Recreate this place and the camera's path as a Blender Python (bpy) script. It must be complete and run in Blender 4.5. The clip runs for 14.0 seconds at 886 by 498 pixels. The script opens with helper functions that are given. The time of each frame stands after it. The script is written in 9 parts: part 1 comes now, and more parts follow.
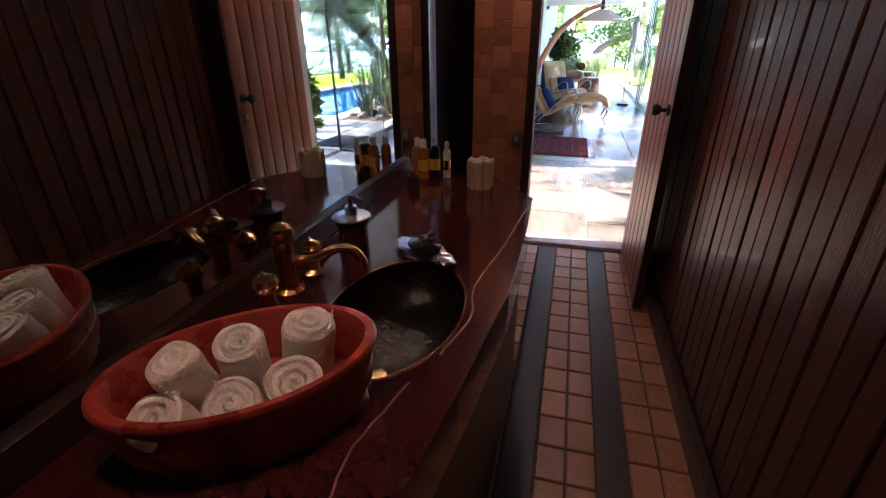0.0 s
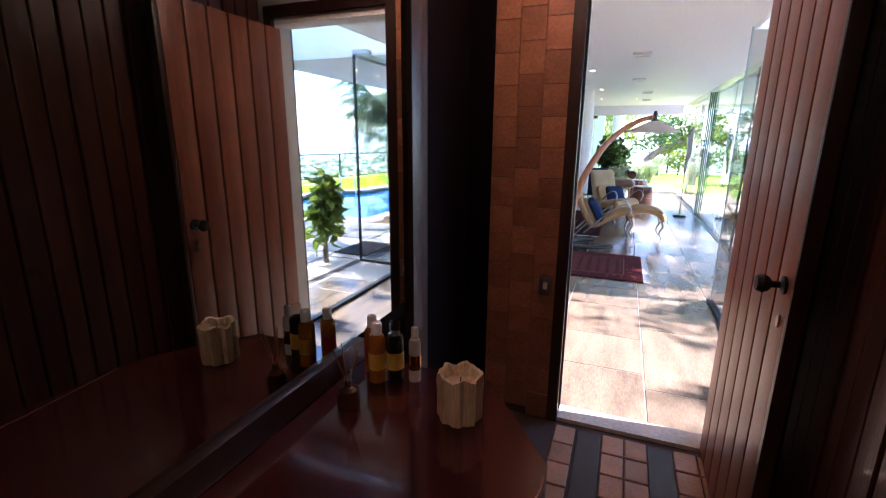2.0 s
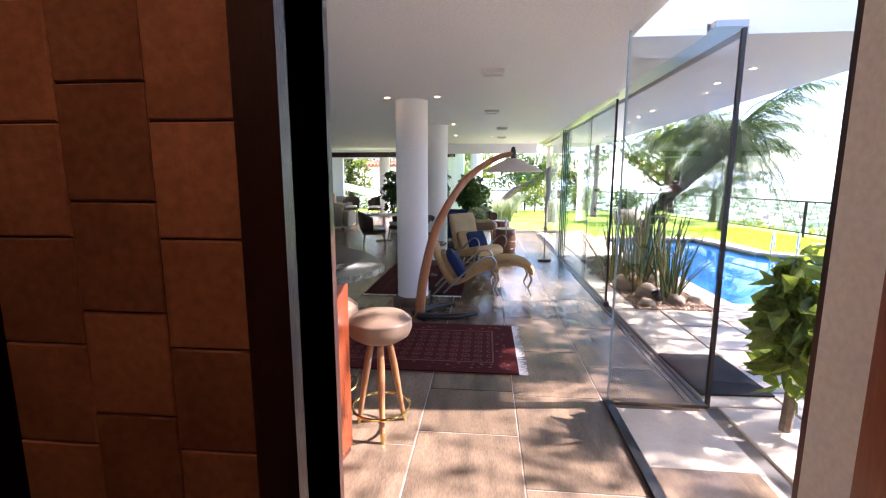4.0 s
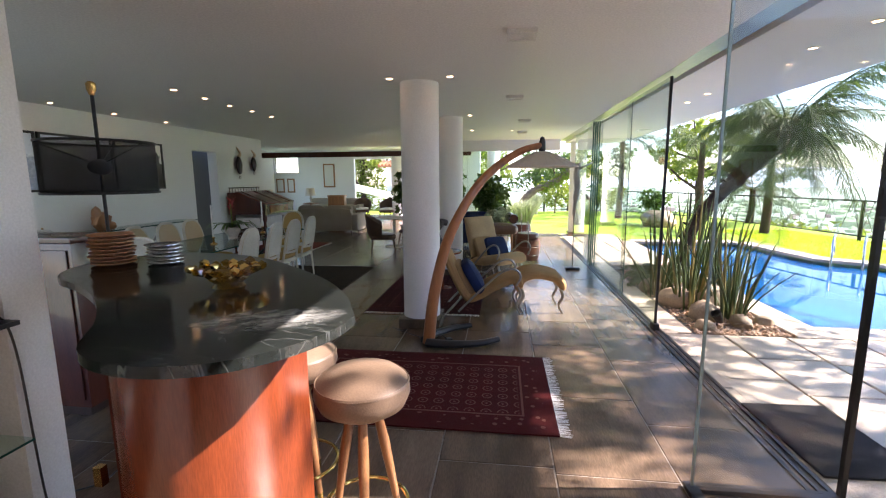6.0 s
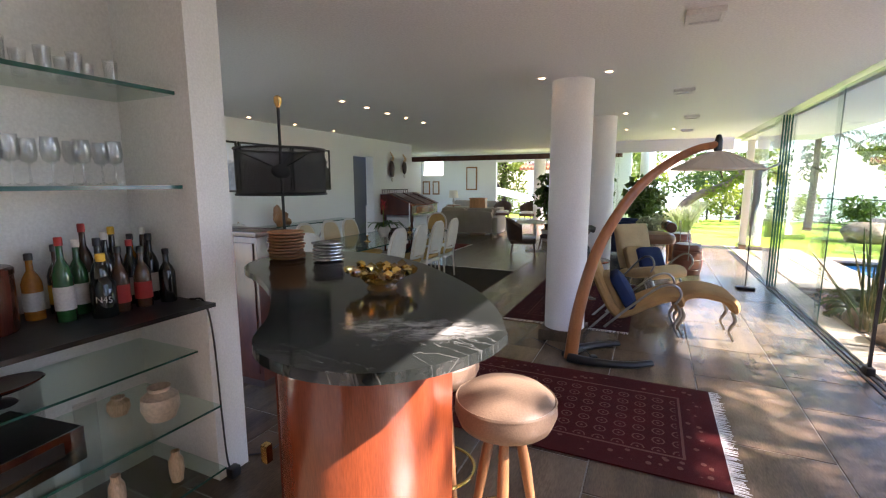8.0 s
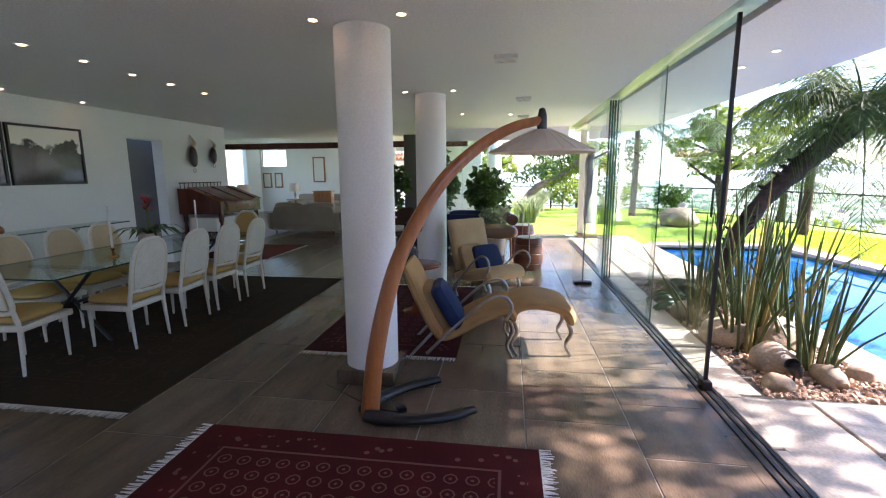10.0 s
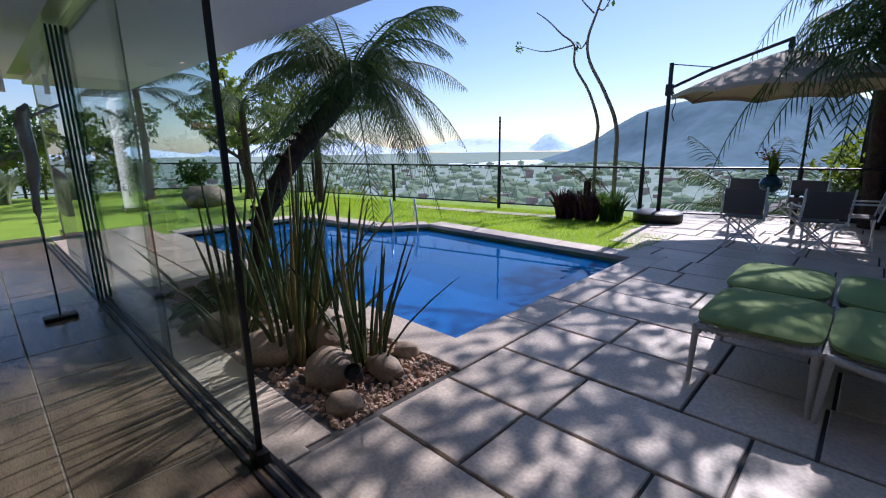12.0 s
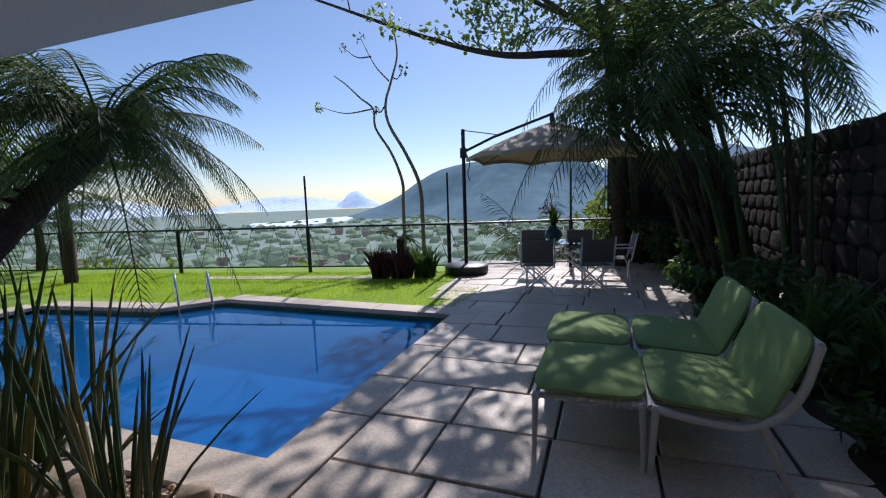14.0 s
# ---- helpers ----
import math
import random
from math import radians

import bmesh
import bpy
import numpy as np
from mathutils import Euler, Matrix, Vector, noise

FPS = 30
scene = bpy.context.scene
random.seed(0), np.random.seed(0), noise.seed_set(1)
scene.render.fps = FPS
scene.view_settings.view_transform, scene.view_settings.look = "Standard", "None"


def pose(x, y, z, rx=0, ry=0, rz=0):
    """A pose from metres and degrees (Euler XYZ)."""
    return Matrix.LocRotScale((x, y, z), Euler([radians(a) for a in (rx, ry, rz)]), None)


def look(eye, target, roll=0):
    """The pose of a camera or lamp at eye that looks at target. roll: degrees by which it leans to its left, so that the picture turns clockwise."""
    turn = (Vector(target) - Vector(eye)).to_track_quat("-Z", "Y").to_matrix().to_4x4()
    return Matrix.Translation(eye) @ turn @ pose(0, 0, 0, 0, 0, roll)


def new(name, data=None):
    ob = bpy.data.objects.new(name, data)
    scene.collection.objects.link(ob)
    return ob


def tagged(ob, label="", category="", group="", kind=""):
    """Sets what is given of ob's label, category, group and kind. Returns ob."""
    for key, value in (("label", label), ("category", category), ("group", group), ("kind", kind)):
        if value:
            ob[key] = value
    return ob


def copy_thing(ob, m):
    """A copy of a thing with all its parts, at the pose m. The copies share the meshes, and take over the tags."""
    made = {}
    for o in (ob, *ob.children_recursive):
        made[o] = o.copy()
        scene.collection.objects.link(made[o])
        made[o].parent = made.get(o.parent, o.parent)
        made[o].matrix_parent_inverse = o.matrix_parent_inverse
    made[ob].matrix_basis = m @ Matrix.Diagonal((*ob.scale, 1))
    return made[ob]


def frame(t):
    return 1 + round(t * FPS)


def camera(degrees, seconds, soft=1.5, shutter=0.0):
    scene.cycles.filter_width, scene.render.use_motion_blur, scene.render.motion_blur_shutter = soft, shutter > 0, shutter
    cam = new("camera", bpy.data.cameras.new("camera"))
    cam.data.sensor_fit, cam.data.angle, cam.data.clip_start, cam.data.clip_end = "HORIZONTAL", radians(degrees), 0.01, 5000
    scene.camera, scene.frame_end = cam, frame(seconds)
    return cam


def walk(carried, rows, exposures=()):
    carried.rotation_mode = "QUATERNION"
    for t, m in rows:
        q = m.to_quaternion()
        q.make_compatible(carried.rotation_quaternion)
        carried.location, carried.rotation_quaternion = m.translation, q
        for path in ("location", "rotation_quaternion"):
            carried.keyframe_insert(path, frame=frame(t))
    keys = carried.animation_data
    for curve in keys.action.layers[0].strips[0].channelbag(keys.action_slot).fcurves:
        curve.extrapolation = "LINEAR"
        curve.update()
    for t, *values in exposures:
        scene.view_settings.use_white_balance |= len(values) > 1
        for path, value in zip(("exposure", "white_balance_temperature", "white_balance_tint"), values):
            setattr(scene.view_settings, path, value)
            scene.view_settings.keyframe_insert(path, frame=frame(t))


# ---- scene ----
cam = camera(89.1, 14.0, 1.15)
METRES, EYE, TILT, LEAN, TURN = 8.0, 1.5, 0.0, 0.0, 15.3
ROWS = [
    (0.0, 0.0, 0.0, 0.0, -0.22, -25.29, 0.47),
    (0.5, -0.0021, 0.0032, 0.0022, 6.54, -24.34, 0.27),
    (1.0, 0.0068, 0.0282, 0.0051, 8.7, -19.97, -0.01),
    (1.5, 0.0196, 0.0628, 0.0097, 9.53, -15.74, -0.2),
    (2.0, 0.0296, 0.1148, 0.011, 6.33, -13.74, -0.43),
    (2.5, 0.0508, 0.1658, 0.0128, 0.58, -10.99, -0.28),
    (3.0, 0.0701, 0.2211, 0.0154, -4.46, -9.73, -0.24),
    (3.5, 0.0822, 0.2796, 0.0168, -9.89, -9.07, -0.06),
    (6.0, 0.1154, 0.4502, 0.0115, -7.93, -8.83, 0.37),
    (6.5, 0.1047, 0.4422, 0.0125, 1.53, -9.17, 0.36),
    (7.0, 0.097, 0.4354, 0.0141, 10.18, -8.73, 0.17),
    (9.5, 0.1628, 0.5822, 0.0087, 1.41, -8.27, 0.25),
    (10.0, 0.188, 0.6264, 0.008, -7.0, -9.47, 0.4),
    (10.5, 0.2103, 0.673, 0.0043, -19.04, -10.95, 0.42),
    (11.0, 0.2497, 0.7133, 0.0006, -33.35, -11.93, 0.6),
    (11.5, 0.2848, 0.7429, -0.0006, -46.84, -12.59, 0.68),
    (12.0, 0.3173, 0.7686, -0.0024, -61.58, -13.0, 0.77),
    (12.5, 0.3427, 0.7741, 0.001, -75.35, -11.84, 0.9),
    (13.0, 0.3709, 0.7735, 0.0044, -84.94, -8.92, 1.43),
    (13.5, 0.3847, 0.7758, 0.0035, -87.93, -8.06, 1.92),
    (14.0, 0.3751, 0.7907, 0.004, -85.42, -6.47, 1.88),
]
walk(cam, [(t, pose(0, 0, EYE, TILT, LEAN, TURN) @ pose(METRES * x, METRES * y, METRES * z, 90 + pitch, roll, yaw)) for t, x, y, z, yaw, pitch, roll in ROWS],
     [(0.0, 3.65, 5400, 28), (1.5, 3.45, 5300, 26), (2.2, 3.35, 5500, 30), (3.0, 3.05, 5900, 40), (3.6, 2.95, 6000, 34), (6.0, 2.5, 6450, 26), (7.0, 2.85, 6600, 29), (9.5, 2.8, 6200, 28), (10.0, 2.6, 6050, 28), (10.5, 2.1, 5850, 28), (11.0, 1.1, 5600, 24), (11.5, 0.52, 5400, 23), (12.0, 0.2, 5500, 23), (12.5, 0.05, 5600, 20), (14.0, -0.05, 5700, 18)])

# ---- world, sun, exposure ----
SUN_ELEV, SUN_AZ = 40.0, 6.0  # degrees above the horizon; degrees from +x towards +y
world = bpy.data.worlds.new("world")
scene.world = world
world.use_nodes = True
wn = world.node_tree.nodes
sky = wn.new("ShaderNodeTexSky")
sky.sky_type = "NISHITA"
sky.sun_disc = False
sky.sun_elevation = radians(SUN_ELEV)
sky.sun_rotation = radians(90 - SUN_AZ)
sky.air_density, sky.dust_density, sky.ozone_density = 1.0, 0.25, 2.0
world.node_tree.links.new(sky.outputs[0], wn["Background"].inputs[0])
wn["Background"].inputs[1].default_value = 0.105
sun = new("sun", bpy.data.lights.new("sun", "SUN"))
sun.data.energy, sun.data.angle, sun.data.color = 5.0, radians(0.55), (1.0, 0.92, 0.81)
SUN_FROM = Vector((math.cos(radians(SUN_AZ)) * math.cos(radians(SUN_ELEV)), math.sin(radians(SUN_AZ)) * math.cos(radians(SUN_ELEV)), math.sin(radians(SUN_ELEV))))
sun.matrix_world = look(SUN_FROM * 40, (0, 0, 0))

# ---- materials ----
def mat(name, col, rough=0.6, metal=0.0, col2=None, scale=6.0, fine=60.0, amount=0.5, bump=0.15, spec=0.5, stretch=(1, 1, 1), coat=0.0, piece=0.0, alpha_col=None):
    """Two-scale noise over a base colour, with a fine bump; piece: how much each object differs."""
    m = bpy.data.materials.new(name)
    m.use_nodes = True
    n, l = m.node_tree.nodes, m.node_tree.links
    b = n["Principled BSDF"]
    tc = n.new("ShaderNodeTexCoord")
    mp = n.new("ShaderNodeMapping")
    mp.inputs["Scale"].default_value = stretch
    l.new(tc.outputs["Object"], mp.inputs["Vector"])
    vec = mp.outputs[0]
    if piece:
        oi = n.new("ShaderNodeObjectInfo")
        add = n.new("ShaderNodeVectorMath")
        add.operation = "MULTIPLY_ADD"
        l.new(oi.outputs["Random"], add.inputs[0])
        add.inputs[1].default_value = (37, 53, 71)
        l.new(vec, add.inputs[2])
        vec = add.outputs[0]
    big, small = n.new("ShaderNodeTexNoise"), n.new("ShaderNodeTexNoise")
    big.inputs["Scale"].default_value, small.inputs["Scale"].default_value = scale, fine
    big.inputs["Detail"].default_value, small.inputs["Detail"].default_value = 5, 3
    l.new(vec, big.inputs["Vector"])
    l.new(vec, small.inputs["Vector"])
    mix = n.new("ShaderNodeMix")
    mix.data_type = "RGBA"
    c2 = col2 or tuple(c * 0.6 for c in col)
    mix.inputs[6].default_value, mix.inputs[7].default_value = (*c2, 1), (*col, 1)
    ramp = n.new("ShaderNodeMapRange")
    ramp.inputs[1].default_value, ramp.inputs[2].default_value = 0.5 - 0.22, 0.5 + 0.22
    ramp.inputs[3].default_value, ramp.inputs[4].default_value = 1 - amount, 1
    l.new(big.outputs[0], ramp.inputs[0])
    l.new(ramp.outputs[0], mix.inputs[0])
    hsv = n.new("ShaderNodeHueSaturation")
    l.new(mix.outputs[2], hsv.inputs["Color"])
    fr = n.new("ShaderNodeMapRange")
    fr.inputs[1].default_value, fr.inputs[2].default_value, fr.inputs[3].default_value, fr.inputs[4].default_value = 0.3, 0.7, 1 - amount * 0.22, 1 + amount * 0.22
    l.new(small.outputs[0], fr.inputs[0])
    val = fr.outputs[0]
    if piece:
        pr = n.new("ShaderNodeMath")
        pr.operation = "MULTIPLY_ADD"
        l.new(oi.outputs["Random"], pr.inputs[0])
        pr.inputs[1].default_value, pr.inputs[2].default_value = piece, 1 - piece * 0.5
        mu = n.new("ShaderNodeMath")
        mu.operation = "MULTIPLY"
        l.new(pr.outputs[0], mu.inputs[0])
        l.new(val, mu.inputs[1])
        val = mu.outputs[0]
    l.new(val, hsv.inputs["Value"])
    l.new(hsv.outputs[0], b.inputs["Base Color"])
    rr = n.new("ShaderNodeMapRange")
    rr.inputs[3].default_value, rr.inputs[4].default_value = max(0.02, rough * 0.8), min(1, rough * 1.2)
    l.new(big.outputs[0], rr.inputs[0])
    l.new(rr.outputs[0], b.inputs["Roughness"])
    b.inputs["Metallic"].default_value = metal
    b.inputs["Specular IOR Level"].default_value = spec
    b.inputs["Coat Weight"].default_value = coat
    if bump:
        bp = n.new("ShaderNodeBump")
        bp.inputs["Strength"].default_value, bp.inputs["Distance"].default_value = bump, 0.01
        l.new(small.outputs[0], bp.inputs["Height"])
        l.new(bp.outputs[0], b.inputs["Normal"])
    return m


def glass(name, tint, gloss=1.0, rough=0.0):
    """A clear pane: see-through, with a Fresnel gloss on it."""
    m = bpy.data.materials.new(name)
    m.use_nodes = True
    n, l = m.node_tree.nodes, m.node_tree.links
    n.remove(n["Principled BSDF"])
    t, g, x, f = n.new("ShaderNodeBsdfTransparent"), n.new("ShaderNodeBsdfGlossy"), n.new("ShaderNodeMixShader"), n.new("ShaderNodeLayerWeight")
    t.inputs[0].default_value = (*tint, 1)
    g.inputs["Roughness"].default_value = rough
    f.inputs[0].default_value = 0.5
    pw, sc = n.new("ShaderNodeMath"), n.new("ShaderNodeMath")
    pw.operation, sc.operation = "POWER", "MULTIPLY_ADD"
    pw.inputs[1].default_value = 5
    sc.inputs[1].default_value, sc.inputs[2].default_value = 0.9, 0.035 * gloss
    l.new(f.outputs["Facing"], pw.inputs[0])
    l.new(pw.outputs[0], sc.inputs[0])
    l.new(sc.outputs[0], x.inputs[0])
    l.new(t.outputs[0], x.inputs[1])
    l.new(g.outputs[0], x.inputs[2])
    l.new(x.outputs[0], n["Material Output"].inputs[0])
    return m


def glow(name, col, strength):
    m = bpy.data.materials.new(name)
    m.use_nodes = True
    b = m.node_tree.nodes["Principled BSDF"]
    b.inputs["Base Color"].default_value = (*col, 1)
    b.inputs["Emission Color"].default_value = (*col, 1)
    b.inputs["Emission Strength"].default_value = strength
    return m


def haze_tinted(name, col, col2, strength, scale):
    """Haze painted into land colour and emission, for kilometres of bright air."""
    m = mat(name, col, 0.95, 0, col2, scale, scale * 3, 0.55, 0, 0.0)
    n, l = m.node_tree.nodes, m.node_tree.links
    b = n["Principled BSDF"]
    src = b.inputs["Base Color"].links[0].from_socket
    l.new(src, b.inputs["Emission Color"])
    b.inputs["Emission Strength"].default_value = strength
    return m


PLASTER = mat("white_plaster", (0.80, 0.80, 0.79), 0.8, 0, (0.72, 0.72, 0.70), 1.2, 90, 0.3, 0.012, 0.3)
CEILING = mat("ceiling_paint", (0.80, 0.79, 0.77), 0.55, 0, (0.74, 0.73, 0.71), 0.8, 70, 0.4, 0.03, 0.4)
COLUMN = mat("column_paint", (0.82, 0.81, 0.80), 0.6, 0, (0.76, 0.75, 0.73), 1.5, 80, 0.25, 0.01, 0.4)
STONE_IN = mat("indoor_sandstone", (0.175, 0.122, 0.08), 0.22, 0, (0.074, 0.053, 0.037), 2.2, 40, 0.9, 0.12, 0.5, (3.5, 0.7, 1), 0, 0.35)
STONE_OUT = mat("terrace_stone", (0.62, 0.51, 0.39), 0.5, 0, (0.4, 0.335, 0.265), 2.6, 50, 0.8, 0.2, 0.4, (1, 1, 1), 0, 0.3)
GROUT_IN = mat("indoor_grout", (0.27, 0.23, 0.19), 0.85, 0, (0.12, 0.1, 0.08), 5, 60)
GROUT_OUT = mat("terrace_grout", (0.1, 0.09, 0.08), 0.9, 0, (0.05, 0.05, 0.045), 5, 60)
GRASS = mat("lawn_green", (0.27, 0.4, 0.04), 0.8, 0, (0.17, 0.28, 0.03), 1.2, 120, 0.8, 0.5, 0.2)
GRASS_BLADE = mat("grass_blade", (0.33, 0.48, 0.05), 0.6, 0, (0.2, 0.32, 0.03), 2, 30, 0.7, 0, 0.3)
DARK_PLANK = mat("dark_stained_plank", (0.09, 0.03, 0.02), 0.33, 0, (0.034, 0.012, 0.009), 3, 45, 0.9, 0.2, 0.5, (6, 6, 0.5), 0.1, 0.4)
DOOR_WOOD = mat("door_wood", (0.32, 0.105, 0.05), 0.36, 0, (0.15, 0.045, 0.022), 3, 50, 0.8, 0.1, 0.5, (6, 6, 0.5), 0.0, 0.2)
DARK_FRAME = mat("dark_frame_wood", (0.04, 0.016, 0.012), 0.35, 0, (0.018, 0.008, 0.006), 4, 60, 0.8, 0.12, 0.5, (5, 5, 0.5))
BLACK_WALL = mat("dark_bathroom_wall", (0.006, 0.003, 0.004), 0.9, 0, (0.004, 0.002, 0.003), 3, 60, 0.7, 0.05, 0.04)
TERRACOTTA = mat("terracotta_tile", (0.36, 0.15, 0.075), 0.38, 0, (0.2, 0.075, 0.04), 7, 70, 0.8, 0.15, 0.5, (1, 1, 1), 0.05, 0.5)
FLOOR_TILE = mat("terracotta_floor_tile", (0.4, 0.19, 0.1), 0.35, 0, (0.25, 0.12, 0.07), 8, 70, 0.7, 0.15, 0.5, (1, 1, 1), 0.1, 0.35)
TILE_GROUT = mat("tile_grout", (0.06, 0.035, 0.025), 0.8, 0, (0.03, 0.02, 0.015), 9, 60)
FLOOR_BAND = mat("dark_floor_board", (0.035, 0.016, 0.014), 0.4, 0, (0.018, 0.008, 0.008), 4, 60, 0.7, 0.1, 0.5, (6, 0.6, 1))
RED_STONE = mat("dark_red_polished_stone", (0.06, 0.012, 0.012), 0.12, 0, (0.028, 0.006, 0.007), 4, 60, 0.8, 0.02, 0.6, (1, 1, 1), 0.3)
VEIN = mat("pale_stone_vein", (0.3, 0.17, 0.13), 0.2, 0, (0.18, 0.09, 0.07), 9, 60)
BASIN = mat("dark_hammered_basin", (0.012, 0.008, 0.005), 0.3, 0.2, (0.006, 0.004, 0.003), 22, 45, 0.9, 0.5, 0.4)
MIRROR = mat("mirror_silver", (0.56, 0.62, 0.61), 0.02, 1.0, (0.54, 0.6, 0.59), 1, 10, 0.2, 0)
BRASS = mat("aged_brass", (0.75, 0.46, 0.16), 0.2, 1.0, (0.45, 0.25, 0.09), 12, 80, 0.7, 0.04)
GOLD = mat("polished_gold", (0.85, 0.62, 0.22), 0.12, 1.0, (0.6, 0.4, 0.12), 12, 80, 0.5, 0.03)
CHROME = mat("chrome", (0.75, 0.75, 0.76), 0.12, 1.0, (0.5, 0.5, 0.52), 9, 80, 0.5, 0.02)
STEEL = mat("dull_steel", (0.42, 0.4, 0.38), 0.32, 1.0, (0.28, 0.26, 0.24), 9, 80, 0.5, 0.04)
BLACK_METAL = mat("black_metal", (0.02, 0.02, 0.022), 0.42, 0.3, (0.012, 0.012, 0.013), 6, 80, 0.6, 0.05)
WHITE_METAL = mat("white_painted_metal", (0.72, 0.70, 0.68), 0.4, 0, (0.6, 0.58, 0.56), 6, 80, 0.5, 0.03)
BLACK_PLASTIC = mat("black_plastic", (0.015, 0.015, 0.016), 0.35, 0, (0.01, 0.01, 0.01), 9, 90, 0.5, 0.03)
CHERRY = mat("polished_cherry_wood", (0.2, 0.042, 0.013), 0.24, 0, (0.09, 0.017, 0.006), 2.2, 50, 0.8, 0.04, 0.5, (5, 5, 0.5), 0.15)
CHERRY_DARK = mat("dark_mahogany", (0.105, 0.026, 0.015), 0.25, 0, (0.05, 0.012, 0.008), 2.2, 50, 0.8, 0.05, 0.5, (5, 5, 0.5), 0.3)
LAMP_WOOD = mat("laminated_lamp_wood", (0.42, 0.15, 0.045), 0.3, 0, (0.26, 0.08, 0.025), 3, 60, 0.8, 0.05, 0.5, (8, 8, 0.6), 0.25)
TEAK = mat("warm_oiled_wood", (0.36, 0.17, 0.07), 0.38, 0, (0.2, 0.085, 0.035), 3, 60, 0.8, 0.1, 0.5, (6, 6, 0.6), 0.1)
MARBLE = mat("black_marble", (0.022, 0.026, 0.024), 0.1, 0, (0.011, 0.013, 0.012), 3, 40, 0.8, 0.01, 0.6, (1, 1, 1), 0.4)
LEATHER = mat("beige_leather", (0.2, 0.135, 0.092), 0.36, 0, (0.15, 0.098, 0.066), 4, 140, 0.6, 0.12)
SUEDE = mat("tan_suede", (0.45, 0.27, 0.115), 0.85, 0, (0.3, 0.17, 0.07), 5, 130, 0.7, 0.25, 0.2)
QUILT = mat("pale_quilted_suede", (0.52, 0.37, 0.21), 0.8, 0, (0.38, 0.26, 0.14), 6, 130, 0.6, 0.25, 0.2)
NAVY = mat("navy_fabric", (0.02, 0.035, 0.1), 0.85, 0, (0.012, 0.02, 0.06), 6, 160, 0.6, 0.3, 0.2)
TAN_FABRIC = mat("tan_fabric", (0.42, 0.28, 0.14), 0.9, 0, (0.3, 0.2, 0.1), 6, 160, 0.6, 0.3, 0.2)
CREAM = mat("cream_upholstery", (0.62, 0.5, 0.33), 0.85, 0, (0.5, 0.38, 0.23), 6, 170, 0.5, 0.25, 0.2)
GOLD_FABRIC = mat("mustard_upholstery", (0.5, 0.33, 0.12), 0.85, 0, (0.36, 0.22, 0.07), 6, 170, 0.5, 0.25, 0.2)
CHAIR_WHITE = mat("white_lacquered_chair_wood", (0.68, 0.64, 0.56), 0.4, 0, (0.55, 0.5, 0.42), 7, 80, 0.5, 0.06)
SOFA = mat("greige_sofa_fabric", (0.36, 0.31, 0.25), 0.9, 0, (0.28, 0.24, 0.19), 4, 170, 0.5, 0.3, 0.2)
TOWEL = mat("white_terry_towel", (0.78, 0.72, 0.64), 0.95, 0, (0.62, 0.56, 0.48), 20, 220, 0.6, 0.35, 0.1)
LACQUER = mat("red_lacquer", (0.34, 0.045, 0.022), 0.28, 0, (0.2, 0.022, 0.012), 8, 90, 0.7, 0.05, 0.5, (1, 1, 1), 0.3)
SILVER = mat("tarnished_silver", (0.5, 0.5, 0.52), 0.25, 1.0, (0.25, 0.25, 0.28), 18, 90, 0.8, 0.15)
WAX = mat("ivory_wax", (0.66, 0.5, 0.34), 0.5, 0, (0.42, 0.27, 0.15), 14, 60, 0.8, 0.15, 0.5, (4, 4, 0.6))
BARK = mat("palm_bark", (0.085, 0.06, 0.045), 0.95, 0, (0.035, 0.025, 0.02), 12, 60, 0.9, 0.9, 0.1)
PALE_BARK = mat("pale_bark", (0.26, 0.2, 0.15), 0.9, 0, (0.13, 0.1, 0.08), 9, 60, 0.9, 0.7, 0.1)
PALM_LEAF = mat("palm_leaf", (0.06, 0.1, 0.028), 0.6, 0, (0.03, 0.055, 0.018), 3, 40, 0.8, 0, 0.2)
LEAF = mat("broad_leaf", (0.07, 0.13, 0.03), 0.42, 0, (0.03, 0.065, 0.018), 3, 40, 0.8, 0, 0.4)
# paler, yellower copy of broad_leaf, with sunlight put into the colour
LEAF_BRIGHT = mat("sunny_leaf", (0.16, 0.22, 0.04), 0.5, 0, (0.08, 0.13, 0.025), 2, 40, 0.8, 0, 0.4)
LEAF_PALE = mat("silvery_leaf", (0.34, 0.38, 0.25), 0.6, 0, (0.2, 0.25, 0.13), 3, 40, 0.7, 0, 0.3)
SPEAR = mat("spear_leaf", (0.085, 0.13, 0.04), 0.45, 0, (0.04, 0.065, 0.022), 9, 50, 0.8, 0.05, 0.4, (1, 1, 0.4))
SPEAR_DRY = mat("yellowed_spear_leaf", (0.3, 0.24, 0.09), 0.55, 0, (0.13, 0.15, 0.045), 6, 50, 0.8, 0.05, 0.4, (1, 1, 0.4))
RED_PETAL = mat("red_bract", (0.5, 0.02, 0.015), 0.5, 0, (0.3, 0.01, 0.01), 9, 60, 0.5, 0)
PURPLE_LEAF = mat("purple_leaf", (0.1, 0.025, 0.04), 0.5, 0, (0.04, 0.012, 0.02), 6, 50, 0.7, 0)
ROCK = mat("smooth_boulder", (0.36, 0.27, 0.18), 0.7, 0, (0.2, 0.15, 0.1), 5, 50, 0.8, 0.25, 0.4)
PEBBLE = mat("mixed_gravel", (0.52, 0.36, 0.23), 0.65, 0, (0.28, 0.18, 0.11), 22, 90, 0.9, 0.1, 0.4)
SOIL = mat("dark_soil", (0.06, 0.045, 0.03), 0.95, 0, (0.025, 0.02, 0.015), 8, 80, 0.9, 0.5, 0.1)
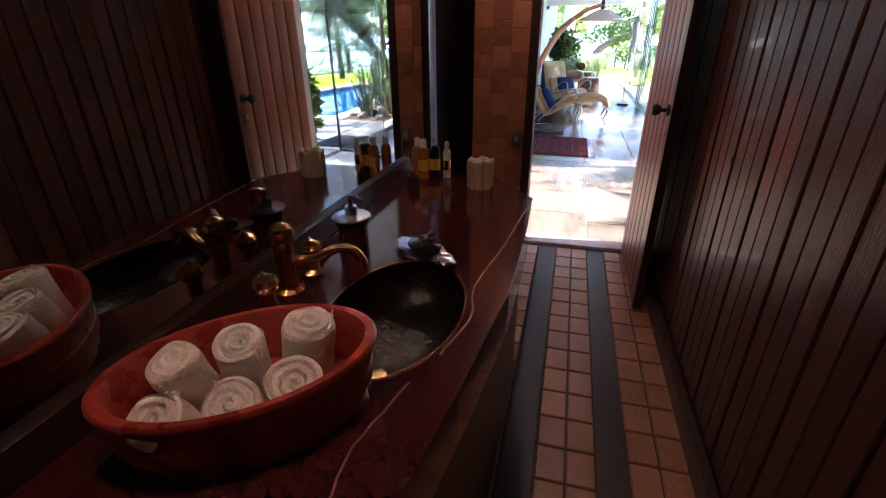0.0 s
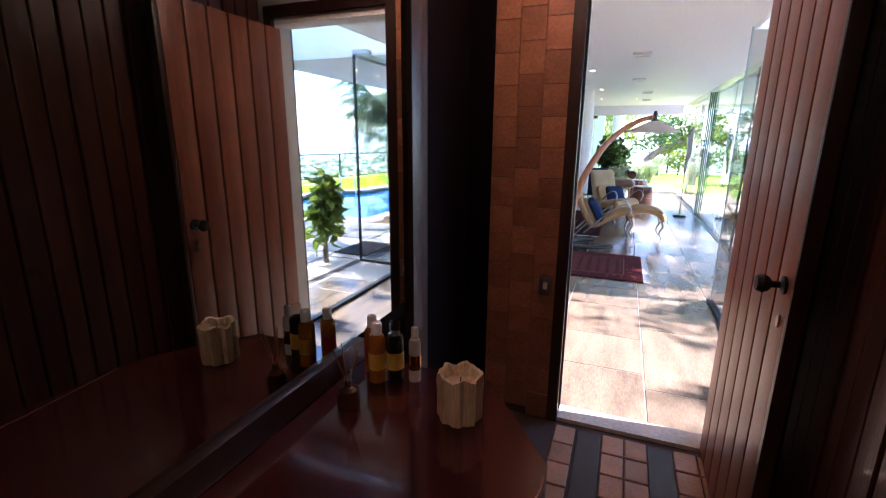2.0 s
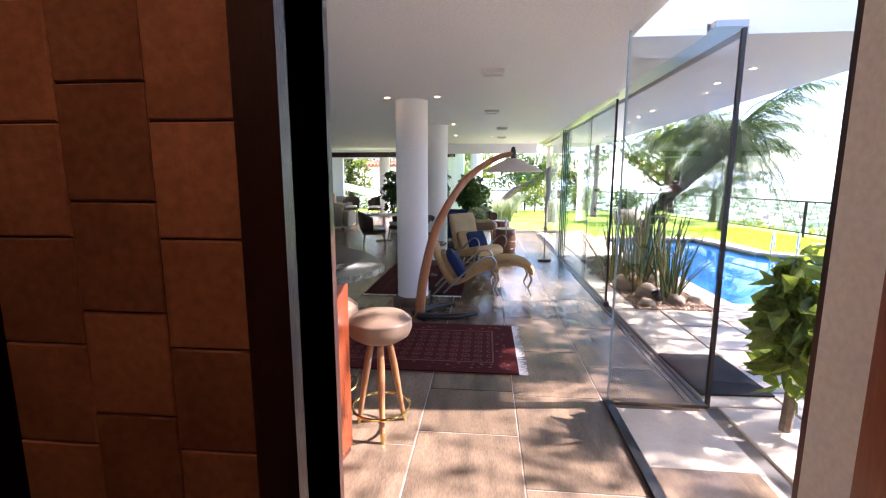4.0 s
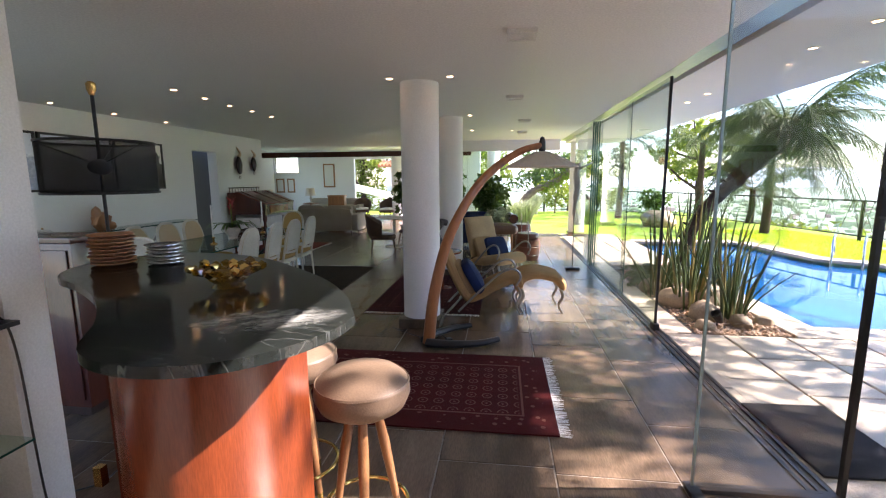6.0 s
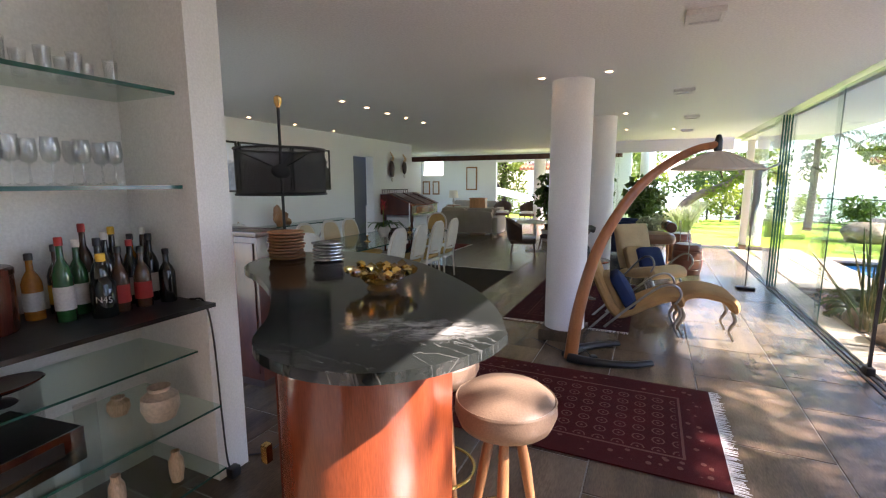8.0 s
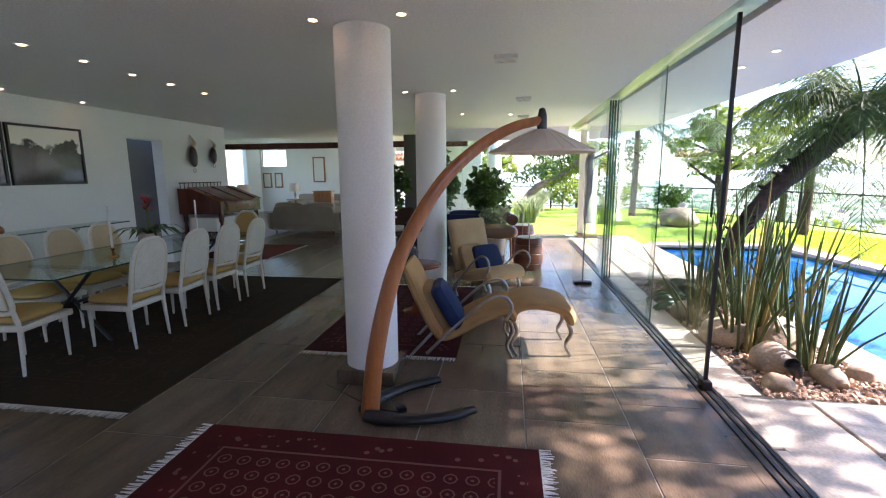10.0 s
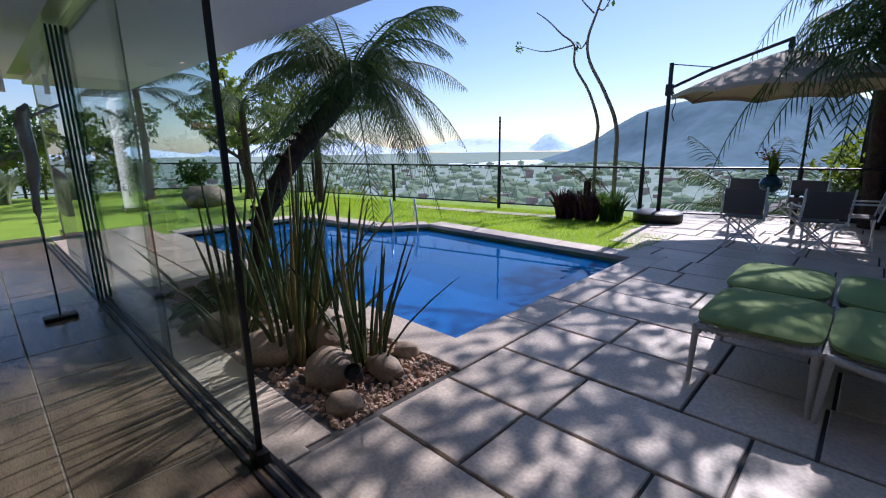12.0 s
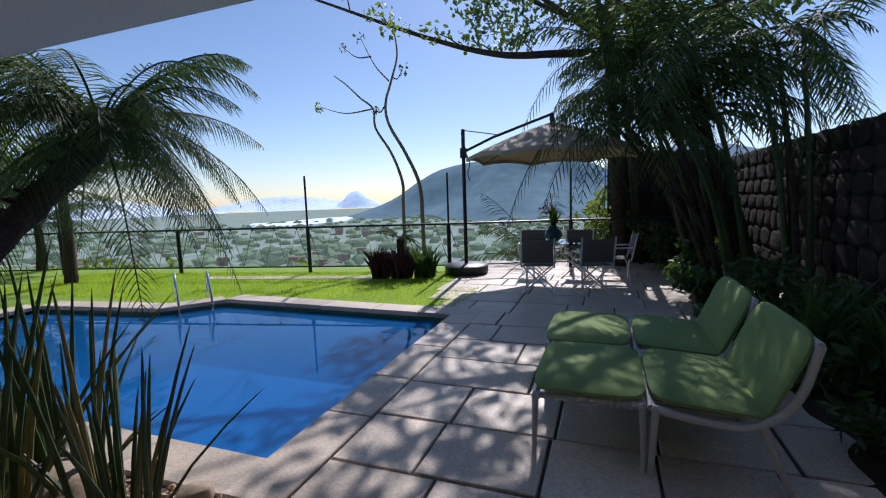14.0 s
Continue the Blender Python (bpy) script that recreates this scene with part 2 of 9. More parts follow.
WALL_STONE = mat("rough_wall_stone", (0.05, 0.038, 0.03), 0.95, 0, (0.02, 0.016, 0.013), 5, 40, 0.9, 0.5, 0.2, (1, 1, 1), 0, 0.6)
MORTAR = mat("wall_mortar", (0.045, 0.038, 0.032), 0.95, 0, (0.025, 0.02, 0.018), 6, 50, 0.9, 0.5, 0.1)
CANVAS = mat("taupe_canvas", (0.42, 0.34, 0.25), 0.85, 0, (0.34, 0.27, 0.2), 3, 150, 0.5, 0.15, 0.2)
SHADE_CLOTH = mat("cream_shade_cloth", (0.74, 0.67, 0.56), 0.85, 0, (0.66, 0.58, 0.47), 3, 160, 0.5, 0.12, 0.2)
GREEN_CUSHION = mat("sage_green_cushion", (0.21, 0.29, 0.1), 0.85, 0, (0.15, 0.21, 0.075), 4, 170, 0.5, 0.25, 0.2)
LOUNGE_FRAME = mat("pale_grey_powder_coat", (0.5, 0.48, 0.44), 0.42, 0, (0.36, 0.36, 0.36), 6, 90, 0.5, 0.03)
MESH_GREY = mat("grey_sling_mesh", (0.13, 0.11, 0.1), 0.75, 0, (0.08, 0.07, 0.06), 6, 180, 0.5, 0.2)
DARK_MAT = mat("charcoal_door_mat", (0.035, 0.035, 0.04), 0.95, 0, (0.02, 0.02, 0.022), 9, 180, 0.7, 0.8, 0.1)
BARREL = mat("red_brown_lacquer", (0.24, 0.07, 0.045), 0.3, 0, (0.13, 0.035, 0.025), 5, 70, 0.8, 0.05, 0.5, (1, 1, 3), 0.2)
POOL_TILE = mat("blue_pool_tile", (0.03, 0.2, 0.52), 0.3, 0, (0.025, 0.17, 0.46), 3, 40, 0.6, 0.02)
POOL_FLOOR = mat("blue_pool_floor", (0.03, 0.2, 0.54), 0.4, 0, (0.028, 0.19, 0.52), 2, 30, 0.6, 0.02)
CERAMIC = mat("glazed_ceramic", (0.6, 0.52, 0.44), 0.3, 0, (0.42, 0.35, 0.28), 9, 60, 0.7, 0.05)
TEAL = mat("dark_teal_ceramic", (0.03, 0.07, 0.075), 0.15, 0, (0.015, 0.035, 0.04), 9, 60, 0.7, 0.03)
WICKER = mat("dark_wicker", (0.11, 0.055, 0.03), 0.6, 0, (0.05, 0.025, 0.015), 16, 120, 0.9, 0.5)
# grey panel plaster; inside the doorway its dark tone stands in for shade
SLATE = mat("grey_and_shaded_plaster", (0.17, 0.17, 0.165), 0.8, 0, (0.13, 0.13, 0.128), 2, 80, 0.5, 0.05)
PAPER = mat("white_paper", (0.75, 0.73, 0.7), 0.8, 0, (0.68, 0.66, 0.62), 3, 60, 0.4, 0.02)
GLASS = glass("clear_glass", (0.89, 0.955, 0.935), 1.4)
GLASS_CLEAR = glass("thin_clear_glass", (0.96, 0.975, 0.97), 0.8)
GLASS_PALE = mat("pale_glass_edge", (0.34, 0.44, 0.42), 0.15, 0, (0.25, 0.36, 0.34), 9, 60, 0.5, 0)
GLASS_EDGE = mat("green_glass_edge", (0.02, 0.09, 0.075), 0.1, 0, (0.012, 0.06, 0.05), 9, 60, 0.5, 0)
SHELF_GLASS = glass("pale_green_shelf_glass", (0.84, 0.93, 0.89), 1.3)
TABLE_GLASS = glass("table_glass", (0.78, 0.9, 0.86), 1.5)
WARE_GLASS = glass("drinking_glass", (0.95, 0.96, 0.96), 3.0)
SMOKE_GLASS = glass("dark_countertop_glass", (0.03, 0.045, 0.04), 1.5)
BOTTLE_DARK = mat("dark_bottle_glass", (0.012, 0.014, 0.012), 0.08, 0, (0.008, 0.009, 0.008), 9, 60, 0.5, 0, 0.6)
BOTTLE_GREEN = mat("green_bottle_glass", (0.02, 0.1, 0.03), 0.08, 0, (0.012, 0.06, 0.02), 9, 60, 0.5, 0, 0.6)
BOTTLE_AMBER = mat("amber_bottle_glass", (0.42, 0.16, 0.02), 0.1, 0, (0.25, 0.09, 0.012), 9, 60, 0.5, 0, 0.6)
BOTTLE_BROWN = mat("brown_bottle_glass", (0.06, 0.025, 0.012), 0.08, 0, (0.03, 0.012, 0.008), 9, 60, 0.5, 0, 0.6)
LABEL_WHITE = mat("white_label", (0.62, 0.6, 0.56), 0.7, 0, (0.5, 0.48, 0.45), 20, 90, 0.4, 0)
LABEL_YELLOW = mat("yellow_label", (0.7, 0.42, 0.04), 0.6, 0, (0.55, 0.32, 0.03), 20, 90, 0.4, 0)
LABEL_RED = mat("red_cap", (0.4, 0.03, 0.025), 0.5, 0, (0.28, 0.02, 0.02), 20, 90, 0.4, 0)
LAMP_ON = glow("lit_lamp", (1.0, 0.6, 0.3), 5.0)
BATH_LAMP = glow("lit_bathroom_lamp", (1.0, 0.62, 0.36), 50.0)


def leafy(m, share):
    """Thin leaves: part of the sun passes through them."""
    n, l = m.node_tree.nodes, m.node_tree.links
    b = n["Principled BSDF"]
    tr, mx, warm = n.new("ShaderNodeBsdfTranslucent"), n.new("ShaderNodeMixShader"), n.new("ShaderNodeHueSaturation")
    warm.inputs["Hue"].default_value, warm.inputs["Saturation"].default_value, warm.inputs["Value"].default_value = 0.48, 1.1, 1.7
    l.new(b.inputs["Base Color"].links[0].from_socket, warm.inputs["Color"])
    l.new(warm.outputs[0], tr.inputs[0])
    mx.inputs[0].default_value = share
    l.new(b.outputs[0], mx.inputs[1])
    l.new(tr.outputs[0], mx.inputs[2])
    l.new(mx.outputs[0], n["Material Output"].inputs[0])


for m, share in ((PALM_LEAF, 0.35), (LEAF, 0.35), (LEAF_BRIGHT, 0.5), (LEAF_PALE, 0.35), (GRASS_BLADE, 0.45), (SPEAR, 0.2), (SPEAR_DRY, 0.25)):
    leafy(m, share)

# ---- building helpers ----
def thing(name, x, y, z, rz=0, label="", category="", group="", kind=""):
    ob = new(name)
    ob.matrix_world = pose(x, y, z, 0, 0, rz)
    ob.empty_display_size = 0.1
    return tagged(ob, label, category, group, kind)


def part(name, bm, material, parent=None, label="", smooth=True):
    """Links bm as one mesh object, under parent if there is one."""
    me = bpy.data.meshes.new(name)
    bmesh.ops.recalc_face_normals(bm, faces=bm.faces)
    bm.to_mesh(me)
    bm.free()
    me.materials.append(material)
    if smooth:
        me.polygons.foreach_set("use_smooth", [True] * len(me.polygons))
        me.set_sharp_from_angle(angle=radians(38))
    ob = new(name, me)
    if parent:
        ob.parent = parent
    if label:
        ob["label"] = label
    return ob


def B(*boxes, bevel=0.0, seg=2):
    """A bmesh of boxes x0, y0, z0, x1, y1, z1."""
    bm = bmesh.new()
    for x0, y0, z0, x1, y1, z1 in boxes:
        r = bmesh.ops.create_cube(bm, size=1)
        bmesh.ops.transform(bm, matrix=Matrix.Translation(((x0 + x1) / 2, (y0 + y1) / 2, (z0 + z1) / 2)) @ Matrix.Diagonal((abs(x1 - x0), abs(y1 - y0), abs(z1 - z0), 1)), verts=r["verts"])
    if bevel:
        bmesh.ops.bevel(bm, geom=list(bm.edges), offset=bevel, segments=seg, affect="EDGES", profile=0.6)
    return bm


def lathe(bm, prof, cx=0.0, cy=0.0, seg=24, sx=1.0, sy=1.0):
    """Turns a profile of (radius, z) about the upright through cx, cy."""
    rings = []
    for r, z in prof:
        if r < 1e-5:
            rings.append([bm.verts.new((cx, cy, z))])
        else:
            rings.append([bm.verts.new((cx + sx * r * math.cos(2 * math.pi * i / seg), cy + sy * r * math.sin(2 * math.pi * i / seg), z)) for i in range(seg)])
    for a, b in zip(rings, rings[1:]):
        if len(a) == 1 and len(b) == 1:
            continue
        for i in range(seg):
            j = (i + 1) % seg
            if len(a) == 1:
                bm.faces.new((a[0], b[j], b[i]))
            elif len(b) == 1:
                bm.faces.new((a[i], a[j], b[0]))
            else:
                bm.faces.new((a[i], a[j], b[j], b[i]))
    hollow = len(prof) > 3 and prof[0][0] > 1e-5 and prof[-1][0] > 1e-5 and math.dist(prof[0], prof[-1]) < 0.045
    if hollow:
        a, b = rings[-1], rings[0]
        for i in range(seg):
            j = (i + 1) % seg
            bm.faces.new((a[i], a[j], b[j], b[i]))
    for ring, flip in ((rings[0], True), (rings[-1], False)):
        if len(ring) > 2 and not hollow:
            bm.faces.new(ring[::-1] if flip else ring)
    return bm


def tube(bm, pts, rad, seg=8, flat=1.0):
    """Sweeps a round section along a line of points; rad: one radius or one for each point."""
    pts = [Vector(p) for p in pts]
    rads = rad if isinstance(rad, (list, tuple)) else [rad] * len(pts)
    up = Vector((0, 0, 1))
    rings, side = [], None
    for i, p in enumerate(pts):
        d = (pts[min(i + 1, len(pts) - 1)] - pts[max(i - 1, 0)]).normalized()
        if side is None:
            side = d.cross(up if abs(d.z) < 0.95 else Vector((0, 1, 0))).normalized()
        else:
            side = (side - d * side.dot(d)).normalized()
        other = d.cross(side)
        rings.append([bm.verts.new(p + rads[i] * (math.cos(2 * math.pi * k / seg) * side + flat * math.sin(2 * math.pi * k / seg) * other)) for k in range(seg)])
    for a, b in zip(rings, rings[1:]):
        for k in range(seg):
            bm.faces.new((a[k], a[(k + 1) % seg], b[(k + 1) % seg], b[k]))
    bm.faces.new(rings[0][::-1])
    bm.faces.new(rings[-1])
    return bm


def curve(pts, n=8):
    """A smooth line through points."""
    P = [Vector(p) for p in pts]
    P = [2 * P[0] - P[1]] + P + [2 * P[-1] - P[-2]]
    out = []
    for i in range(1, len(P) - 2):
        for k in range(n):
            t = k / n
            a, b, c, d = P[i - 1], P[i], P[i + 1], P[i + 2]
            out.append(0.5 * ((2 * b) + (c - a) * t + (2 * a - 5 * b + 4 * c - d) * t * t + (3 * b - a - 3 * c + d) * t ** 3))
    return out + [P[-2]]


def slab(bm, pts, z0, z1):
    """An upright prism over an outline."""
    a = [bm.verts.new((x, y, z0)) for x, y in pts]
    b = [bm.verts.new((x, y, z1)) for x, y in pts]
    bm.faces.new(a[::-1])
    bm.faces.new(b)
    for i in range(len(pts)):
        j = (i + 1) % len(pts)
        bm.faces.new((a[i], a[j], b[j], b[i]))
    return bm


ICO = {}


def ico(sub):
    """A unit icosphere as plain lists."""
    if sub not in ICO:
        b = bmesh.new()
        bmesh.ops.create_icosphere(b, subdivisions=sub, radius=1)
        b.verts.index_update()
        ICO[sub] = ([v.co.copy() for v in b.verts], [[v.index for v in f.verts] for f in b.faces])
        b.free()
    return ICO[sub]


def stamp(bm, shape, m):
    vs = [bm.verts.new(m @ c) for c in shape[0]]
    for f in shape[1]:
        bm.faces.new([vs[i] for i in f])


def blob(bm, c, r, rough=0.1, freq=2.0, sub=3, seed=0.0):
    """An uneven rounded lump."""
    shape = ico(sub)
    off = Vector((seed, seed * 1.7, 3.1))
    vs = []
    for co in shape[0]:
        d = 1 + rough * noise.noise(co * freq + off)
        vs.append(bm.verts.new((c[0] + co.x * r[0] * d, c[1] + co.y * r[1] * d, c[2] + co.z * r[2] * d)))
    for f in shape[1]:
        bm.faces.new([vs[i] for i in f])
    return bm


def pad(bm, w, d, h, r=0.05, puff=0.0, n=6):
    """A soft cushion centred at the origin, standing on z = 0: rounded outline, domed faces."""
    def super_pt(a):
        c, s = math.cos(a), math.sin(a)
        e = 0.35
        return (math.copysign(abs(c) ** e, c), math.copysign(abs(s) ** e, s))
    prof = [(0.0, 0.0), (0.7, 0.0), (0.93, 0.06), (1.0, 0.3), (1.0, 0.7), (0.93, 0.94), (0.7, 1.0), (0.35, 1.0), (0.0, 1.0)]
    seg, rings = 32, []
    for q, z in prof:
        zz = z * h + (puff * (1 - q * q) if z > 0.5 else (-puff * 0.3 * (1 - q * q) + puff * 0.3 if puff else 0))
        if q == 0:
            rings.append([bm.verts.new((0, 0, zz))])
        else:
            rings.append([bm.verts.new((super_pt(2 * math.pi * i / seg)[0] * w / 2 * q, super_pt(2 * math.pi * i / seg)[1] * d / 2 * q, zz)) for i in range(seg)])
    for a, b in zip(rings, rings[1:]):
        for i in range(seg):
            j = (i + 1) % seg
            if len(a) == 1:
                bm.faces.new((a[0], b[j], b[i]))
            elif len(b) == 1:
                bm.faces.new((a[i], a[j], b[0]))
            else:
                bm.faces.new((a[i], a[j], b[j], b[i]))
    return bm


def moved(bm, m):
    bmesh.ops.transform(bm, matrix=m, verts=bm.verts)
    return bm


def leafcards(bm, c, r, n, size, rnd, droop=0.3, squash=1.0):
    """n small pointed leaves, each a folded pair of triangles, scattered in a lumpy shell."""
    for _ in range(n):
        u, th = rnd.uniform(-1, 1), rnd.uniform(0, 2 * math.pi)
        k = rnd.uniform(0.35, 1.0) ** 0.5
        s = math.sqrt(1 - u * u)
        p = Vector((c[0] + r[0] * k * s * math.cos(th), c[1] + r[1] * k * s * math.sin(th), c[2] + r[2] * k * u))
        d = Vector((rnd.uniform(-1, 1), rnd.uniform(-1, 1), rnd.uniform(-1, 0.6) - droop)).normalized()
        q = d.cross(Vector((rnd.uniform(-1, 1), rnd.uniform(-1, 1), rnd.uniform(-0.2, 1)))).normalized()
        L = size * rnd.uniform(0.6, 1.3)
        w = L * 0.28 * squash
        nrm = d.cross(q) * (w * 0.5)
        a, b2, e1, e2 = bm.verts.new(p), bm.verts.new(p + d * L), bm.verts.new(p + d * L * 0.45 + q * w + nrm), bm.verts.new(p + d * L * 0.45 - q * w + nrm)
        bm.faces.new((a, e1, b2))
        bm.faces.new((a, b2, e2))
    return bm


def frond(bm, base, az, length, rise, sag, rnd, leaf=0.3, n=26, w=0.018, tip=0.15):
    """A feather-palm frond: an arched rib with narrow hanging leaflets on both sides."""
    h = Vector((math.cos(az), math.sin(az), 0))
    pts = []
    for i in range(n + 1):
        t = i / n
        pts.append(Vector(base) + h * (length * (t - 0.18 * t * t * sag)) + Vector((0, 0, length * (rise * t - sag * t * t * 0.75))))
    tube(bm, pts[::3] + ([pts[-1]] if n % 3 else []), [0.014 * (1 - 0.75 * i / max(1, len(pts[::3]))) for i in range(len(pts[::3]) + (1 if n % 3 else 0))], 4)
    for i in range(3, n + 1):
        t = i / n
        d = (pts[i] - pts[i - 1]).normalized()
        s = d.cross(Vector((0, 0, 1))).normalized()
        L = leaf * (math.sin(math.pi * min(1, 0.12 + t * 0.9)) ** 0.6 + tip) * rnd.uniform(0.85, 1.1)
        for sg in (-1, 1):
            dirn = (s * sg * 0.8 + d * 0.65 + Vector((0, 0, -0.35 + rnd.uniform(-0.25, 0.15)))).normalized()
            mid = pts[i] + dirn * L * 0.5
            end = pts[i] + dirn * L + Vector((0, 0, -L * 0.22))
            wv = d * w
            a, b2, m1, m2, e = bm.verts.new(pts[i]), bm.verts.new(pts[i] + wv * 0.6), bm.verts.new(mid), bm.verts.new(mid + wv), bm.verts.new(end)
            bm.faces.new((a, b2, m2, m1))
            bm.faces.new((m1, m2, e))
    return bm


def blades(bm, n, rnd, x0, x1, y0, y1, z, h0, h1, w, lean):
    """Sword leaves rising from a bed."""
    for _ in range(n):
        x, y = rnd.uniform(x0, x1), rnd.uniform(y0, y1)
        hh, a = rnd.uniform(h0, h1), rnd.uniform(0, 2 * math.pi)
        le = lean * rnd.uniform(0.1, 1.0)
        pts = [Vector((x + math.cos(a) * le * hh * t * t, y + math.sin(a) * le * hh * t * t, z + hh * t)) for t in (0, 0.3, 0.65, 1)]
        sd = Vector((-math.sin(a + 0.8), math.cos(a + 0.8), 0)) * w
        prev = None
        for p, k in zip(pts, (0.7, 1, 0.75, 0.04)):
            cur = (bm.verts.new(p - sd * k), bm.verts.new(p + sd * k))
            if prev:
                bm.faces.new((prev[0], prev[1], cur[1], cur[0]))
            prev = cur
    return bm


# ---- structure ----
CEIL = 2.57


def setting(name, bm, material, label, category, smooth=False):
    return tagged(part(name, bm, material, None, "", smooth), label, category, "", "structure")


# the land: level round the house, falling into a valley beyond the fence, flat out to the horizon
def land_height(x, y):
    far = max((x - 10.6 - (16 - y) * 0.15) / 60.0, (y - 27) / 40.0, (-x - 30) / 90.0, (-y - 12) / 90.0)
    far = max(0.0, min(1.0, far))
    return -0.05 - 48 * far * far * (3 - 2 * far) - 1.2 * min(1.0, far * 30)


bm = bmesh.new()
radii = [0.0] + [2.0 * 1.14 ** i for i in range(57)]
grid = []
for r in radii:
    row = []
    for k in range(96):
        a = 2 * math.pi * k / 96
        x, y = 4 + r * math.cos(a), 10 + r * math.sin(a)
        row.append(bm.verts.new((x, y, land_height(x, y) - (1.75 if r < 14 else 0) + (0.9 * noise.noise(Vector((x, y, 0)) * 0.06) if r > 20 else 0))))
    grid.append(row)
for a, b in zip(grid[1:], grid[2:]):
    for k in range(96):
        bm.faces.new((a[k], a[(k + 1) % 96], b[(k + 1) % 96], b[k]))
bm.faces.new(grid[1])
bmesh.ops.delete(bm, geom=grid[0], context="VERTS")
# the valley's haze sits in this colour and its emission
VALLEY = haze_tinted("hazy_valley", (0.22, 0.27, 0.24), (0.14, 0.19, 0.145), 0.5, 0.02)
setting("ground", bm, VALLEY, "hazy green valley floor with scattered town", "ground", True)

# garden earth round the pool, as one thick sheet with the pool cut out
POOL = [(3.24, 8.8), (6.72, 8.8), (6.82, 12.75), (6.05, 13.3), (5.75, 15.6), (3.24, 15.6)]
garden = [((6.72, 8.8), (11.2, 8.8), (9.4, 17.0), (6.82, 12.75)), ((6.82, 12.75), (9.4, 17.0), (8.2, 26.5), (6.05, 13.3)), ((6.05, 13.3), (8.2, 26.5), (3.24, 26.5), (5.75, 15.6)),
          ((5.75, 15.6), (3.24, 26.5), (3.24, 15.6)), ((1.6, 15.6), (3.24, 15.6), (3.24, 26.5), (1.6, 26.5)), ((-12, 17.2), (1.6, 17.2), (1.6, 26.5), (-12, 26.5))]
bm = bmesh.new()
for q in garden:
    slab(bm, q, -1.85, -0.012)
setting("lawn", bm, GRASS, "short bright green lawn beside the pool", "lawn")
# the bed for the terrace paving
bm = bmesh.new()
slab(bm, [(0.93, 3.5), (16.0, 3.5), (16.0, 8.2), (11.2, 8.8), (6.72, 8.8), (3.24, 8.8), (0.93, 8.8)], -1.85, -0.02)
slab(bm, [(1.45, 8.8), (3.24, 8.8), (3.24, 17.2), (1.45, 17.2)], -1.85, -0.02)
setting("terrace_bed", bm, GROUT_OUT, "dark joints under the terrace paving", "pavement")
# pool shell and water
bm = bmesh.new()
n = len(POOL)
lo = [bm.verts.new((x, y, -0.75)) for x, y in POOL]
hi = [bm.verts.new((x, y, -0.02)) for x, y in POOL]
for i in range(n):
    j = (i + 1) % n
    bm.faces.new((lo[i], lo[j], hi[j], hi[i]))
setting("pool_wall", bm, POOL_TILE, "deep blue tiled pool wall", "pool")
bm = bmesh.new()
bm.faces.new([bm.verts.new((x, y, -0.75)) for x, y in POOL])
setting("pool_floor", bm, POOL_FLOOR, "pale blue pool floor", "pool")


def water_material():
    m = glass("pool_water", (0.72, 0.9, 1.0), 1.0)
    n, l = m.node_tree.nodes, m.node_tree.links
    tc, no, bp = n.new("ShaderNodeTexCoord"), n.new("ShaderNodeTexNoise"), n.new("ShaderNodeBump")
    no.inputs["Scale"].default_value, no.inputs["Detail"].default_value = 2.2, 2
    bp.inputs["Strength"].default_value, bp.inputs["Distance"].default_value = 0.02, 0.01
    l.new(tc.outputs["Object"], no.inputs["Vector"])
    l.new(no.outputs[0], bp.inputs["Height"])
    for nd in n:
        if nd.type in ("BSDF_GLOSSY", "LAYER_WEIGHT"):
            l.new(bp.outputs[0], nd.inputs["Normal"])
    # light scattered back by the blue water body
    tr = next(nd for nd in n if nd.type == "BSDF_TRANSPARENT")
    top = next(nd for nd in n if nd.type == "MIX_SHADER")
    di, mx = n.new("ShaderNodeBsdfDiffuse"), n.new("ShaderNodeMixShader")
    di.inputs[0].default_value = (0.015, 0.17, 0.5, 1)
    mx.inputs[0].default_value = 0.5
    l.new(tr.outputs[0], mx.inputs[1])
    l.new(di.outputs[0], mx.inputs[2])
    l.new(mx.outputs[0], top.inputs[1])
    return m


bm = bmesh.new()
bm.faces.new([bm.verts.new((x, y, -0.11)) for x, y in POOL])
setting("water", bm, water_material(), "still clear blue pool water", "water")

# house floors
setting("floor", B((-6.1, 3.45, -0.3, 1.6, 17.2, -0.005), (-10.5, 14.0, -0.3, -6.1, 24.0, -0.02), (-6.1, 17.2, -0.3, -1.0, 24.0, -0.02)), GROUT_IN, "pale joints under the indoor stone floor", "floor")
setting("floor_bathroom", B((-1.0, -1.6, -0.3, 0.75, 3.45, -0.012)), TILE_GROUT, "dark grout bed of the bathroom floor", "floor")

# ceiling of the main room and its soffit over the terrace, with a groove over the sliding panes
bm = B((-6.13, 3.5, CEIL, 0.98, 6.1, CEIL + 0.4), (-6.13, 6.1, CEIL, 1.46, 17.2, CEIL + 0.4), (1.72, 6.1, CEIL, 3.2, 17.2, CEIL + 0.4), (1.46, 6.1, CEIL + 0.07, 1.72, 17.2, CEIL + 0.4), (-10.5, 14.35, CEIL, -6.13, 17.2, CEIL + 0.4))
setting("ceiling", bm, CEILING, "smooth white painted ceiling with terrace soffit", "ceiling")
setting("ceiling_living_room", B((-10.5, 17.2, 2.9, -1.0, 24.0, 3.1), (-10.5, 17.0, CEIL, -1.0, 17.2, 3.1)), CEILING, "white living room ceiling", "ceiling")
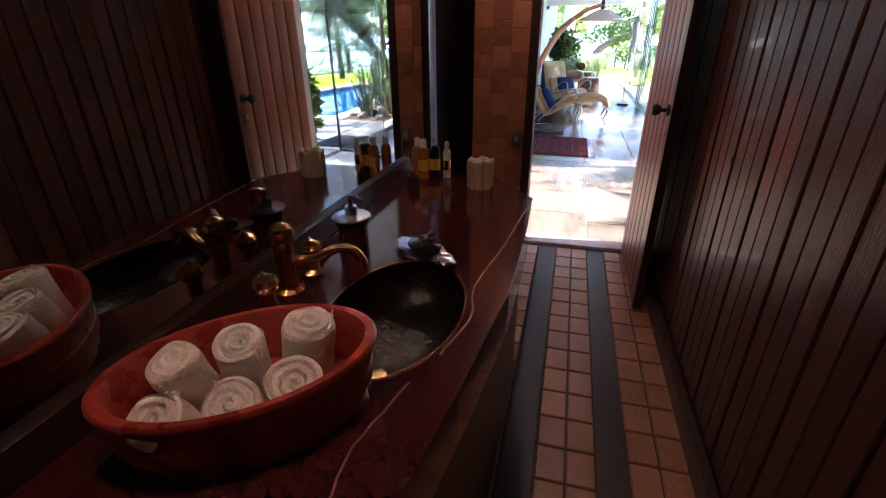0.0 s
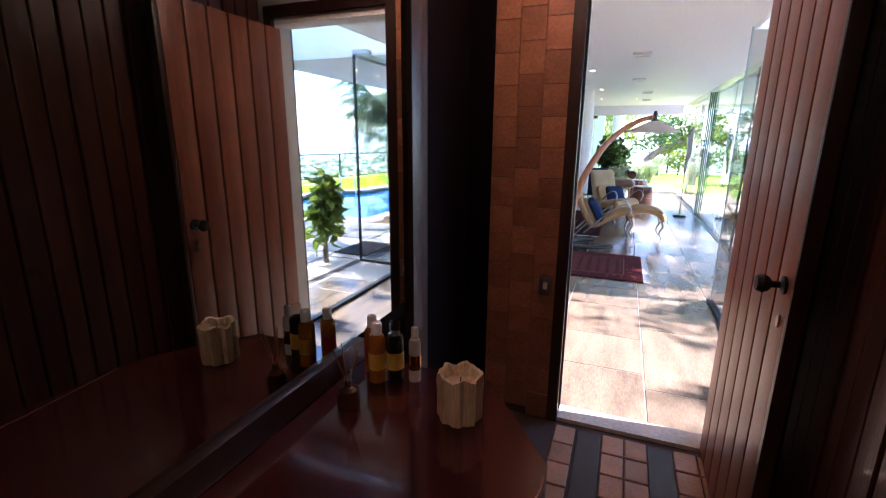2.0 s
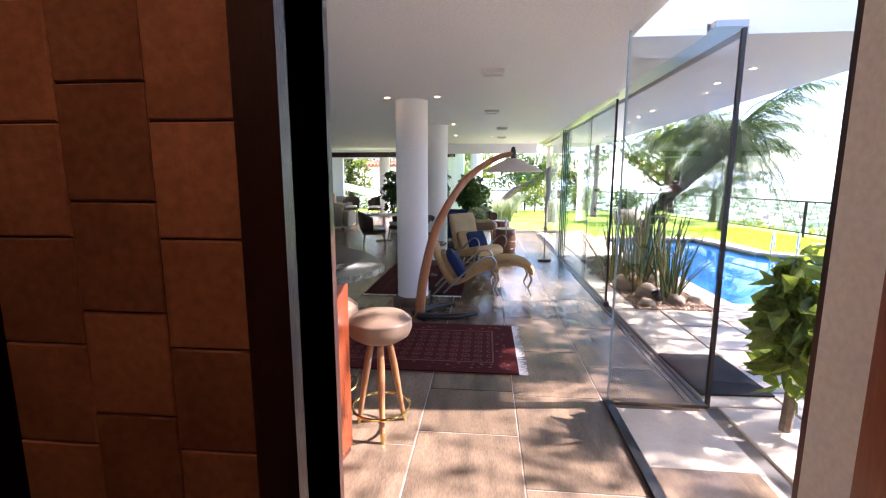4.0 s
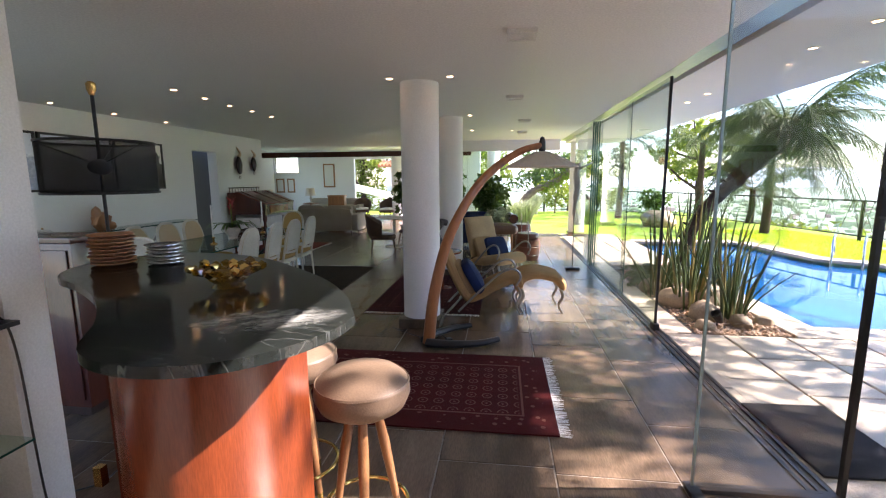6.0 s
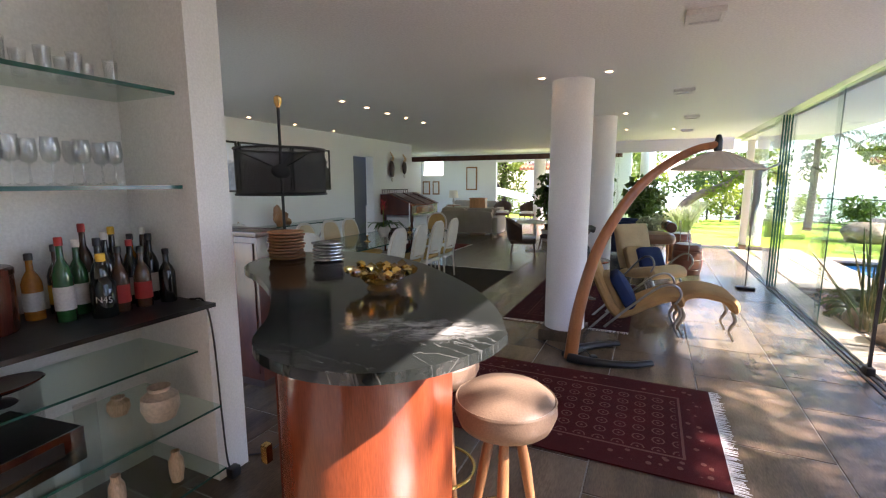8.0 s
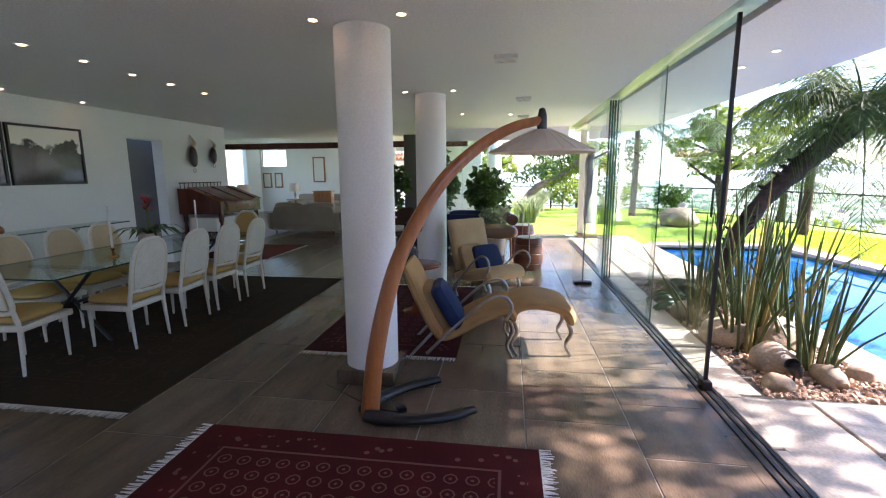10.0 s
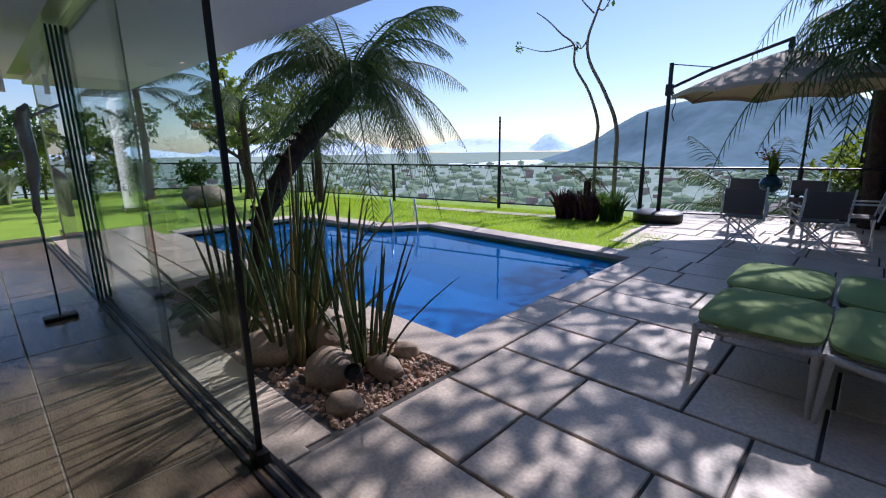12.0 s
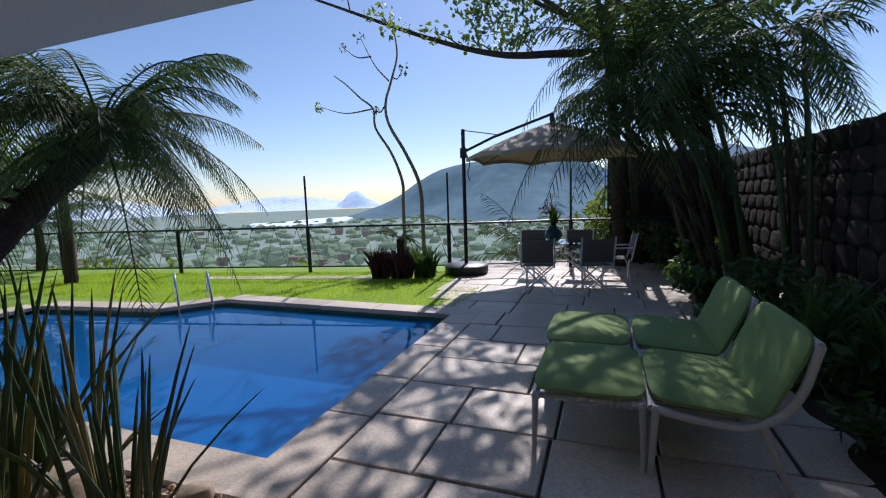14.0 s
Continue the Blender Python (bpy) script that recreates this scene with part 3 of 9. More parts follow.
setting("ceiling_bathroom", B((-1.0, -1.6, 2.6, 0.75, 3.36, 2.75)), DARK_PLANK, "dark boarded bathroom ceiling", "ceiling")

# walls
setting("wall_west", B((-6.13, 3.5, 0, -5.93, 11.79, CEIL), (-6.13, 11.79, 2.17, -5.93, 12.54, CEIL), (-6.13, 12.54, 0, -5.93, 14.35, CEIL)), PLASTER, "white plastered wall behind the dining table", "wall")
setting("wall_passage", B((-6.33, 11.5, 0, -6.25, 12.9, 2.3)), SLATE, "grey wall inside the doorway, shade put into its colour", "wall")
setting("wall_bar_pier", B((-2.75, 5.34, 0, -2.19, 5.53, CEIL)), PLASTER, "white wall end beside the bar shelves", "wall")
setting("wall_bar_back", B((-2.95, 3.5, 0, -2.75, 5.53, CEIL)), PLASTER, "white wall behind the bar shelves", "wall")
setting("wall_living_far", B((-10.5, 23.6, 0, -6.67, 23.8, 1.9), (-10.5, 23.6, 2.63, -6.67, 23.8, 2.9), (-9.3, 23.6, 1.9, -6.67, 23.8, 2.63), (-10.5, 23.6, 1.9, -10.44, 23.8, 2.63), (-6.67, 23.6, 2.5, -3.2, 23.8, 2.9), (-3.2, 23.6, 0, -1.0, 23.8, 2.9)), PLASTER, "white far wall of the living room", "wall")
# side wall with an opening added out of view to let light in
setting("wall_living_west", B((-10.7, 14.35, 0, -10.5, 17.4, 2.9), (-10.7, 17.4, 0, -10.5, 22.6, 0.4), (-10.7, 17.4, 2.6, -10.5, 22.6, 2.9), (-10.7, 22.6, 0, -10.5, 24.0, 2.9)), PLASTER, "white side wall of the living room", "wall")
setting("wall_living_return", B((-10.5, 14.2, 0, -6.13, 14.35, CEIL)), PLASTER, "white return wall of the living room", "wall")
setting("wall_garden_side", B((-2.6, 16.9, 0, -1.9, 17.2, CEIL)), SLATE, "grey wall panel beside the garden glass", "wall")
setting("wall_bathroom_north", B((-3.0, 3.36, 0, -0.24, 3.5, CEIL), (0.54, 3.36, 0, 0.95, 3.5, CEIL), (-0.24, 3.36, 2.26, 0.54, 3.5, CEIL)), PLASTER, "white wall with the bathroom doorway", "wall")
setting("wall_bathroom_west", B((-1.0, -1.6, 0, -0.8, 3.36, 2.6)), BLACK_WALL, "near-black bathroom wall behind the mirror", "wall")
setting("wall_bathroom_south", B((-0.8, -1.6, 0, 0.64, -1.45, 2.6)), BLACK_WALL, "dark bathroom end wall", "wall")
setting("wall_bathroom_east", B((0.66, -1.6, 0, 0.8, 3.36, 2.6)), DARK_FRAME, "dark backing of the boarded bathroom wall", "wall")
setting("wall_bathroom_corner", B((-0.8, 3.3, 0, -0.68, 3.36, 2.6)), BLACK_WALL, "dark corner strip beside the tiles", "wall")
setting("beam", B((-10.5, 17.6, 2.3, -1.0, 17.75, 2.46)), CHERRY_DARK, "red-brown wooden beam across the living room", "beam")
# the garden's boundary wall core
setting("wall_boundary", B((1.2, 3.2, -0.3, 3.4, 3.5, 3.0), (3.2, 4.1, -0.3, 14.5, 4.38, 2.2)), MORTAR, "dark mortar of the garden boundary wall", "wall")

# columns
def column(x, y, r, h=CEIL):
    bm = lathe(bmesh.new(), [(r, 0), (r, h)], 0, 0, 40)
    c = thing("column", x, y, 0, 0, "round white painted column on a square stone base", "column", "round columns", "structure")
    part("shaft", bm, COLUMN, c)
    part("base", B((-r - 0.02, -r - 0.02, 0, r + 0.02, r + 0.02, 0.11), bevel=0.006), STONE_IN, c, "low square stone plinth")
    return c


column(-0.92, 8.5, 0.2)
column(-0.9, 11.2, 0.2)
for x, y in ((2.02, 16.7), (-0.35, 19.7), (-4.2, 21.5)):
    column(x, y, 0.22, 2.56)

# sliding glass panes along the terrace
def pane(name, x0, y0, x1, y1, z0=0.012, z1=CEIL, label="tall frameless clear glass pane", th=0.01, rim=None, sheet_of=None):
    w = thing(name, x0, y0, 0, 0, label, "window", "sliding glass panes", "structure")
    dx, dy = x1 - x0, y1 - y0
    L = math.hypot(dx, dy)
    rot = Matrix.Rotation(math.atan2(dy, dx), 4, "Z")
    g = part("pane", moved(B((0, -th / 2, z0, L, th / 2, z1)), rot), sheet_of or GLASS, w, "", False)
    part("edge", moved(B((-0.004, -th / 2 - 0.001, z0, 0.0, th / 2 + 0.001, z1)), rot), rim or GLASS_EDGE, w, "polished glass edge", False)
    return w


w = pane("window_1", 1.57, 8.57, 1.57, 10.05)
part("seal", B((-0.012, -0.02, 0.01, 0.012, 0.0, CEIL)), BLACK_METAL, w, "black edge seal", False)
part("foot", B((-0.03, -0.06, 0.002, 0.03, 0.05, 0.07), bevel=0.006), BLACK_METAL, w, "black pivot foot")
w = pane("window_2", 1.6, 10.0, 1.6, 12.0)
for i in range(4):
    w = pane("window_3", 1.52 + i * 0.035, 12.1, 1.52 + i * 0.035 + 0.03, 12.12 + 0.62)
    part("edge", B((-0.008, -0.012, 0.01, 0.012, -0.004, CEIL)), GLASS_EDGE, w, "", False)
pane("window_4", 1.62, 12.7, 1.62, 14.6)
# glazed corner by the bathroom
pane("window_5", 0.93, 5.96, 0.93, 3.52, rim=GLASS_PALE, sheet_of=GLASS_CLEAR)
pane("window_6", 0.93, 5.97, 1.6, 5.97, rim=GLASS_PALE, sheet_of=GLASS_CLEAR)
setting("post_glazing", B((1.615, 5.955, 0, 1.64, 5.985, CEIL)), BLACK_METAL, "slim black glazing post", "post")
setting("sill_glazing", B((0.9, 5.94, 0.0, 1.62, 6.0, 0.025), (0.9, 3.52, 0.0, 0.96, 5.94, 0.025)), BLACK_METAL, "black glazing channel on the floor", "sill")
# garden end glazing
pane("window_7", -2.0, 15.7, -0.95, 15.7)
pane("window_8", -0.95, 15.7, 0.0, 15.7)
# pane of the unseen opening added to brighten the living room
pane("window_10", -10.6, 17.4, -10.6, 22.6, 0.4, 2.6, "unseen side window added to light the living room")
setting("fascia", B((-2.0, 15.66, 2.3, 1.4, 15.76, CEIL)), PLASTER, "pale lintel above the garden opening", "trim")
# floor rails and head rail
rails = thing("floor_track", 1.57, 6.0, 0, 0, "three dark sliding-door rails set in the floor", "track", "", "structure")
for i in range(3):
    part("rail", B((-0.05 + i * 0.05 - 0.011, 0, 0.0, -0.05 + i * 0.05 + 0.011, 10.1, 0.008)), BLACK_METAL, rails, "", False)
head = thing("ceiling_track", 1.57, 6.0, CEIL, 0, "grey sliding-door head rail in the ceiling", "track", "", "structure")
part("rail", B((-0.1, 0, 0.02, 0.1, 10.1, 0.06)), STEEL, head, "", False)


# ---- main room: large things ----
def rug_material(name, base, dark, pale, hx, hy, cell, border, amount=0.6):
    """A woven field of small medallions inside plain and figured borders."""
    m = mat(name, base, 0.95, 0, dark, 3, 220, 0.6, 0.5, 0.1)
    n, l = m.node_tree.nodes, m.node_tree.links
    b = n["Principled BSDF"]
    src = b.inputs["Base Color"].links[0].from_socket
    tc, sp = n.new("ShaderNodeTexCoord"), n.new("ShaderNodeSeparateXYZ")
    l.new(tc.outputs["Object"], sp.inputs[0])

    def op(kind, a, c=None):
        o = n.new("ShaderNodeMath")
        o.operation = kind
        for i, v in enumerate((a, c)):
            if v is None:
                continue
            if isinstance(v, (int, float)):
                o.inputs[i].default_value = v
            else:
                l.new(v, o.inputs[i])
        return o.outputs[0]
    ax, ay = op("ABSOLUTE", sp.outputs[0]), op("ABSOLUTE", sp.outputs[1])
    edge = op("MINIMUM", op("SUBTRACT", hx, ax), op("SUBTRACT", hy, ay))
    u = op("ABSOLUTE", op("SUBTRACT", op("FRACT", op("DIVIDE", op("ADD", sp.outputs[0], 50), cell)), 0.5))
    v = op("ABSOLUTE", op("SUBTRACT", op("FRACT", op("DIVIDE", op("ADD", sp.outputs[1], 50), cell)), 0.5))
    d = op("ADD", op("MAXIMUM", u, v), op("MULTIPLY", op("MINIMUM", u, v), 0.45))
    ring = op("MULTIPLY", op("GREATER_THAN", d, 0.27), op("LESS_THAN", d, 0.35))
    dot = op("LESS_THAN", op("ADD", u, v), 0.1)
    field = op("GREATER_THAN", edge, border)
    figure = op("MULTIPLY", op("ADD", ring, dot), field)
    wob = n.new("ShaderNodeTexVoronoi")
    wob.inputs["Scale"].default_value = 16
    l.new(tc.outputs["Object"], wob.inputs["Vector"])
    inner = op("MULTIPLY", op("LESS_THAN", edge, border * 0.8), op("GREATER_THAN", edge, border * 0.3))
    bord = op("MULTIPLY", inner, op("LESS_THAN", wob.outputs["Distance"], 0.26))
    line = op("LESS_THAN", op("ABSOLUTE", op("SUBTRACT", edge, border * 0.9)), 0.008)
    fac = op("MULTIPLY", op("MINIMUM", op("ADD", op("ADD", figure, bord), line), 1), amount)
    mix = n.new("ShaderNodeMix")
    mix.data_type = "RGBA"
    mix.inputs[7].default_value = (*pale, 1)
    l.new(fac, mix.inputs[0])
    l.new(src, mix.inputs[6])
    l.new(mix.outputs[2], b.inputs["Base Color"])
    return m


def rug(x0, y0, x1, y1, base, dark, pale, cell, border, label, fringe="x", amount=0.6, seed=1):
    cx, cy, hx, hy = (x0 + x1) / 2, (y0 + y1) / 2, (x1 - x0) / 2, (y1 - y0) / 2
    m = rug_material("woven_rug", base, dark, pale, hx, hy, cell, border, amount)
    t = thing("rug", cx, cy, 0, 0, label, "rug")
    bm = bmesh.new()
    nx, ny = 40, 24
    vs = [[bm.verts.new((-hx + 2 * hx * i / nx, -hy + 2 * hy * j / ny, 0.012 + 0.002 * noise.noise(Vector((i * 0.3, j * 0.3, seed))))) for j in range(ny + 1)] for i in range(nx + 1)]
    for i in range(nx):
        for j in range(ny):
            bm.faces.new((vs[i][j], vs[i + 1][j], vs[i + 1][j + 1], vs[i][j + 1]))
    r = bmesh.ops.extrude_face_region(bm, geom=list(bm.faces))
    for v in [g for g in r["geom"] if isinstance(g, bmesh.types.BMVert)]:
        v.co.z = 0.002
    part("rug_field", bm, m, t)
    rnd = random.Random(seed)
    along = hy if fringe == "x" else hx
    for s in (-1, 1):
        bm = bmesh.new()
        k = -along
        while k < along:
            w, L = rnd.uniform(0.006, 0.012), rnd.uniform(0.055, 0.085)
            sk = rnd.uniform(-0.012, 0.012)
            e = (hx if fringe == "x" else hy) * s
            pts = [(e, k), (e + s * L, k + sk), (e + s * L, k + sk + w * 0.7), (e, k + w)]
            bm.faces.new([bm.verts.new((p, q, 0.006) if fringe == "x" else (q, p, 0.006)) for p, q in pts])
            k += w + 0.0015
        part("fringe", bm, PAPER, t, "short off-white knotted fringe", False)
    return t


rug(-1.7, 6.37, 0.32, 7.62, (0.088, 0.014, 0.014), (0.036, 0.008, 0.009), (0.3, 0.16, 0.12), 0.115, 0.24, "deep red hand-knotted rug with medallions and white fringe", "x", 0.45, 1)
rug(-1.68, 8.86, -0.3, 11.3, (0.07, 0.012, 0.015), (0.03, 0.007, 0.01), (0.26, 0.12, 0.1), 0.15, 0.25, "dark crimson patterned rug under the armchairs", "y", 0.4, 2)
rug(-5.3, 7.68, -2.36, 11.6, (0.045, 0.032, 0.02), (0.022, 0.016, 0.012), (0.09, 0.05, 0.03), 0.3, 0.4, "dark olive-brown patterned rug under the dining table", "y", 0.5, 3)
rug(-6.3, 13.05, -4.38, 14.65, (0.15, 0.02, 0.016), (0.07, 0.012, 0.012), (0.3, 0.14, 0.1), 0.16, 0.25, "dark red patterned rug by the writing desk", "x", 0.4, 4)


def bar_counter():
    t = thing("bar_counter", -1.15, 5.25, 0, 0, "curved polished cherry bar with kidney-shaped black marble top", "bar")
    out = [(-0.48, 4.94), (-0.5, 4.81), (-0.58, 4.66), (-0.71, 4.56), (-0.88, 4.54), (-1.05, 4.61), (-1.2, 4.81), (-1.42, 5.03), (-1.66, 5.2), (-1.9, 5.34), (-2.02, 5.56), (-1.96, 5.84), (-1.67, 5.97), (-1.27, 5.85), (-0.83, 5.48), (-0.6, 5.19)]
    pts = curve([(x + 1.15, y - 5.25, 0) for x, y in out + out[:1]], 7)[:-1]
    bm = slab(bmesh.new(), [(p.x, p.y) for p in pts], 1.172, 1.2)
    part("countertop", bm, MARBLE_VEINED, t, "black marble top with white veins and a pale streaky patch", False)
    base = [(-0.759, 5.208), (-0.8, 5.005), (-0.922, 4.826), (-1.084, 4.793), (-1.247, 4.874), (-1.361, 5.037), (-1.491, 5.216), (-1.678, 5.452), (-1.54, 5.62), (-1.31, 5.46), (-0.96, 5.37)]
    pts = curve([(x + 1.15, y - 5.25, 0) for x, y in base + base[:1]], 6)[:-1]
    part("cabinet", slab(bmesh.new(), [(p.x, p.y) for p in pts], 0.05, 1.168), CHERRY, t)
    part("plinth", slab(bmesh.new(), [(p.x * 0.97, p.y * 0.97) for p in pts], 0.0, 0.05), CHERRY_DARK, t, "dark recessed plinth")
    d = part("door", slab(bmesh.new(), [(p.x * 1.006 - 0.002, p.y * 1.006 - 0.002) for p in pts[24:36]] + [(p.x * 0.97, p.y * 0.97) for p in pts[35:23:-1]], 0.08, 1.14), CHERRY_DARK, t, "dark veneered cabinet door")
    for z in (0.12, 0.55):
        part("hinge", B((-0.29, -0.29, z, -0.26, -0.262, z + 0.07)), BRASS, d, "small brass hinge")
    return t


def marble_veined():
    m = mat("black_veined_marble", (0.02, 0.024, 0.022), 0.1, 0, (0.008, 0.01, 0.009), 3, 50, 0.9, 0.01, 0.5, (1, 1, 1), 0.0)
    n, l = m.node_tree.nodes, m.node_tree.links
    b = n["Principled BSDF"]
    src = b.inputs["Base Color"].links[0].from_socket
    tc, no, mr, mix = n.new("ShaderNodeTexCoord"), n.new("ShaderNodeTexNoise"), n.new("ShaderNodeMapRange"), n.new("ShaderNodeMix")
    mp = n.new("ShaderNodeMapping")
    mp.inputs["Rotation"].default_value = (0, 0, 0.5)
    mp.inputs["Scale"].default_value = (1.6, 4.5, 1)
    l.new(tc.outputs["Object"], mp.inputs[0])
    l.new(mp.outputs[0], no.inputs["Vector"])
    no.inputs["Scale"].default_value, no.inputs["Detail"].default_value, no.inputs["Distortion"].default_value = 1.3, 8, 1.2
    ab = n.new("ShaderNodeMath")
    ab.operation = "SUBTRACT"
    l.new(no.outputs[0], ab.inputs[0])
    ab.inputs[1].default_value = 0.5
    a2 = n.new("ShaderNodeMath")
    a2.operation = "ABSOLUTE"
    l.new(ab.outputs[0], a2.inputs[0])
    l.new(a2.outputs[0], mr.inputs[0])
    mr.inputs[1].default_value, mr.inputs[2].default_value, mr.inputs[3].default_value, mr.inputs[4].default_value = 0.0, 0.008, 0.16, 0.0
    mix.data_type = "RGBA"
    l.new(mr.outputs[0], mix.inputs[0])
    l.new(src, mix.inputs[6])
    mix.inputs[7].default_value = (0.5, 0.52, 0.5, 1)
    # pale patch: streaks inside an oval on the rounded end
    mp2, ln, st, edge, both = n.new("ShaderNodeMapping"), n.new("ShaderNodeVectorMath"), n.new("ShaderNodeTexNoise"), n.new("ShaderNodeMapRange"), n.new("ShaderNodeMath")
    mp2.vector_type = "TEXTURE"
    mp2.inputs["Location"].default_value, mp2.inputs["Rotation"].default_value, mp2.inputs["Scale"].default_value = (0.42, -0.37, 0), (0, 0, 0.4), (0.21, 0.1, 10)
    ln.operation, both.operation = "LENGTH", "MULTIPLY"
    st.inputs["Scale"].default_value, st.inputs["Detail"].default_value = 3.2, 9
    st.inputs["Roughness"].default_value = 0.75
    l.new(tc.outputs["Object"], mp2.inputs[0])
    l.new(mp2.outputs[0], ln.inputs[0])
    l.new(mp2.outputs[0], st.inputs["Vector"])
    edge.inputs[1].default_value, edge.inputs[2].default_value, edge.inputs[3].default_value, edge.inputs[4].default_value = 0.5, 1.15, 1.0, 0.0
    l.new(ln.outputs["Value"], edge.inputs[0])
    grain = n.new("ShaderNodeMapRange")
    grain.inputs[1].default_value, grain.inputs[2].default_value = 0.42, 0.6
    l.new(st.outputs[0], grain.inputs[0])
    l.new(grain.outputs[0], both.inputs[0])
    l.new(edge.outputs[0], both.inputs[1])
    pale_mix = n.new("ShaderNodeMix")
    pale_mix.data_type = "RGBA"
    pale_mix.inputs[7].default_value = (0.38, 0.38, 0.36, 1)
    l.new(both.outputs[0], pale_mix.inputs[0])
    l.new(mix.outputs[2], pale_mix.inputs[6])
    l.new(pale_mix.outputs[2], b.inputs["Base Color"])
    return m


MARBLE_VEINED = marble_veined()
bar_counter()


def mahogany_cabinet():
    t = thing("cabinet", -3.32, 6.4, 0, 0, "dark mahogany sideboard with panelled front behind the bar", "cabinet")
    part("body", B((-0.5, -0.14, 0.06, 0.5, 0.14, 1.195), bevel=0.008), CHERRY_DARK, t)
    part("top", B((-0.52, -0.16, 1.197, 0.52, 0.16, 1.235), bevel=0.008), CHERRY_DARK, t)
    part("plinth", B((-0.48, -0.13, 0, 0.48, 0.13, 0.058)), DARK_FRAME, t)
    for i in range(2):
        part("door", B((-0.47 + i * 0.48, -0.156, 0.12, -0.01 + i * 0.48, -0.142, 1.15), bevel=0.005), CHERRY_DARK, t)
    return t


mahogany_cabinet()


def bar_stool(x, y, rz):
    t = thing("bar_stool", x, y, 0, rz, "round beige leather bar stool with wooden legs and brass foot ring", "stool", "bar stools")
    part("seat", lathe(bmesh.new(), [(0, 0.6), (0.13, 0.615), (0.185, 0.65), (0.205, 0.7), (0.2, 0.745), (0.16, 0.78), (0.08, 0.796), (0, 0.8)], seg=36), LEATHER, t, "thick round beige leather seat")
    part("piping", lathe(bmesh.new(), [(0.196, 0.741), (0.203, 0.745), (0.199, 0.753), (0.192, 0.749)], seg=36), LEATHER, t)
    for k in range(3):
        a = 2 * math.pi * k / 3 + 0.6
        c, s = math.cos(a), math.sin(a)
        leg = part("leg", tube(bmesh.new(), [(0.06 * c, 0.06 * s, 0.61), (0.1 * c, 0.1 * s, 0.42), (0.165 * c, 0.165 * s, 0.06)], [0.019, 0.024, 0.015], 10), TEAK, t)
        part("ferrule", tube(bmesh.new(), [(0.165 * c, 0.165 * s, 0.06), (0.178 * c, 0.178 * s, 0.0)], [0.016, 0.012], 10), GOLD, leg, "brass ferrule")
    part("post", tube(bmesh.new(), [(0, 0, 0.61), (0, 0, 0.2)], 0.014, 10), BRASS, t)
    part("foot_ring", tube(bmesh.new(), [(0.185 * math.cos(a * math.pi / 18), 0.185 * math.sin(a * math.pi / 18), 0.16) for a in range(37)], 0.009, 8), GOLD, t, "brass foot ring")
    return t


bar_stool(-0.64, 5.47, 10)
bar_stool(-1.07, 5.74, 50)


def arc_lamp():
    t = thing("floor_lamp", -0.745, 7.845, 0, 33.4, "arched laminated-wood floor lamp with cream cone shade and black base", "lamp")
    pts = curve([(0.0, 0, 0.02), (0.06, 0, 0.47), (0.19, 0, 0.95), (0.36, 0, 1.28), (0.57, 0, 1.555), (0.82, 0, 1.75), (1.07, 0, 1.875), (1.29, 0, 1.93)], 6)
    part("arc", tube(bmesh.new(), pts, [0.062 - 0.032 * i / len(pts) for i in range(len(pts))], 16, 0.75), LAMP_WOOD, t)
    part("joint", lathe(bmesh.new(), [(0, 1.83), (0.03, 1.84), (0.038, 1.88), (0.036, 1.96), (0.022, 2.01), (0, 2.02)], 1.31, 0, 18, 1.0, 0.8), BLACK_PLASTIC, t, "black rounded joint")
    part("shade", lathe(bmesh.new(), [(0.03, 1.87), (0.07, 1.865), (0.17, 1.82), (0.37, 1.715), (0.372, 1.705), (0.364, 1.706), (0.17, 1.805), (0.07, 1.85), (0.03, 1.855)], 1.31, 0, 48), SHADE_CLOTH, t, "wide cream pleated cone shade")
    for k in range(24):
        a = 2 * math.pi * k / 24
        part("rib", tube(bmesh.new(), [(1.31 + r * math.cos(a), r * math.sin(a), z) for r, z in ((0.07, 1.867), (0.17, 1.822), (0.37, 1.717))], 0.0022, 4), SHADE_CLOTH, t, "fine pleat line")
    a1 = curve([(-0.03, -0.03, 0), (0.08, -0.13, 0), (0.26, -0.23, 0), (0.45, -0.28, 0), (0.625, -0.265, 0)], 6)
    a2 = curve([(-0.02, 0.03, 0), (0.1, 0.14, 0), (0.35, 0.22, 0), (0.6, 0.23, 0)], 6)
    for a in (a1, a2):
        part("base", tube(bmesh.new(), [p + Vector((0, 0, 0.042)) for p in a], [0.054 - 0.02 * i / len(a) for i in range(len(a))], 14, 0.75), BLACK_PLASTIC, t, "glossy black curved base arm")
    part("cable", tube(bmesh.new(), curve([(0.02, 0.05, 0.16), (0.12, 0.02, 0.1), (0.2, -0.02, 0.01), (0.05, 0.12, 0.008), (-0.18, 0.5, 0.05)], 6), 0.004, 6), BLACK_PLASTIC, t, "thin black cable")
    part("switch", B((0.18, -0.05, 0.003, 0.24, 0.01, 0.04), bevel=0.008), BLACK_PLASTIC, t)
    return t


arc_lamp()


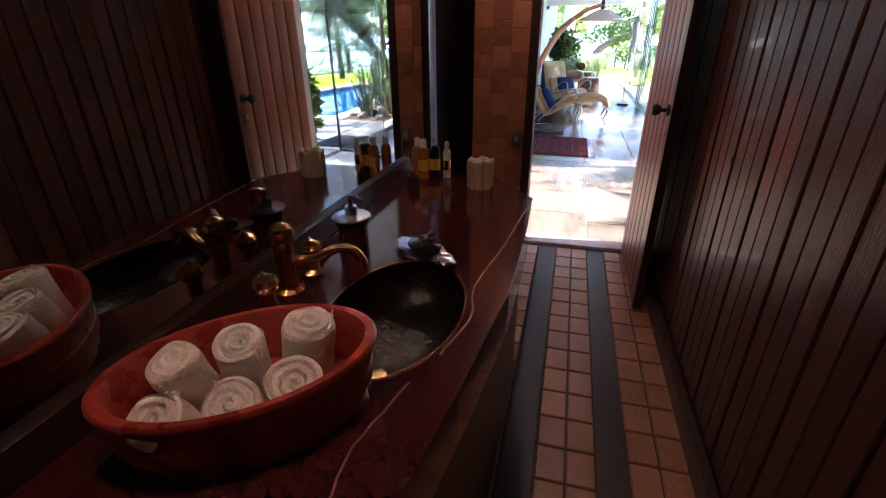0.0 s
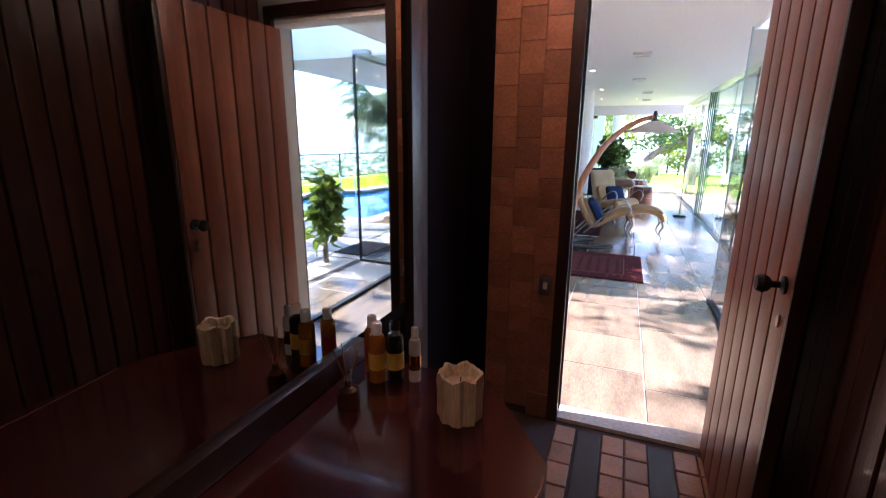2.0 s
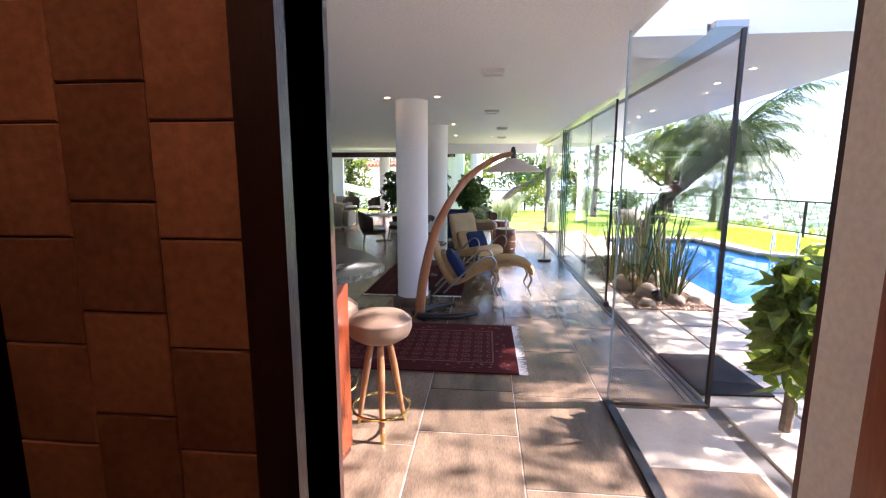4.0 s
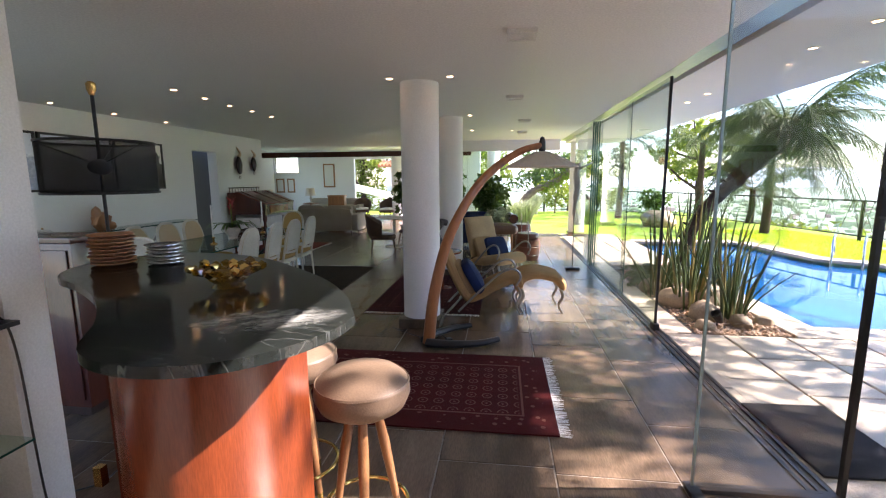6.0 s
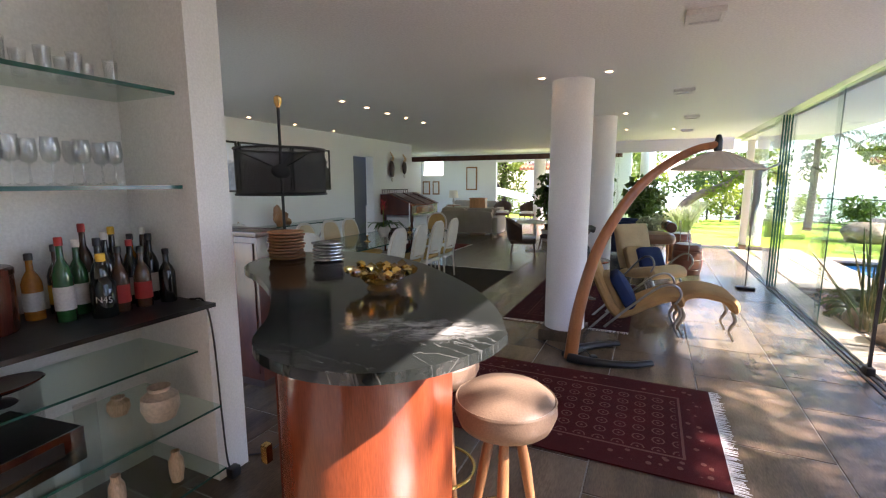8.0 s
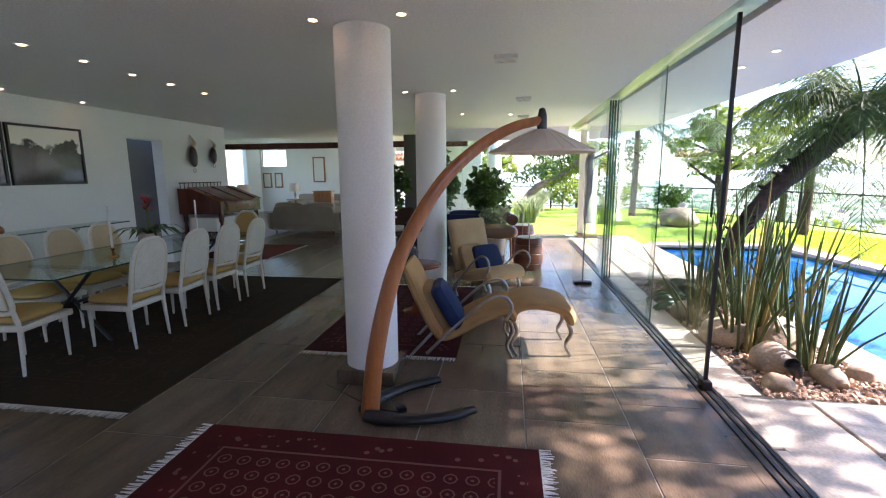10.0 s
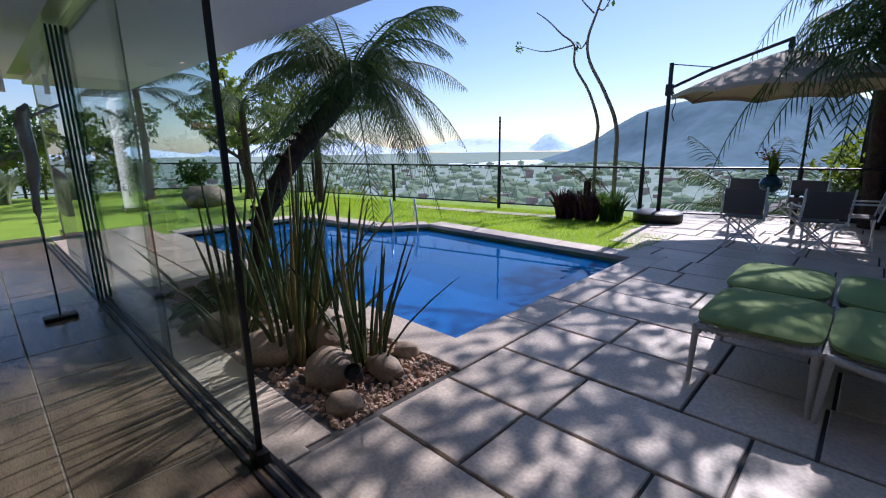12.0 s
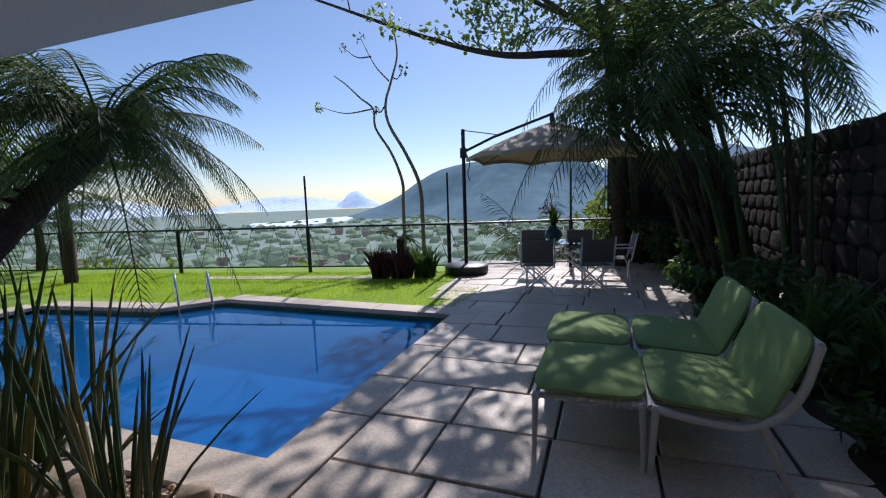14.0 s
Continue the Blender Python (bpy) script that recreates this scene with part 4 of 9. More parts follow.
def sheet(bm, prof, y0, y1, th):
    """A padded strip: a side profile of (x, z) swept across y, th thick, with rounded sides."""
    P = curve([(x, 0, z) for x, z in prof], 5)
    rows = []
    for k, (yy, q) in enumerate(((y0, 0.35), (y0 + 0.02, 0.8), (y0 + 0.06, 1), (y1 - 0.06, 1), (y1 - 0.02, 0.8), (y1, 0.35))):
        top, bot = [], []
        for i, p in enumerate(P):
            d = (P[min(i + 1, len(P) - 1)] - P[max(i - 1, 0)]).normalized()
            nr = Vector((-d.z, 0, d.x))
            e = min(1.0, 0.35 + 0.65 * min(i, len(P) - 1 - i) / 1.5)
            top.append(bm.verts.new(p + Vector((0, yy, 0)) + nr * th * 0.5 * q * e))
            bot.append(bm.verts.new(p + Vector((0, yy, 0)) - nr * th * 0.5 * q * e))
        rows.append(top + bot[::-1])
    m = len(rows[0])
    for a, b in zip(rows, rows[1:]):
        for i in range(m):
            j = (i + 1) % m
            bm.faces.new((a[i], a[j], b[j], b[i]))
    bm.faces.new(rows[0])
    bm.faces.new(rows[-1][::-1])
    return bm


def cushion(name, x, y, z, w, d, h, rx, ry, rz, material, label):
    bm = pad(bmesh.new(), w, d, h, 0.05, h * 0.35)
    ob = part(name, bm, material, None)
    ob.matrix_world = pose(x, y, z, rx, ry, rz)
    return tagged(ob, label, "cushion")


def wavy_leg(x, y, top, bot=(0, 0)):
    return tube(bmesh.new(), curve([(x, y, top), (x + 0.03, y, top * 0.7), (x - 0.015, y, top * 0.35), (x + 0.015, y, 0.03), (x + 0.03, y, 0)], 4), [0.018] * 8 + [0.012] * 9, 8)


def arm_loop(s, w):
    y = s * w
    return tube(bmesh.new(), curve([(-0.15, y, 0.05), (0.1, y, 0.3), (0.35, y, 0.52), (0.5, y, 0.56), (0.57, y, 0.47), (0.52, y, 0.36)], 6), 0.013, 8)


def chaise():
    t = thing("lounge_chair", -0.42, 9.14, 0, 4, "tan suede reclining lounge chair with steel loop arms", "lounge chair")
    part("seat", sheet(bmesh.new(), [(-0.33, 0.8), (-0.2, 0.48), (-0.06, 0.22), (0.05, 0.2), (0.3, 0.34), (0.52, 0.42), (0.6, 0.34)], -0.28, 0.28, 0.1), SUEDE, t, "zigzag tan suede seat and back")
    for s in (-1, 1):
        part("arm", arm_loop(s, 0.31), STEEL, t, "curved steel arm hoop")
        part("leg", wavy_leg(0.55, s * 0.24, 0.34), STEEL, t, "wavy iron leg")
        part("leg", tube(bmesh.new(), [(-0.08, s * 0.24, 0.24), (-0.3, s * 0.25, 0.0)], 0.013, 8), STEEL, t, "wavy iron leg")
    return t


chaise()
cushion("cushion", -0.54, 9.12, 0.38, 0.44, 0.44, 0.09, 0, 62, 3, TAN_FABRIC, "tan square cushion with piping on the lounge chair")
cushion("cushion", -0.45, 9.08, 0.38, 0.46, 0.46, 0.12, 0, 60, 6, NAVY, "navy blue square cushion on the lounge chair")


def ottoman():
    t = thing("ottoman", 0.2, 9.2, 0, 4, "curved tan suede footstool with wavy iron legs", "ottoman")
    part("seat", sheet(bmesh.new(), [(-0.08, 0.28), (-0.02, 0.42), (0.12, 0.47), (0.3, 0.45), (0.42, 0.4), (0.46, 0.3)], -0.27, 0.27, 0.1), SUEDE, t)
    for x in (-0.03, 0.43):
        for s in (-1, 1):
            part("leg", wavy_leg(x, s * 0.2, 0.3), STEEL, t, "wavy iron leg")
    return t


ottoman()


def armchair():
    t = thing("armchair", -0.2, 10.85, 0, -46, "pale tan suede armchair with steel loop arms and quilted seat", "armchair")
    part("backrest", sheet(bmesh.new(), [(-0.34, 0.98), (-0.26, 0.7), (-0.16, 0.36)], -0.29, 0.29, 0.12), QUILT, t)
    part("seat", sheet(bmesh.new(), [(-0.2, 0.3), (0.1, 0.33), (0.38, 0.4), (0.46, 0.32)], -0.29, 0.29, 0.14), QUILT, t, "quilted pale suede seat")
    for k in range(9):
        part("seam", tube(bmesh.new(), [(0.02 + k * 0.045, -0.24, 0.392 + k * 0.0085), (0.02 + k * 0.045, 0.24, 0.392 + k * 0.0085)], 0.007, 6), QUILT, t)
    for s in (-1, 1):
        part("arm", moved(arm_loop(s, 0.33), pose(-0.06, 0, 0.06)), STEEL, t, "curved steel arm hoop")
        for x in (0.4, -0.22):
            part("leg", wavy_leg(x, s * 0.24, 0.28), STEEL, t, "wavy iron leg")
    return t


armchair()
cushion("cushion", -0.34, 10.88, 0.47, 0.4, 0.4, 0.09, 0, 65, -44, TAN_FABRIC, "tan square cushion on the armchair")
cushion("cushion", -0.16, 10.92, 0.46, 0.4, 0.4, 0.1, 0, 62, -52, NAVY, "navy blue square cushion on the armchair")


def dining_chair(material, label, group="dining chairs"):
    """Facing +y: the back stands at -y."""
    t = thing("dining_chair", 0, 0, 0, 0, label, "chair", group)
    part("seat", moved(pad(bmesh.new(), 0.46, 0.45, 0.07, 0.05, 0.025), pose(0, 0, 0.42)), GOLD_FABRIC, t, "padded upholstered seat")
    part("seat_frame", B((-0.23, -0.22, 0.365, 0.23, 0.265, 0.419), bevel=0.012), CHAIR_WHITE, t)
    arch = [(-0.19, 0.54), (-0.2, 0.75), (-0.175, 0.9), (-0.1, 0.985), (0, 1.0), (0.1, 0.985), (0.175, 0.9), (0.2, 0.75), (0.19, 0.54)]
    lean = lambda x, z: (x, -0.22 - (z - 0.45) * 0.2, z)
    ring = curve([lean(x, z) for x, z in arch] + [lean(0.0, 0.52), lean(-0.19, 0.54)], 4)
    part("back_frame", tube(bmesh.new(), ring, 0.019, 8), CHAIR_WHITE, t)
    bm = bmesh.new()
    out = curve([(x * 0.93, 0, 0.76 + (z - 0.76) * 0.94) for x, z in arch], 3)
    f = [bm.verts.new((p.x, -0.22 - (p.z - 0.45) * 0.2 + 0.018, p.z)) for p in out]
    g = [bm.verts.new((p.x, -0.22 - (p.z - 0.45) * 0.2 - 0.014, p.z)) for p in out]
    bm.faces.new(f)
    bm.faces.new(g[::-1])
    for i in range(len(f)):
        j = (i + 1) % len(f)
        bm.faces.new((f[i], f[j], g[j], g[i]))
    part("backrest", bm, material, t, "padded oval back panel")
    bm = bmesh.new()
    bm.faces.new([bm.verts.new((p.x * 0.96, -0.22 - (p.z - 0.45) * 0.2 - 0.0175, p.z)) for p in out][::-1])
    part("back_lining", bm, CHAIR_WHITE, t, "pale cloth lining behind the back", False)
    for x in (-0.2, 0.2):
        part("leg", tube(bmesh.new(), [(x, 0.2, 0.4), (x, 0.2, 0.34), (x * 1.0, 0.2, 0.0)], [0.022, 0.02, 0.011], 8), CHAIR_WHITE, t)
        part("leg", tube(bmesh.new(), [lean(x * 0.97, 0.56), (x, -0.21, 0.4), (x * 1.02, -0.24, 0.0)], [0.017, 0.02, 0.012], 8), CHAIR_WHITE, t)
    return t


chair = dining_chair(CREAM, "white-framed dining chair with oval cream upholstered back")
chair.matrix_world = pose(-3.44, 8.88, 0, 0, 0, 90)
for y, rz in ((9.5, 92), (10.08, 88), (10.66, 91)):
    copy_thing(chair, pose(-3.44, y, 0, 0, 0, rz))
for y, rz in ((8.92, -88), (9.46, -92), (9.98, -90)):
    copy_thing(chair, pose(-4.42, y, 0, 0, 0, rz))
copy_thing(chair, pose(-3.86, 8.26, 0, 0, 0, 8))
chair = dining_chair(GOLD_FABRIC, "white-framed dining chair with mustard upholstery at the table's end")
chair.matrix_world = pose(-4.0, 11.55, 0, 0, 0, 180)


def dining_table():
    t = thing("dining_table", -4.02, 9.75, 0, 0, "long rectangular glass dining table on black metal trestles", "table")
    part("tabletop", B((-0.55, -1.5, 0.735, 0.55, 1.5, 0.75)), TABLE_GLASS, t, "clear greenish glass top", False)
    part("edge", B((-0.553, -1.503, 0.7355, -0.5502, 1.503, 0.7495), (0.5502, -1.503, 0.7355, 0.553, 1.503, 0.7495), (-0.55, -1.503, 0.7355, 0.55, -1.5002, 0.7495), (-0.55, 1.5002, 0.7355, 0.55, 1.503, 0.7495)), GLASS_EDGE, t, "green polished glass edge", False)
    for y in (-0.9, 0.9):
        for s in (-1, 1):
            part("leg", tube(bmesh.new(), [(s * 0.4, y, 0), (-s * 0.34, y + 0.05 * s, 0.72)], 0.018, 8), BLACK_METAL, t)
        part("crossbar", tube(bmesh.new(), [(-0.4, y, 0.715), (0.4, y, 0.715)], 0.018, 8), BLACK_METAL, t)
    part("stretcher", tube(bmesh.new(), [(0, -0.9, 0.36), (0, 0.9, 0.36)], 0.015, 8), BLACK_METAL, t)
    return t


dining_table()


def table_plant():
    t = thing("potted_plant", -3.98, 9.85, 0.752, 0, "potted bromeliad with red flower on the dining table", "plant")
    part("pot", lathe(bmesh.new(), [(0, 0), (0.07, 0), (0.06, 0.02), (0.1, 0.09), (0.125, 0.16), (0.11, 0.165), (0.09, 0.13), (0, 0.13)], seg=24), CERAMIC, t, "pale ceramic urn")
    rnd = random.Random(5)
    bm = bmesh.new()
    for k in range(26):
        a, L = rnd.uniform(0, 6.28), rnd.uniform(0.3, 0.46)
        pts = [Vector((math.cos(a) * L * q, math.sin(a) * L * q, 0.14 + L * (1.0 * q - 1.0 * q * q))) for q in (0, 0.35, 0.7, 1)]
        sd = Vector((-math.sin(a), math.cos(a), 0)) * 0.022
        prev = None
        for p, q in zip(pts, (0.6, 1, 0.8, 0.05)):
            cur = (bm.verts.new(p - sd * q), bm.verts.new(p + sd * q))
            if prev:
                bm.faces.new((prev[0], prev[1], cur[1], cur[0]))
            prev = cur
    part("leaf", bm, LEAF, t)
    bm = tube(bmesh.new(), [(0, 0, 0.14), (0, 0, 0.5)], 0.008, 6)
    part("stem", bm, LEAF_BRIGHT, t)
    bm = bmesh.new()
    for k in range(18):
        a, z = k * 2.4, 0.4 + k * 0.009
        d = Vector((math.cos(a) * 0.075, math.sin(a) * 0.075, 0.06))
        sd = Vector((-math.sin(a), math.cos(a), 0)) * 0.015
        p = Vector((0, 0, z))
        bm.faces.new([bm.verts.new(q) for q in (p, p + d * 0.5 + sd, p + d, p + d * 0.5 - sd)])
    part("flower", bm, RED_PETAL, t, "red bract flower", False)
    return t


table_plant()


def candlestick(x, y, h):
    t = thing("candlestick", x, y, 0.752, 0, "tall slim candle in a small brass holder", "candlestick", "candles on the table")
    part("holder", lathe(bmesh.new(), [(0, 0), (0.05, 0), (0.045, 0.012), (0.014, 0.025), (0.012, 0.07), (0.024, 0.09), (0.014, 0.1), (0, 0.1)], seg=18), BRASS, t)
    part("candle", lathe(bmesh.new(), [(0.011, 0.1), (0.01, h), (0, h + 0.005)], seg=12), PAPER, t)
    return t


candlestick(-3.86, 9.22, 0.52)
candlestick(-3.9, 10.55, 0.5)


def console_shelf():
    t = thing("console_shelf", -5.74, 9.5, 0, 0, "long wall-mounted glass console shelf on steel struts", "shelf")
    part("shelf", B((-0.19, -1.75, 0.885, 0.2, 1.75, 0.9)), TABLE_GLASS, t, "clear green glass shelf", False)
    part("edge", B((0.2003, -1.75, 0.885, 0.204, 1.75, 0.9)), GLASS_EDGE, t, "", False)
    for y in (-0.6, 1.0):
        part("strut", tube(bmesh.new(), [(-0.188, y - 0.1, 0.34), (0.1, y, 0.87)], 0.018, 8), STEEL, t)
        part("bracket", B((-0.19, y - 0.05, 0.85, 0.12, y + 0.02, 0.883), bevel=0.004), STEEL, t)
    return t


console_shelf()


def carved_figure():
    bm = blob(bmesh.new(), (0, 0, 0.14), (0.09, 0.13, 0.15), 0.5, 1.6, 3, 4)
    blob(bm, (0.02, 0.1, 0.06), (0.08, 0.1, 0.06), 0.3, 2, 2, 8)
    blob(bm, (0, -0.07, 0.25), (0.07, 0.06, 0.09), 0.4, 2, 2, 2)
    ob = part("sculpture", bm, TEAK, None)
    ob.matrix_world = pose(-5.72, 9.45, 0.9)
    return tagged(ob, "carved brown wooden sculpture on the glass console", "sculpture")


carved_figure()


def serving_tray():
    t = thing("serving_tray", -5.72, 8.55, 0.9, 0, "oval tray with a glass dome cover on the console", "tray")
    part("tray", lathe(bmesh.new(), [(0, 0), (0.15, 0), (0.18, 0.02), (0.175, 0.024), (0.14, 0.008), (0, 0.008)], 0, 0, 28, 0.9, 1.3), BRASS, t)
    part("dome", lathe(bmesh.new(), [(0.12, 0.01), (0.115, 0.05), (0.08, 0.09), (0.02, 0.105), (0, 0.106)], 0, 0.05, 24), WARE_GLASS, t, "clear dome cover")
    part("knob", lathe(bmesh.new(), [(0, 0.105), (0.012, 0.11), (0.012, 0.12), (0, 0.126)], 0, 0.05, 12), BRASS, t)
    part("bread", blob(bmesh.new(), (0, -0.14, 0.03), (0.05, 0.1, 0.03), 0.3, 3, 2, 5), GOLD_FABRIC, t, "golden cloth roll")
    return t


serving_tray()


def picture_material(name, hill, ground, seed):
    """Picture glass with the garden view's reflection painted in: pale sky, hills, shrubs."""
    m = mat(name, ground, 0.12, 0, tuple(c * 0.4 for c in ground), 5, 30, 0.95, 0, 0.35)
    n, l = m.node_tree.nodes, m.node_tree.links
    b = n["Principled BSDF"]
    src = b.inputs["Base Color"].links[0].from_socket
    tc, sp, no = n.new("ShaderNodeTexCoord"), n.new("ShaderNodeSeparateXYZ"), n.new("ShaderNodeTexNoise")
    l.new(tc.outputs["Object"], sp.inputs[0])
    l.new(tc.outputs["Object"], no.inputs["Vector"])
    no.inputs["Scale"].default_value, no.inputs["Detail"].default_value = 2.5 + seed, 6
    ma = n.new("ShaderNodeMath")
    ma.operation = "MULTIPLY_ADD"
    l.new(no.outputs[0], ma.inputs[0])
    ma.inputs[1].default_value = -0.9
    l.new(sp.outputs[2], ma.inputs[2])
    gt = n.new("ShaderNodeMapRange")
    l.new(ma.outputs[0], gt.inputs[0])
    gt.inputs[1].default_value, gt.inputs[2].default_value = -0.46 + seed * 0.05, -0.4 + seed * 0.05
    mix = n.new("ShaderNodeMix")
    mix.data_type = "RGBA"
    l.new(gt.outputs[0], mix.inputs[0])
    l.new(src, mix.inputs[6])
    mix.inputs[7].default_value = (*hill, 1)
    l.new(mix.outputs[2], b.inputs["Base Color"])
    return m


# each picture gets its own colours for the painted reflection
for i, (y0, y1, hill, ground) in enumerate(((7.55, 8.82, (0.88, 0.92, 1.0), (0.42, 0.5, 0.66)), (8.86, 9.96, (0.86, 0.88, 0.95), (0.12, 0.1, 0.11)), (10.0, 10.99, (0.85, 0.82, 0.74), (0.05, 0.045, 0.03)))):
    t = thing("framed_photograph", -5.93, (y0 + y1) / 2, 1.84, 0, "large glazed wall picture in a thin black frame, garden reflection painted in", "picture", "wall photographs")
    h = (y1 - y0) / 2
    part("frame", B((0.002, -h, -0.38, 0.035, -h + 0.03, 0.38), (0.002, h - 0.03, -0.38, 0.035, h, 0.38), (0.002, -h + 0.03, 0.35, 0.035, h - 0.03, 0.38), (0.002, -h + 0.03, -0.38, 0.035, h - 0.03, -0.35)), BLACK_METAL, t, "", False)
    part("print", B((0.003, -h + 0.03, -0.35, 0.02, h - 0.03, 0.35)), picture_material("painted_view_reflection", hill, ground, i), t, "", False)


def writing_desk():
    t = thing("writing_desk", -5.48, 13.42, 0, 0, "antique dark mahogany sloping-top writing desk on turned legs", "desk")
    bm = bmesh.new()
    prof = [(-0.42, 0.86), (0.42, 0.86), (0.42, 1.08), (-0.2, 1.33), (-0.42, 1.33)]
    a = [bm.verts.new((x, -0.66, z)) for x, z in prof]
    b = [bm.verts.new((x, 0.66, z)) for x, z in prof]
    bm.faces.new(a)
    bm.faces.new(b[::-1])
    for i in range(5):
        bm.faces.new((a[i], a[(i + 1) % 5], b[(i + 1) % 5], b[i]))
    part("body", bm, CHERRY_DARK, t)
    part("lid", moved(B((-0.345, -0.68, 0, 0.345, 0.68, 0.02), bevel=0.004), pose(0.115, 0, 1.21, 0, 21.9, 0)), CHERRY, t, "sloping red-brown writing lid")
    for k in range(3):
        part("lid_batten", moved(B((-0.33, -0.02, 0.0205, 0.33, 0.02, 0.03), bevel=0.003), pose(0.115, -0.5 + k * 0.5, 1.21, 0, 21.9, 0)), CHERRY_DARK, t)
    d = part("drawer", B((0.421, -0.45, 0.9, 0.436, 0.45, 1.05), bevel=0.004), CHERRY, t)
    for y in (-0.22, 0.22):
        part("knob", blob(bmesh.new(), (0.448, y, 0.975), (0.018, 0.018, 0.018), 0, 1, 2), BRASS, d)
    for x in (-0.36, 0.36):
        for y in (-0.58, 0.58):
            part("leg", lathe(bmesh.new(), [(0, 0), (0.03, 0), (0.022, 0.08), (0.042, 0.22), (0.024, 0.36), (0.044, 0.52), (0.026, 0.68), (0.044, 0.74), (0.044, 0.86)], x, y, 14), CHERRY_DARK, t)
    part("gallery_rail", tube(bmesh.new(), [(-0.4, -0.62, 1.43), (-0.4, 0.62, 1.43)], 0.009, 6), CHERRY_DARK, t)
    for k in range(12):
        part("spindle", tube(bmesh.new(), [(-0.4, -0.6 + k * 0.109, 1.33), (-0.4, -0.6 + k * 0.109, 1.43)], 0.007, 6), CHERRY_DARK, t)
    part("shelf_box", B((-0.38, -0.5, 0.3, 0.2, 0.5, 0.78), bevel=0.01), PAPER, t, "white covered box between the legs")
    return t


writing_desk()


def wall_fish(y, z, s):
    t = thing("wall_sculpture", -5.9, y, z, 0, "carved dark fish-like wall ornament with metal ring", "wall ornament", "wall ornaments")
    part("body", blob(bmesh.new(), (0.03, 0, 0), (0.05, 0.1 * s, 0.2 * s), 0.15, 2, 3, y), DARK_FRAME, t)
    part("tail", tube(bmesh.new(), curve([(0.03, 0.0, 0.18 * s), (0.04, 0.05, 0.26 * s), (0.04, -0.02, 0.34 * s), (0.04, -0.08, 0.4 * s)], 4), [0.035, 0.033, 0.03, 0.03, 0.028, 0.026, 0.024, 0.022, 0.02, 0.018, 0.016, 0.012, 0.01], 8), WAX, t, "pale painted tail")
    part("ring", tube(bmesh.new(), [(0.03, 0.035 * math.cos(a * 0.5236), -0.26 * s + 0.035 * math.sin(a * 0.5236)) for a in range(13)], 0.007, 6), STEEL, t)
    return t


wall_fish(13.25, 1.92, 1.0)
wall_fish(13.85, 1.97, 0.8)


def sofa(x, y, rz, L=1.75, label="greige fabric sofa with loose cushions and rounded arms"):
    t = thing("sofa", x, y, 0, rz, label, "sofa", "living room sofas")
    part("base", moved(pad(bmesh.new(), L, 0.85, 0.34), pose(0, 0, 0.08)), SOFA, t)
    part("backrest", moved(pad(bmesh.new(), L, 0.24, 0.66), pose(0, -0.34, 0.1)), SOFA, t)
    for s in (-1, 1):
        part("arm", moved(pad(bmesh.new(), 0.22, 0.88, 0.5), pose(s * (L / 2 + 0.06), 0, 0.09)), SOFA, t)
        part("seat_cushion", moved(pad(bmesh.new(), L / 2 - 0.06, 0.6, 0.16, 0.05, 0.03), pose(s * L / 4, 0.1, 0.4)), SOFA, t)
        part("back_cushion", moved(pad(bmesh.new(), L / 2 - 0.05, 0.4, 0.14, 0.05, 0.04), pose(s * L / 4, -0.22, 0.62, 75, 0, 0)), SOFA, t)
        for yy in (-0.34, 0.34):
            part("foot", lathe(bmesh.new(), [(0, 0), (0.02, 0), (0.03, 0.09), (0, 0.09)], s * (L / 2 - 0.06), yy, 10), DARK_FRAME, t)
    return t


sofa(-5.3, 16.95, 0)
sofa(-7.0, 21.8, 180, 2.2, "pale sofa with cushions against the far living room wall")


def wicker_chair(x, y, rz):
    t = thing("wicker_chair", x, y, 0, rz, "dark wicker tub chair with curved back and pale cushion", "armchair", "wicker chairs")
    bm = bmesh.new()
    rows = []
    for k in range(17):
        a = math.pi * (0.0 + k / 16)
        c, s = math.cos(a), -math.sin(a)
        top = 0.62 + 0.22 * math.sin(a)
        rows.append([bm.verts.new((0.33 * q * c, 0.33 * q * s, z)) for q, z in ((0.82, 0.3), (1.0, 0.45), (1.12, top), (1.06, top + 0.01), (0.93, 0.46), (0.78, 0.3))])
    for a, b in zip(rows, rows[1:]):
        for i in range(6):
            bm.faces.new((a[i], a[(i + 1) % 6], b[(i + 1) % 6], b[i]))
    bm.faces.new(rows[0])
    bm.faces.new(rows[-1][::-1])
    part("backrest", bm, WICKER, t)
    part("seat", moved(pad(bmesh.new(), 0.56, 0.56, 0.1), pose(0, 0.02, 0.28)), WICKER, t)
    part("cushion", moved(pad(bmesh.new(), 0.48, 0.48, 0.08, 0.05, 0.02), pose(0, 0.03, 0.382)), PAPER, t, "pale seat cushion")
    for x2 in (-0.22, 0.22):
        for y2 in (-0.2, 0.24):
            part("leg", tube(bmesh.new(), [(x2, y2, 0.3), (x2 * 1.2, y2 * 1.2, 0)], [0.022, 0.014], 8), WICKER, t)
    return t


wicker_chair(-2.7, 13.45, -75)
wicker_chair(-2.2, 14.6, 150)
wicker_chair(-5.7, 21.6, 190)
wicker_chair(-4.6, 21.4, 170)


